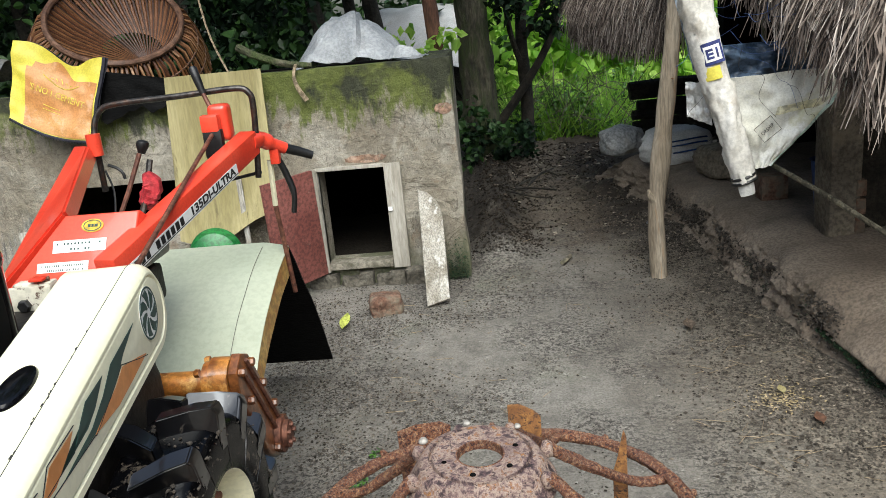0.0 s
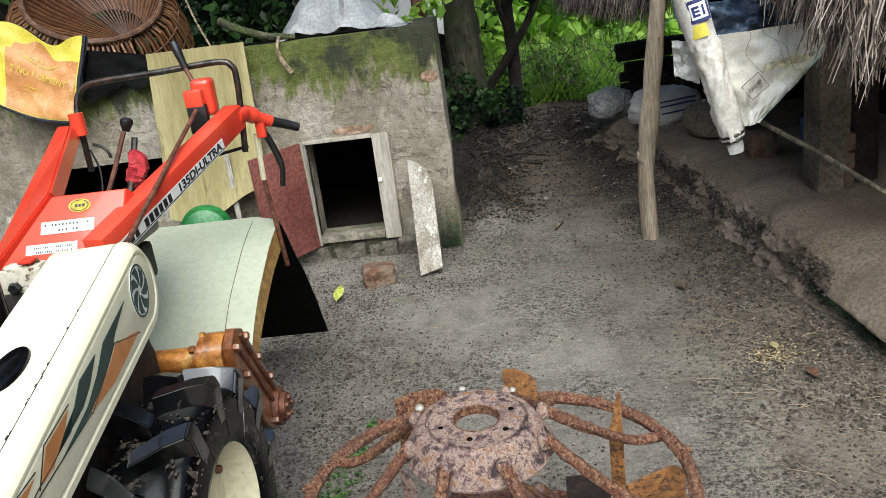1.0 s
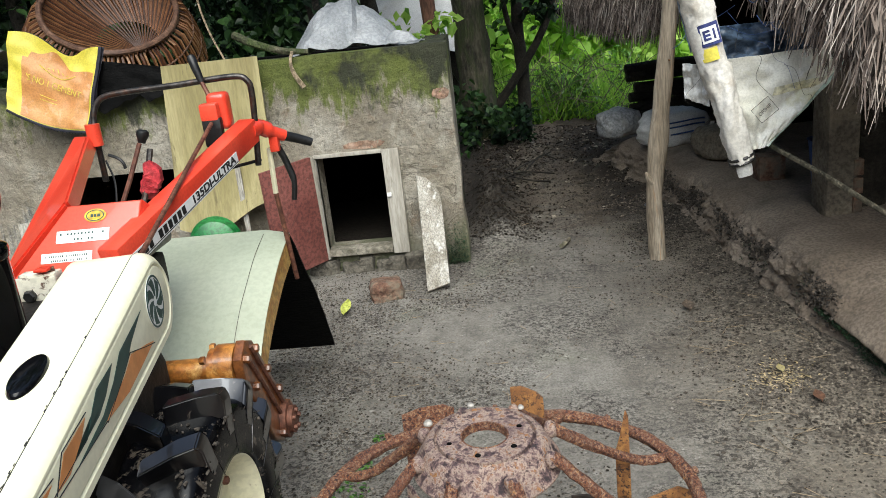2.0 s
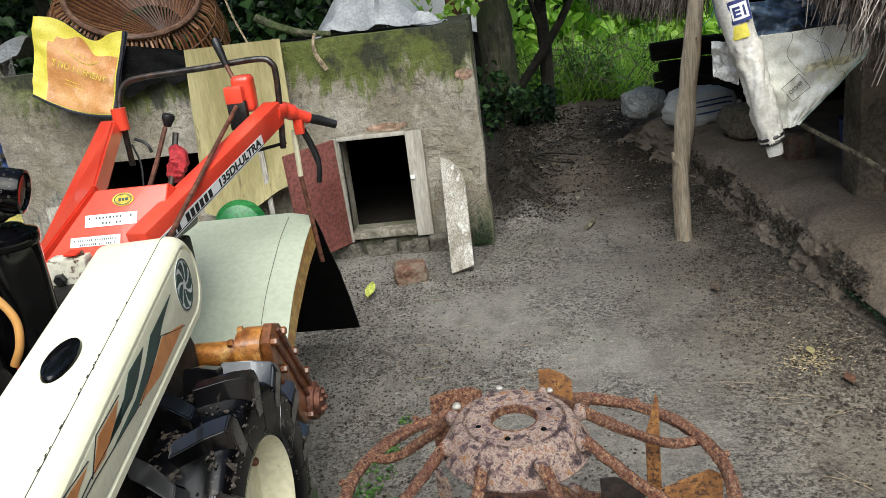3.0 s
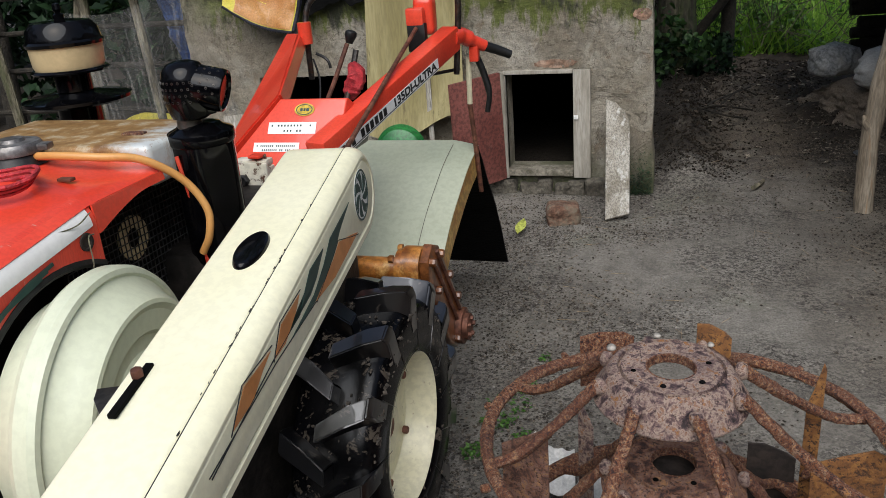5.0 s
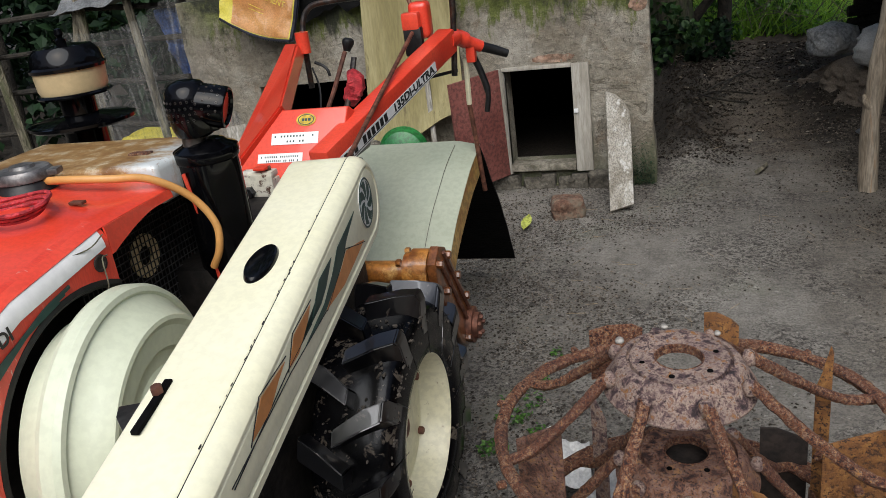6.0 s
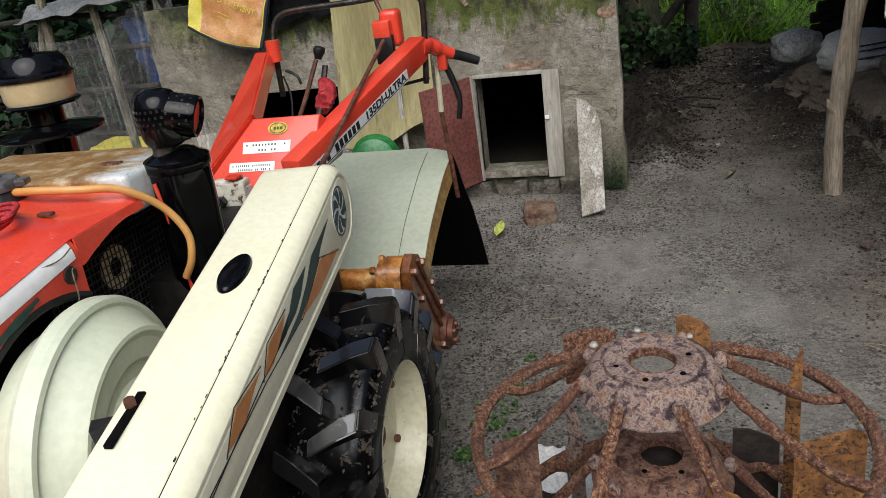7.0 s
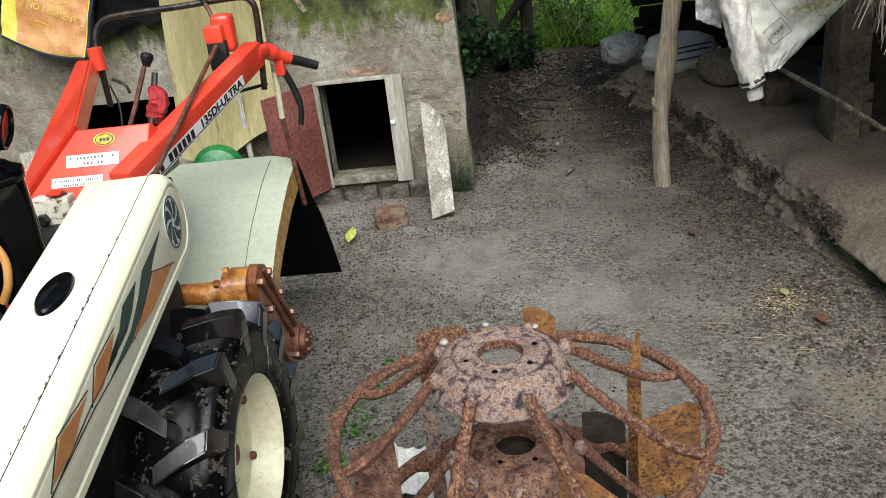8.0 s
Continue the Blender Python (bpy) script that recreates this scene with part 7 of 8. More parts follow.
    part("red_bow", cloth(patch_fn((-0.90, 0.85, 1.01), (-0.83, 0.88, 1.01), (-0.84, 0.81, 1.0), (-0.90, 0.79, 1.0), 0.02, 5, 2), 10, 10, 0.003), M_RAG, TILLER, "crumpled red ribbon")
    for (x, y, z) in ((-0.69, 0.93, 0.984), (-0.70, 0.73, 0.982)):
        bm = bmesh.new()
        box(bm, (x - 0.012, y - 0.006, z - 0.003), (x + 0.012, y + 0.006, z + 0.002), 0.002)
        part("rust_spot", bm, M_RUST_BROWN, hood)
    # red brace beside the muffler
    part("brace", tube(bmesh.new(), [(-0.622, 1.10, 0.97), (-0.612, 1.11, 0.86), (-0.60, 1.10, 0.76)], 0.0035, 6), M_RED, TILLER)
    grass = bmesh.new()
    tube(grass, smooth_line([(-0.612, 0.87, 0.925), (-0.595, 0.84, 0.93), (-0.59, 0.83, 0.89), (-0.595, 0.80, 0.87)], 5), 0.0012, 4)
    tube(grass, smooth_line([(-0.63, 0.78, 0.95), (-0.615, 0.84, 0.945), (-0.60, 0.86, 0.96)], 5), 0.0010, 4)
    part("grass_stem", grass, M_BARK, TILLER, "dry grass stem caught on the hood")


build_engine()


def build_exhaust():
    can = part("muffler", lathe(bmesh.new(), [(0, -0.30), (0.051, -0.30), (0.051, -0.022), (0.0545, -0.018), (0.0555, -0.008), (0.054, -0.002), (0.050, 0.001), (0.038, 0.006), (0.033, 0.011), (0.024, 0.013), (0, 0.013)], pose(-0.605, 1.153, 1.002), 44), M_BLACK, TILLER, "glossy black muffler")
    part("neck", lathe(bmesh.new(), [(0.020, 0), (0.020, 0.03), (0.016, 0.034)], pose(-0.612, 1.138, 1.000), 24), M_STEEL, can)
    hx, hy = -0.6077, 1.141
    part("perforated_head", lathe(bmesh.new(), [(0.024, 0), (0.030, 0.003), (0.0345, 0.014), (0.0385, 0.036), (0.0385, 0.060), (0.035, 0.077), (0.026, 0.088), (0.012, 0.0925), (0, 0.093)], pose(hx, hy, 1.023), 40), M_BLACK, can, "black perforated exhaust head")
    u0 = Vector((hx, hy, 1.079))
    u1 = u0 + Vector((0.060, 0.014, -0.016))
    q = Matrix.Translation(u0) @ (u1 - u0).normalized().to_track_quat("Z", "Y").to_matrix().to_4x4()
    ln = (u1 - u0).length
    part("spout", lathe(bmesh.new(), [(0, -0.012), (0.024, -0.010), (0.032, 0.0), (0.0340, 0.012), (0.0345, ln - 0.006), (0.0330, ln), (0.029, ln + 0.001), (0.026, ln - 0.003), (0, ln - 0.004)], q, 40), M_BLACK, can, "short black spout with a drilled end plate")
    part("spout_boss", lathe(bmesh.new(), [(0.0, 0.0), (0.017, 0.0), (0.019, 0.004), (0.019, 0.026), (0.0, 0.026)], pose(hx + 0.022, hy + 0.010, 1.029), 24), M_BLACK, can)
    holes = bmesh.new()
    small = [(0.0012, 0.0001), (0.0016, 0.0004), (0.0020, 0.0003), (0.0023, -0.001)]
    for i in range(5):
        for k in range(16):
            f = 2 * math.pi * (k + (0.5 if i % 2 else 0)) / 16
            nrm = q.to_3x3() @ Vector((math.cos(f), math.sin(f), 0))
            if nrm.z < -0.4 or nrm.y > 0.5 or rnd.random() < 0.2:
                continue
            lathe(holes, small, Matrix.Translation(u0.lerp(u1, 0.16 + 0.17 * i) + nrm * 0.0344) @ nrm.to_track_quat("Z", "Y").to_matrix().to_4x4(), 8)
    for i in range(4):
        for k in range(10):
            f = math.radians(180 + 14 * k + (7 if i % 2 else 0))
            nrm = Vector((math.cos(f), math.sin(f), 0))
            lathe(holes, small, Matrix.Translation(Vector((hx, hy, 1.055 + 0.010 * i)) + nrm * 0.0386) @ nrm.to_track_quat("Z", "Y").to_matrix().to_4x4(), 8)
    for k in range(9):
        f = k * 2 * math.pi / 9
        lathe(holes, small, q @ pose(0.019 * math.cos(f), 0.019 * math.sin(f), ln - 0.0035), 8)
    # paler rims drawn in place of the glints round the holes
    part("hole_rims", holes, M_STEEL, can, "steel rims of the drilled holes, drawn for their glints", kind="stuff")
    # air cleaner
    c = pose(-1.01, 1.36, 1.0)
    base = part("air_cleaner", lathe(bmesh.new(), [(0, -0.16), (0.0423, -0.16), (0.0423, 0.03), (0.0154, 0.032), (0.0347, 0.035), (0.0347, 0.075), (0, 0.075)], c, 28), M_BLACK, TILLER, "oil-bath air cleaner with a black cap and cream bowl")
    part("saucer", lathe(bmesh.new(), [(0.0308, 0.020), (0.098, 0.012), (0.104, 0.016), (0.104, 0.022), (0.097, 0.024), (0.0308, 0.034)], c, 44), M_BLACK, base, "wide black saucer")
    part("bowl_ring", lathe(bmesh.new(), [(0.0385, 0.072), (0.0708, 0.072), (0.0739, 0.076), (0.0693, 0.080), (0.0385, 0.080)], c, 40), M_BLACK, base)
    part("oil_bowl", lathe(bmesh.new(), [(0.0231, 0.078), (0.0631, 0.078), (0.0670, 0.088), (0.0693, 0.125), (0.0231, 0.126)], c, 40), M_CUPYELLOW, base, "cream stained oil bowl")
    part("cap", lathe(bmesh.new(), [(0.0231, 0.124), (0.0732, 0.124), (0.0747, 0.130), (0.0701, 0.134), (0.0662, 0.155), (0.0539, 0.168), (0.0154, 0.172), (0, 0.172)], c, 44), M_BLACK, base, "glossy black domed cap")
    part("wing_nut", lathe(bmesh.new(), [(0.0092, 0.170), (0.0108, 0.180), (0.0046, 0.184), (0.0085, 0.190), (0.0069, 0.200), (0, 0.203)], c, 14), M_BLACK, base)
    part("intake_pipe", tube(bmesh.new(), [(-1.01, 1.36, 0.86), (-0.98, 1.25, 0.80), (-0.93, 1.08, 0.76)], 0.03, 12), M_BLACK, TILLER)


build_exhaust()


def build_handles():
    m = frame_of((-0.700, 1.655, 0.872), (1, 0, 0), (0, 0.55, 0.84))
    con = part("console", prism(bmesh.new(), [(-0.165, -0.085), (0.11, -0.085), (0.125, 0.085), (-0.045, 0.085)], 0.05, m @ Matrix.Translation((0, 0, -0.05)), 0.006), M_RED, TILLER, "red sheet-metal handle console")
    part("badge", lathe(bmesh.new(), [(0, 0), (0.025, 0), (0.025, 0.001), (0, 0.0012)], m @ Matrix.Translation((0.022, 0.056, 0.0006)) @ Matrix.Diagonal((1, 0.62, 1, 1)), 28), M_BADGE, con, "yellow oval badge")
    bm = lathe(bmesh.new(), [(0.0185, 0.0014), (0.0205, 0.0014), (0.0205, 0.0020), (0.0185, 0.0020)], m @ Matrix.Translation((0.022, 0.056, 0.0006)) @ Matrix.Diagonal((1, 0.62, 1, 1)), 28, closed=True)
    for dx, w in ((-0.010, 0.006), (-0.002, 0.005), (0.005, 0.007)):
        box(bm, (0.022 + dx, 0.0525, 0.0020), (0.022 + dx + w, 0.0590, 0.0026), 0, m)
    part("badge_mark", bm, M_TEAL, con)
    for (x, y, w, h) in ((-0.004, 0.012, 0.120, 0.028), (-0.038, -0.034, 0.115, 0.022)):
        part("sticker", box(bmesh.new(), (x - w / 2, y - h / 2, 0.0004), (x + w / 2, y + h / 2, 0.0012), 0.0, m), M_WHITE, con, "white printed sticker")
        bm = bmesh.new()
        for r in range(2):
            n = 13 if h > 0.027 else 20
            for k in range(n):
                if rnd.random() < 0.15 or (r == 1 and h > 0.027 and not 3 <= k <= 9):
                    continue
                x0 = x - w / 2 + 0.008 + k * (w - 0.016) / n
                y0 = y + h / 2 - 0.006 - r * h * 0.45
                box(bm, (x0, y0 - 0.0045, 0.0014), (x0 + (w - 0.016) / n * 0.45, y0, 0.0018), 0, m)
        part("print_bars", bm, M_TEAL, con, "small dark unreadable print", kind="stuff")
    # left arm: a tapering plate
    bm = bmesh.new()
    pts = [(-0.905, 1.605, 0.785), (-0.745, 1.70, 0.955), (-0.898, 2.16, 1.038), (-0.940, 2.16, 1.042)]
    lo = [bm.verts.new(p) for p in pts]
    hi = [bm.verts.new(Vector(p) + Vector((0.0, 0.035, -0.045))) for p in pts]
    bm.faces.new(lo)
    bm.faces.new(hi[::-1])
    for k in range(4):
        bm.faces.new((lo[k], hi[k], hi[(k + 1) % 4], lo[(k + 1) % 4]))
    bmesh.ops.bevel(bm, geom=bm.edges[:], offset=0.006, segments=2, affect="EDGES")
    armL = part("left_arm", bm, M_RED, TILLER, "red tapering handle arm")
    part("arm_clamp", tube(bmesh.new(), [(-0.893, 2.185, 1.005), (-0.893, 2.185, 1.065)], 0.020, 14), M_RED, armL)
    # right arm
    a, b = Vector((-0.570, 1.70, 0.880)), Vector((-0.468, 2.22, 1.003))
    a = a + (a - b) * 0.28
    m = frame_of(a, b - a, (0, -0.2, 1))
    ln = (b - a).length
    armR = part("right_arm", box(bmesh.new(), (0, -0.034, -0.025), (ln, 0.032, 0.025), 0.006, m), M_RED, TILLER, "red box-section handle arm with a printed side")
    part("model_strip", box(bmesh.new(), (0.0, -0.0325, 0.0253), (ln - 0.145, -0.002, 0.0262), 0, m), M_WHITE, armR, "white printed model strip")
    part("strip_line", box(bmesh.new(), (0.002, -0.0295, 0.0263), (ln - 0.147, -0.0275, 0.0266), 0, m), M_INK, armR)
    words("135DI-ULTRA", 0.0285, m @ Matrix.Translation((ln - 0.280, -0.0155, 0.0266)), M_INK, armR, "lettering", "black model letters", 1.42, 0.03)
    for k in range(13):
        x0 = ln - 0.448 - 0.0215 * k
        if k != 6 and x0 > 0:
            part("name_bar", box(bmesh.new(), (x0, -0.0255, 0.0263), (x0 + 0.0150, -0.0060, 0.0268), 0, m), M_INK, armR)
    part("grip_arm", tube(bmesh.new(), smooth_line([b + Vector((0, -0.02, 0.0)), (-0.452, 2.25, 1.003), (-0.425, 2.275, 0.985), (-0.395, 2.30, 0.965)], 5), [0.027] * 5 + [0.023] * 5 + [0.017] * 6, 14), M_RED, armR)
    part("grip", tube(bmesh.new(), [(-0.398, 2.30, 0.966), (-0.365, 2.325, 0.950), (-0.330, 2.345, 0.932)], [0.0145, 0.0138, 0.0125], 14), M_BLACKDULL, armR, "black rubber hand grip")
    part("grip_arm", tube(bmesh.new(), [(-0.893, 2.18, 1.03), (-0.95, 2.26, 1.005), (-1.0, 2.32, 0.985)], 0.018, 12), M_RED, armL)
    part("clutch_lever", tube(bmesh.new(), smooth_line([(-0.42, 2.29, 0.945), (-0.402, 2.30, 0.89), (-0.388, 2.30, 0.83), (-0.396, 2.30, 0.775)], 5), [0.010] * 10 + [0.008] * 6, 10), M_BLACKDULL, armR, "black curved clutch lever")
    part("lever_mount", slab((-0.435, 2.27, 0.925), (-0.408, 2.30, 0.985), 0.005), M_RED, armR)
    # steel push bar
    y = 2.225
    bar = [(-0.900, y - 0.02, 0.90), (-0.898, y - 0.02, 1.02), (-0.897, y - 0.01, 1.085), (-0.875, y, 1.125), (-0.82, y, 1.138), (-0.65, y, 1.143), (-0.49, y, 1.150), (-0.452, y, 1.135), (-0.445, y, 1.10), (-0.452, y, 1.0), (-0.462, y, 0.90)]
    part("push_bar", tube(bmesh.new(), smooth_line(bar, 5), 0.0086, 12), M_STEEL, TILLER, "worn dark steel push bar between the handles")
    part("tie_rod", tube(bmesh.new(), [(-0.53, 2.2, 0.905), (-0.455, 2.24, 0.912)], 0.005, 6), M_BLACKDULL, TILLER)
    # gear box lever housing
    bx = part("throttle_box", box(bmesh.new(), (-0.560, 2.17, 1.015), (-0.505, 2.225, 1.115), 0.016, None, 3), M_RED, TILLER, "red lever housing with a rounded top")
    part("box_front", box(bmesh.new(), (-0.572, 2.14, 1.045), (-0.522, 2.169, 1.092), 0.008), M_RED, bx)
    part("box_gap", box(bmesh.new(), (-0.571, 2.142, 0.975), (-0.519, 2.168, 1.052), 0.006), M_BLACKDULL, bx)
    lev = part("main_lever", tube(bmesh.new(), [(-0.542, 2.19, 1.075), (-0.575, 2.21, 1.15)], 0.0065, 8), M_RUST_BROWN, TILLER, "rusty lever with a black knob")
    part("lever_knob", tube(bmesh.new(), [(-0.573, 2.21, 1.145), (-0.583, 2.213, 1.18), (-0.592, 2.216, 1.212), (-0.594, 2.217, 1.217)], [0.0085, 0.0112, 0.0120, 0.009], 12), M_BLACKDULL, lev)
    part("control_rod", tube(bmesh.new(), [(-0.540, 2.13, 1.040), (-0.530, 1.85, 0.960), (-0.515, 1.50, 0.862)], 0.0055, 8), M_RUST_BROWN, TILLER, "thin rusty control rod")
    k1 = part("gear_lever", tube(bmesh.new(), [(-0.79, 1.95, 0.80), (-0.735, 2.0, 0.93), (-0.703, 2.035, 1.02)], 0.0065, 8), M_RUST_BROWN, TILLER, "brown gear lever with a black knob")
    part("gear_knob", lathe(bmesh.new(), [(0, -0.018), (0.009, -0.018), (0.012, -0.008), (0.0165, 0.003), (0.0155, 0.012), (0.009, 0.017), (0, 0.017)], Matrix.Translation((-0.696, 2.045, 1.036)) @ Vector((0.25, 0.2, 1)).to_track_quat("Z", "Y").to_matrix().to_4x4(), 20), M_BLACKDULL, k1)
    part("gear_lever", tube(bmesh.new(), [(-0.75, 2.02, 0.80), (-0.72, 2.06, 0.90), (-0.703, 2.09, 0.995)], 0.0085, 8), M_STEEL, TILLER)
    part("red_rag", tube(bmesh.new(), smooth_line([(-0.712, 2.07, 0.965), (-0.703, 2.075, 0.93), (-0.718, 2.07, 0.895), (-0.722, 2.07, 0.865)], 4), [0.010, 0.016, 0.020, 0.024, 0.022, 0.025, 0.022, 0.024, 0.020, 0.022, 0.018, 0.012, 0.006], 14, wob=0.6), M_RAG, TILLER, "faded red rag tied round a lever")
    part("lever_base", slab((-0.83, 1.80, 0.76), (-0.66, 2.02, 0.83), 0.015), M_STEEL, TILLER)
    part("handle_beam", slab((-0.86, 1.62, 0.66), (-0.66, 1.95, 0.755), 0.015), M_ENGINE, TILLER, "dark handle bracket over the gearbox")
    bm = box(bmesh.new(), (-0.775, 1.486, 0.785), (-0.685, 1.496, 0.848), 0.004)
    box(bm, (-0.770, 1.4965, 0.836), (-0.690, 1.53, 0.852), 0.006)
    box(bm, (-0.700, 1.4965, 0.790), (-0.688, 1.528, 0.8355), 0.003)
    br = part("white_bracket", bm, M_BRACKET, TILLER, "chipped off-white bracket with a black bolt")
    part("bracket_bolt", bolt(bmesh.new(), (-0.705, 1.512, 0.852), (0, 0, 1), 0.009, 0.009), M_RUST, br)
    part("bracket_bolt", bolt(bmesh.new(), (-0.742, 1.4855, 0.812), (0, -1, 0), 0.013, 0.012), M_BLACKDULL, br)
    part("bracket_tab", slab((-0.73, 1.49, 0.8555), (-0.70, 1.52, 0.863), 0.005), M_RED, br)
    # hanging cables behind the left arm
    part("cable", tube(bmesh.new(), smooth_line([(-0.885, 2.2, 0.96), (-0.868, 2.19, 0.90), (-0.862, 2.15, 0.82)], 4), 0.003, 6), M_BLACKDULL, TILLER)
    part("cable_lever", tube(bmesh.new(), smooth_line([(-0.875, 2.2, 0.975), (-0.855, 2.21, 0.962), (-0.842, 2.21, 0.948), (-0.838, 2.21, 0.930)], 4), 0.0045, 8), M_BLACKDULL, TILLER)


build_handles()


def build_rotary():
    prof = [(1.84, 0.40), (1.90, 0.475), (2.00, 0.545), (2.10, 0.592), (2.22, 0.640), (2.36, 0.675)]
    line = smooth_line([(0, y, z) for y, z in prof], 5)

    def fn(u, v):
        q = line[min(len(line) - 1, round(v * (len(line) - 1)))]
        x = -1.02 + 0.575 * u
        d = 0.016 * max(0, (x + 0.515) / 0.07)
        return Vector((x, q.y, q.z - d))
    hd = part("tine_hood", cloth(fn, 30, 25, 0.004), M_SAGE, TILLER, "pale green curved sheet hood over the tines")
    bm = bmesh.new()
    edge = [(q.y, q.z - 0.018) for q in line]
    prism(bm, edge + [(y, z - 0.075) for y, z in edge[::-1]], 0.004, side(-0.450))
    part("side_plate", bm, M_EDGE_RUST, hd, "orange-rusted side plate of the hood")
    part("hood_crease", tube(bmesh.new(), [fn(0.875, k / 25) + Vector((0, 0, 0.0006)) for k in range(1, 25)], 0.0008, 4), M_STEEL, hd, "thin crease line")

    def flap(u, v):
        x = -1.0 + 0.54 * u + 0.0 * v
        return Vector((x - 0.012 * v + 0.004 * noise.noise(Vector((u * 5, v * 5, 0))), 2.40 + 0.42 * v + 0.03 * math.sin(v * 3), 0.655 - 0.575 * v))
    part("rear_flap", cloth(flap, 12, 16, 0.007), M_FLAP, TILLER, "black ribbed rubber rear flap")
    part("flap_bolt", bolt(bmesh.new(), (-0.47, 2.39, 0.63), (0, -1, 0.3), 0.010, 0.014), M_BOLT, TILLER)
    part("stay_rod", tube(bmesh.new(), [(-0.442, 2.29, 0.935), (-0.448, 2.30, 0.80)], 0.008, 8), M_CREAMHUB, TILLER, "flaking white upper stay rod")
    part("stay_rod", tube(bmesh.new(), [(-0.448, 2.30, 0.80), (-0.440, 2.31, 0.66), (-0.436, 2.33, 0.52)], 0.0075, 8), M_RUST_BROWN, TILLER, "rusty lower stay rod")
    # cross tube and side case
    tb = part("cross_tube", tube(bmesh.new(), [(-0.80, 1.615, 0.560), (-0.44, 1.615, 0.560)], 0.029, 24), M_RUSTPAINT, TILLER, "glossy rust-brown axle tube")
    part("collar", tube(bmesh.new(), [(-0.452, 1.600, 0.572), (-0.436, 1.600, 0.572), (-0.435, 1.600, 0.572), (-0.392, 1.600, 0.572)], [0.044, 0.044, 0.052, 0.052], 24), M_RUSTPAINT, tb, "bolted round collar")
    case = part("side_case", prism(bmesh.new(), [(1.555, 0.605), (1.60, 0.632), (1.645, 0.612), (1.80, 0.385), (1.785, 0.315), (1.735, 0.300), (1.68, 0.34), (1.56, 0.545)], 0.022, side(-0.391), 0.004), M_CASE, TILLER, "varnished rusty chain case arm")
    for d in (-0.014, 0.018):
        p0, p1 = Vector((-0.366, 1.60, 0.60)), Vector((-0.366, 1.75, 0.385))
        off = Vector((0, 0.8, 0.55)).normalized() * d
        part("case_rib", tube(bmesh.new(), [p0 + off, p1 + off], 0.005, 6), M_RUST_BROWN, case)
    for y, z in ((1.572, 0.600), (1.635, 0.596), (1.690, 0.52), (1.745, 0.44), (1.79, 0.375), (1.72, 0.335), (1.60, 0.52)):
        part("case_bolt", bolt(bmesh.new(), (-0.3685, y, z), (1, 0, 0), 0.010, 0.014), M_CASE, case)
    for a in range(4):
        f = math.radians(45 + 90 * a)
        part("collar_bolt", bolt(bmesh.new(), (-0.452, 1.600 + 0.049 * math.cos(f), 0.572 + 0.049 * math.sin(f)), (-1, 0, 0), 0.009, 0.012), M_RUSTPAINT, tb)
    hub = part("tine_hub", tube(bmesh.new(), [(-0.39, 1.765, 0.345), (-0.355, 1.765, 0.345), (-0.354, 1.765, 0.345), (-0.342, 1.765, 0.345)], [0.045, 0.045, 0.034, 0.034], 22), M_RUST_BROWN, TILLER, "dark red tine-shaft hub")
    for k in range(5):
        a = k * 1.2566
        part("hub_bolt", bolt(bmesh.new(), (-0.342, 1.765 + 0.022 * math.cos(a), 0.345 + 0.022 * math.sin(a)), (1, 0, 0), 0.006, 0.008), M_RUST_BROWN, hub)
    part("tine_shaft", tube(bmesh.new(), [(-0.99, 1.95, 0.24), (-0.46, 1.95, 0.24)], 0.022, 10), M_RUST, TILLER)


build_rotary()


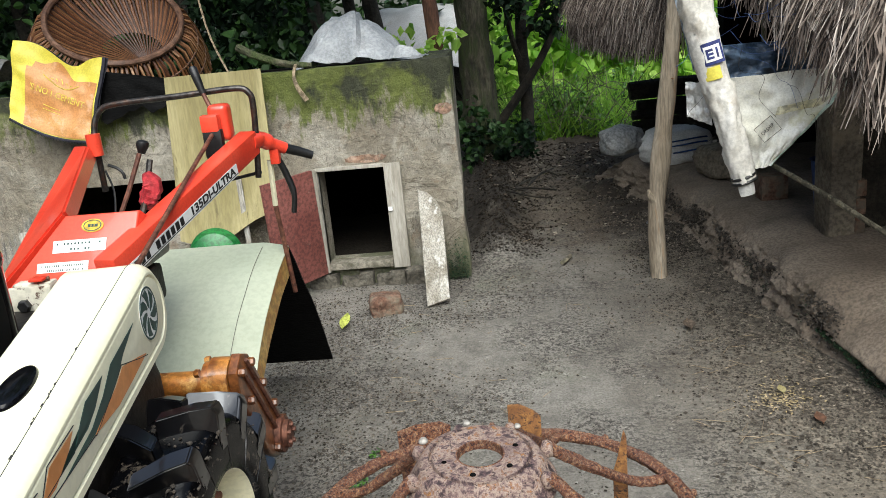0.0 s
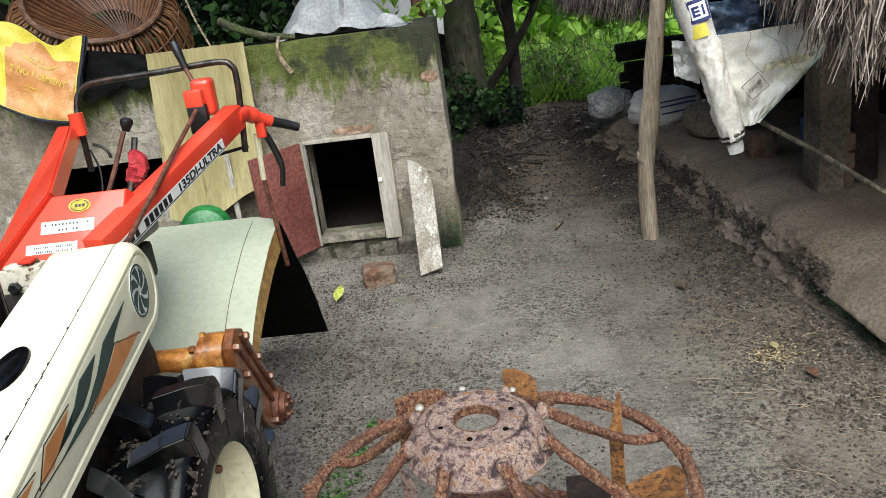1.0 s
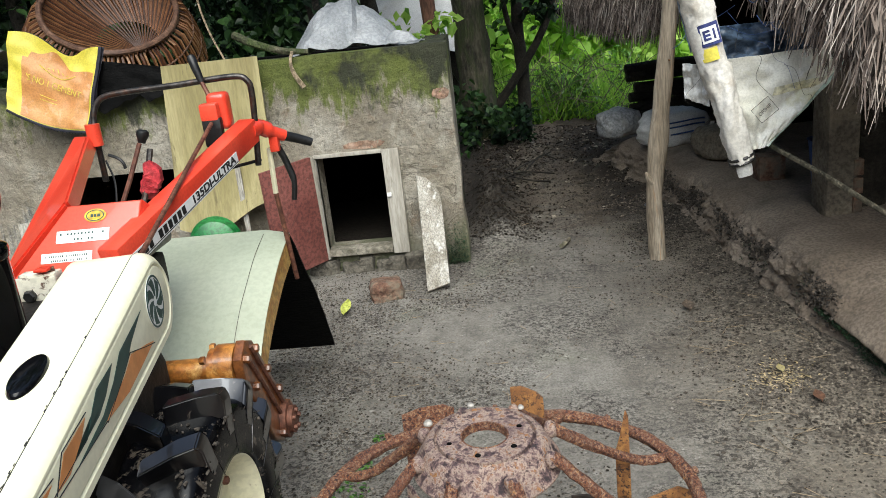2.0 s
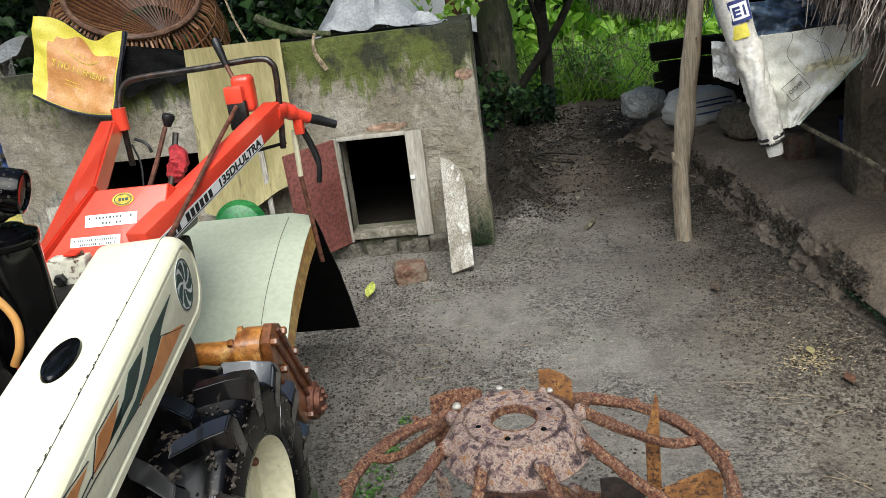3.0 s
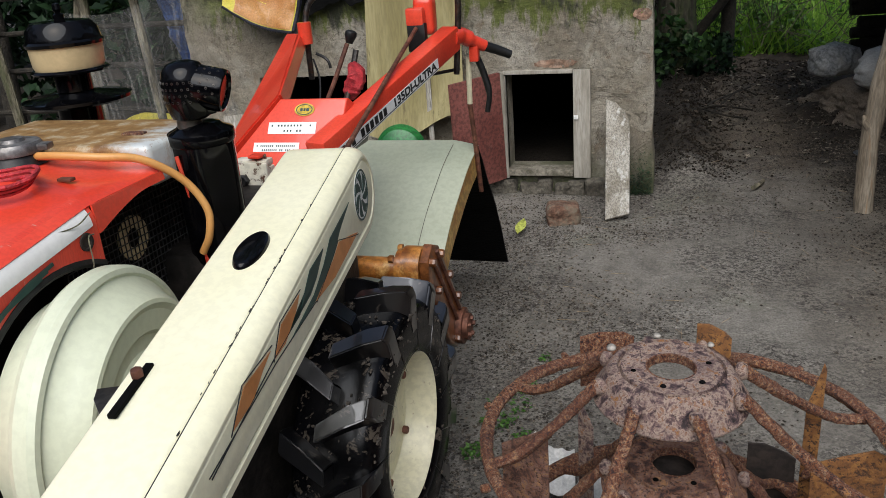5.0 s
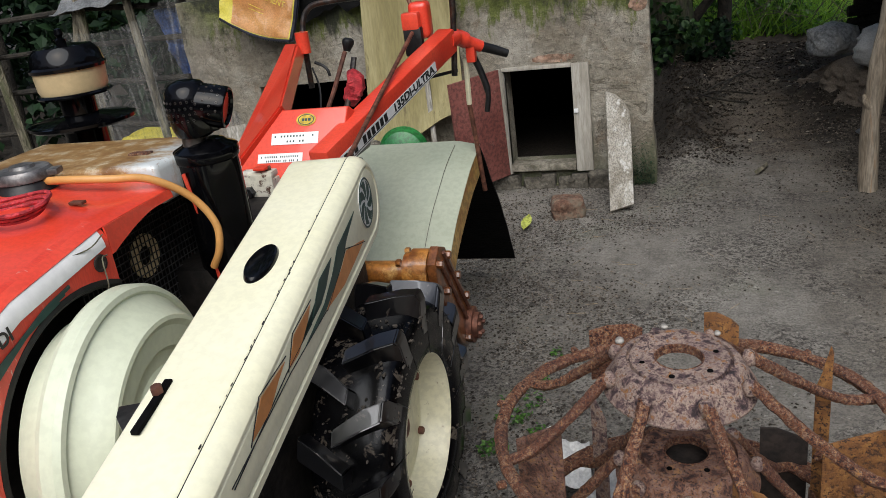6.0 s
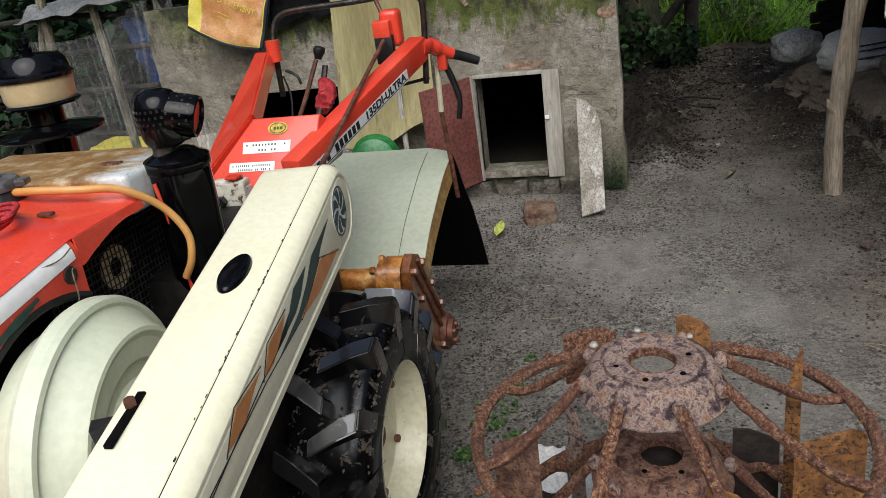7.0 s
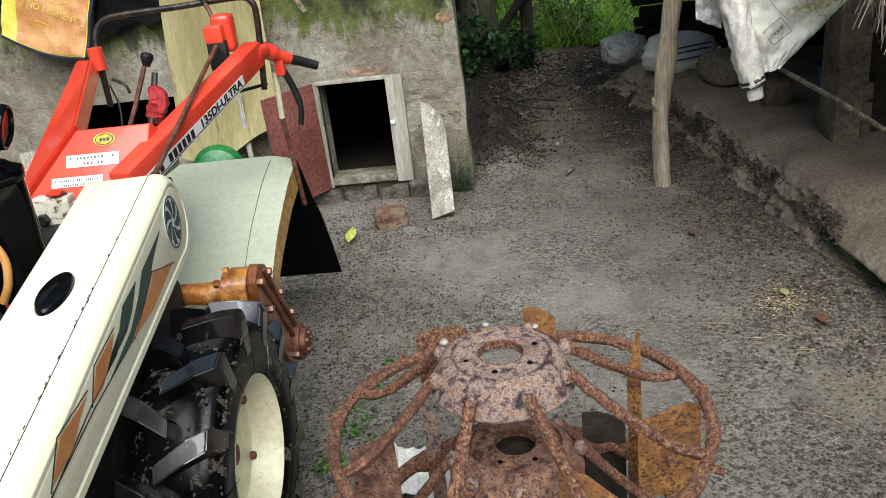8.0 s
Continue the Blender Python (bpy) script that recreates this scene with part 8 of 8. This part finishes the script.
def build_wheel(xo, out):
    """A wheel whose outer face is at xo, facing out (+1 or -1 in x)."""
    R = 0.316
    c = Matrix.Translation((xo, 1.35, R)) @ XAX
    if out < 0:
        c = c @ Matrix.Rotation(math.pi, 4, "X")
    wh = part("wheel", lathe(bmesh.new(), [(0.168, 0.002), (0.160, 0.002), (0.156, -0.006), (0.150, -0.022), (0.146, -0.06), (0.142, -0.066), (0.10, -0.066), (0.06, -0.056), (0, -0.056), (0, -0.066), (0.10, -0.076), (0.15, -0.085), (0.160, -0.14), (0.168, -0.142)], c, 56), M_CREAMHUB, TILLER, "cream steel wheel rim, mud-specked")
    part("tyre", lathe(bmesh.new(), [(0.160, 0.000), (0.170, 0.010), (0.19, 0.014), (0.245, 0.013), (0.262, 0.006), (0.270, -0.006), (0.275, -0.03), (0.277, -0.07), (0.275, -0.11), (0.270, -0.134), (0.262, -0.146), (0.245, -0.153), (0.19, -0.154), (0.170, -0.15), (0.160, -0.14)], c, 72), M_RUBBER, wh, "wet black tractor tyre caked with mud")
    n = 13
    for k in range(n):
        for s in (0, 1):
            a0 = 2 * math.pi * (k + 0.5 * s) / n
            bm = bmesh.new()
            rows = []
            for t, (zz, r, top_r, f) in enumerate(((0.014, 0.225, 0.236, -0.03), (0.015, 0.255, 0.292, 0.0), (0.009, 0.268, R - 0.005, 0.04), (-0.028, 0.275, R - 0.001, 0.17), (-0.082, 0.277, R, 0.42))):
                z = zz if s == 0 else -0.141 - zz
                a = a0 + f * 0.45
                w0, w1 = 0.078 * (0.8 if t == 4 else 1), 0.062 * (0.8 if t == 4 else 1)
                ring = []
                for rr, dw in ((r - 0.006, -w0), (top_r, -w1), (top_r, w1), (r - 0.006, w0)):
                    ring.append(bm.verts.new(c @ Vector((rr * math.cos(a + dw), rr * math.sin(a + dw), z))))
                rows.append(ring)
            for p, q in zip(rows, rows[1:]):
                for j in range(3):
                    bm.faces.new((p[j], p[j + 1], q[j + 1], q[j]))
            bm.faces.new(rows[0])
            bm.faces.new(rows[-1][::-1])
            bmesh.ops.bevel(bm, geom=[e for e in bm.edges if not e.is_boundary], offset=0.0025, segments=2, affect="EDGES")
            part("tread_lug", bm, M_LUG, wh)
    for k in range(6):
        a = k * math.pi / 3 + 0.4
        part("wheel_nut", bolt(bmesh.new(), c @ Vector((0.134 * math.cos(a), 0.134 * math.sin(a), -0.066)), c.to_3x3() @ Vector((0, 0, 1)), 0.009, 0.012), M_RUST_BROWN, wh)
    part("axle", tube(bmesh.new(), [c @ Vector((0, 0, -0.30)), c @ Vector((0, 0, -0.05))], 0.022, 12), M_RUST_BROWN, wh)
    if out > 0:
        spots = bmesh.new()
        for _ in range(1500):
            a, z = rnd.uniform(0, 6.28), rnd.uniform(-0.13, 0.035)
            if noise.noise(Vector((a * 6, z * 40, 4))) < 0.12:
                continue
            s = rnd.choice((0.0010, 0.0013, 0.0016, 0.002, 0.003))
            rr = 0.2765 if z < -0.01 else 0.262 - abs(rnd.gauss(0, 0.02))
            zz = z if z < -0.01 else 0.0135
            p = c @ Vector((rr * math.cos(a), rr * math.sin(a), zz))
            got = bmesh.ops.create_icosphere(spots, subdivisions=2, radius=s, matrix=Matrix.Translation(p) @ Matrix.Diagonal((rnd.uniform(0.5, 1.6), rnd.uniform(0.9, 3), rnd.uniform(0.7, 1.5), 1)))["verts"]
            for v in got:
                v.co += (v.co - p) * 0.8 * noise.noise(v.co * 260)
        part("mud_lump", spots, M_DRYMUD, wh, "dried mud stuck in the tread", kind="stuff")


build_wheel(-0.362, 1)
build_wheel(-1.08, -1)
# ---- rusty cage wheels stacked on the ground ----
M_RUST_LOW = rust_material("damp_brown_rust", [(0.37, (0.03, 0.018, 0.017)), (0.43, (0.13, 0.06, 0.045)), (0.48, (0.26, 0.125, 0.065)), (0.53, (0.22, 0.14, 0.125)), (0.60, (0.42, 0.22, 0.10))], 50, 0.40)
CX, CYW = 0.160, 1.185


def build_cage(name, hub_c, ring_c, hub_r, ring_r, foot, n, turn, label, blades, hub_mat):
    t = thing(name, (ring_c[0], ring_c[1], 0), label, "cage wheel", "stacked cage wheels")
    hx, hy, hz = hub_c
    prof = [(0.0375, -0.002), (0.0385, 0.003), (0.0770, 0.003), (0.0782, -0.0050), (0.0815, -0.0050), (0.0830, 0.0025), (0.0900, 0.0010), (0.0955, -0.0025), (0.0995, -0.0080), (0.1030, -0.015), (0.1215, -0.046), (0.1208, -0.0495), (0.1180, -0.0475), (0.0990, -0.016), (0.0950, -0.010), (0.0375, -0.006)]
    k = hub_r / 0.108
    hub = part("hub", lathe(bmesh.new(), [(r * k, z) for r, z in prof], pose(hx, hy, hz, 2.0, 1.0), 72, closed=True), hub_mat, t, "pitted rusty hub flange with a round hole", sharp=24)
    part("bore_lip", lathe(bmesh.new(), [(0.0365 * k, 0.0034), (0.0385 * k, 0.0040), (0.0392 * k, 0.0030), (0.0380 * k, -0.010), (0.0365 * k, -0.012)], pose(hx, hy, hz, 2.0, 1.0), 48, closed=True), M_RUST, hub, "orange-rusted lip of the round hole")
    for j in range(6):
        a = j * math.pi / 3 + turn
        part("bolt_hole", lathe(bmesh.new(), [(0, 0.0044), (0.0040, 0.0044), (0.0050, 0.003)], pose(hx + 0.060 * k * math.cos(a), hy + 0.060 * k * math.sin(a), hz - 0.0006, 2, 1), 12), M_VOID, hub, "dark bolt hole")
    R = lambda a, r, z: Vector((ring_c[0] + r * math.cos(a), ring_c[1] + r * math.sin(a), z))
    rz = ring_c[2]
    ring = [R(a, ring_r * (1 + 0.012 * math.sin(3 * a)), rz + 0.006 * math.sin(2 * a + 1)) for a in [j * 2 * math.pi / 150 for j in range(150)]]
    part("ring", tube(bmesh.new(), ring, 0.0112, 12, closed=True, wob=0.32, grain=70), M_RUST, t, "rust-crusted outer ring")
    low = [R(a, ring_r * 0.99, foot) for a in [j * 2 * math.pi / 48 for j in range(48)]]
    part("ring", tube(bmesh.new(), low, 0.012, 8, closed=True, wob=0.3), M_RUST, t)
    for j in range(n):
        a = j * 2 * math.pi / n + turn
        h = Vector((hx + 0.114 * k * math.cos(a), hy + 0.114 * k * math.sin(a), hz - 0.020))
        e = R(a + 0.03, ring_r, rz)
        mid1 = h.lerp(e, 0.35) + Vector((0, 0, -0.012))
        mid2 = h.lerp(e, 0.72) + Vector((0, 0, -0.020))
        line = smooth_line([h + Vector((0, 0, 0.006)), mid1, mid2, e], 12)
        sp = part("spoke", tube(bmesh.new(), line, 0.0095, 12, wob=0.28, grain=70), M_RUST, t)
        bm = bmesh.new()
        bmesh.ops.create_icosphere(bm, subdivisions=2, radius=0.0125, matrix=Matrix.Translation(h) @ Matrix.Diagonal((1, 1, 1.2, 1)))
        for v in bm.verts:
            v.co += (v.co - h) * 0.3 * noise.noise(v.co * 60)
        part("weld", bm, M_RUST_HUB, sp)
    for x0, y0, x1, y1, z0, za, zb, mt in blades:
        p0, p1 = Vector((x0, y0, 0)), Vector((x1, y1, 0))
        m = frame_of(p0, p1 - p0, (0, 0, 1))
        w = (p1 - p0).length
        bm = prism(bmesh.new(), [(0, z0), (w, z0), (w, zb - 0.012), (w * 0.8, zb), (w * 0.35, za + (zb - za) * 0.3 + 0.006), (0, za)], 0.005, m, 0.0015)
        bl = part("blade", bm, mt, t, "flat rusted paddle blade")
        part("stud", bolt(bmesh.new(), m @ Vector((w * 0.5, (za + z0) / 2, 0.005)), m.to_3x3() @ Vector((0, 0, 1)), 0.008, 0.014), M_RUST, bl)
    for j in range(9):
        a = j * 0.6981 + 0.2
        part("stud", bolt(bmesh.new(), R(a, ring_r + 0.010, rz + 0.002), (math.cos(a), math.sin(a), 0.1), 0.007, 0.014), M_RUST, t)
    return t


d2r = math.radians
build_cage("cage_wheel", (0.150, 1.165, 0.612), (CX + 0.008, CYW + 0.0, 0.462), 0.108, 0.322, 0.225, 8, d2r(20), "rusty iron cage wheel lying flat on a second one",
           [(0.378, 1.325, 0.402, 1.315, 0.20, 0.47, 0.557, M_RUST_ORANGE), (0.380, 1.245, 0.495, 1.250, 0.24, 0.405, 0.440, M_RUST_ORANGE), (0.195, 1.46, 0.258, 1.45, 0.38, 0.545, 0.535, M_RUST_ORANGE),
            (-0.03, 1.47, 0.075, 1.50, 0.38, 0.495, 0.50, M_RUST), (-0.124, 1.15, -0.040, 1.125, 0.20, 0.452, 0.495, M_RUST_LOW), (0.225, 1.03, 0.345, 1.00, 0.24, 0.485, 0.43, M_RUST_ORANGE), (0.03, 0.93, 0.12, 0.91, 0.24, 0.44, 0.45, M_RUST)], M_RUST_HUB)
low = build_cage("cage_wheel", (0.160, 1.205, 0.405), (CX, CYW + 0.02, 0.225), 0.108, 0.285, 0.013, 8, d2r(2), "rusty iron cage wheel standing on the ground under another",
           [(0.298, 1.425, 0.385, 1.42, 0.06, 0.312, 0.30, M_DARKIRON), (-0.02, 1.37, 0.01, 1.35, 0.06, 0.40, 0.375, M_RUST_HUB), (0.38, 1.33, 0.41, 1.10, 0.04, 0.25, 0.26, M_RUST), (-0.10, 1.32, -0.08, 1.18, 0.04, 0.27, 0.26, M_RUST)], M_RUST_LOW)
# dark plate added in place of the shade under the hub hole
part("shade_plate", lathe(bmesh.new(), [(0, 0), (0.112, 0), (0.114, 0.004), (0.112, 0.006), (0, 0.006)], pose(0.160, 1.205, 0.366, 2, 1), 32), M_DARKIRON, low, "dark plate added inside the hub for the shade below its hole")
for j, (x, y, a, w) in enumerate(((-0.105, 1.565, 8, 0.095), (-0.01, 1.50, -30, 0.09), (0.16, 1.05, 10, 0.16), (0.46, 1.02, 40, 0.07), (-0.155, 1.66, 60, 0.04))):
    p = thing("torn_white_sack", (x, y, 0.02), "scrap of dirty white plastic sacking under the cage wheels", "sack scrap")
    part("sheet", cloth(patch_fn(*[pose(x, y, 0.07, 0, 0, a) @ Vector(q) for q in ((-w / 2, w * 0.7, 0.03), (w / 2, w * 0.7, 0.03), (w / 2, -w * 0.7, 0), (-w / 2, -w * 0.7, 0))], 0.02, 4, j), 10, 12, 0.002), M_SACK_WHITE, p)
for j, (dx, dy, dz, s) in enumerate(((-0.098, 0.072, -0.010, 0.0085), (0.062, 0.105, -0.010, 0.006), (-0.025, 0.118, -0.006, 0.007))):
    g = thing("pale_pebble", (0.150 + dx, 1.165 + dy, 0.612 + dz), "small whitish lump stuck on the rusty hub", "pebble")
    bm = bmesh.new()
    bmesh.ops.create_icosphere(bm, subdivisions=2, radius=s, matrix=Matrix.Translation((0.150 + dx, 1.165 + dy, 0.612 + dz)))
    for v in bm.verts:
        v.co.z = 0.612 + dz + (v.co.z - 0.612 - dz) * 0.8 + 0.002 * noise.noise(v.co * 120)
    part("stone", bm, M_LUMP, g)
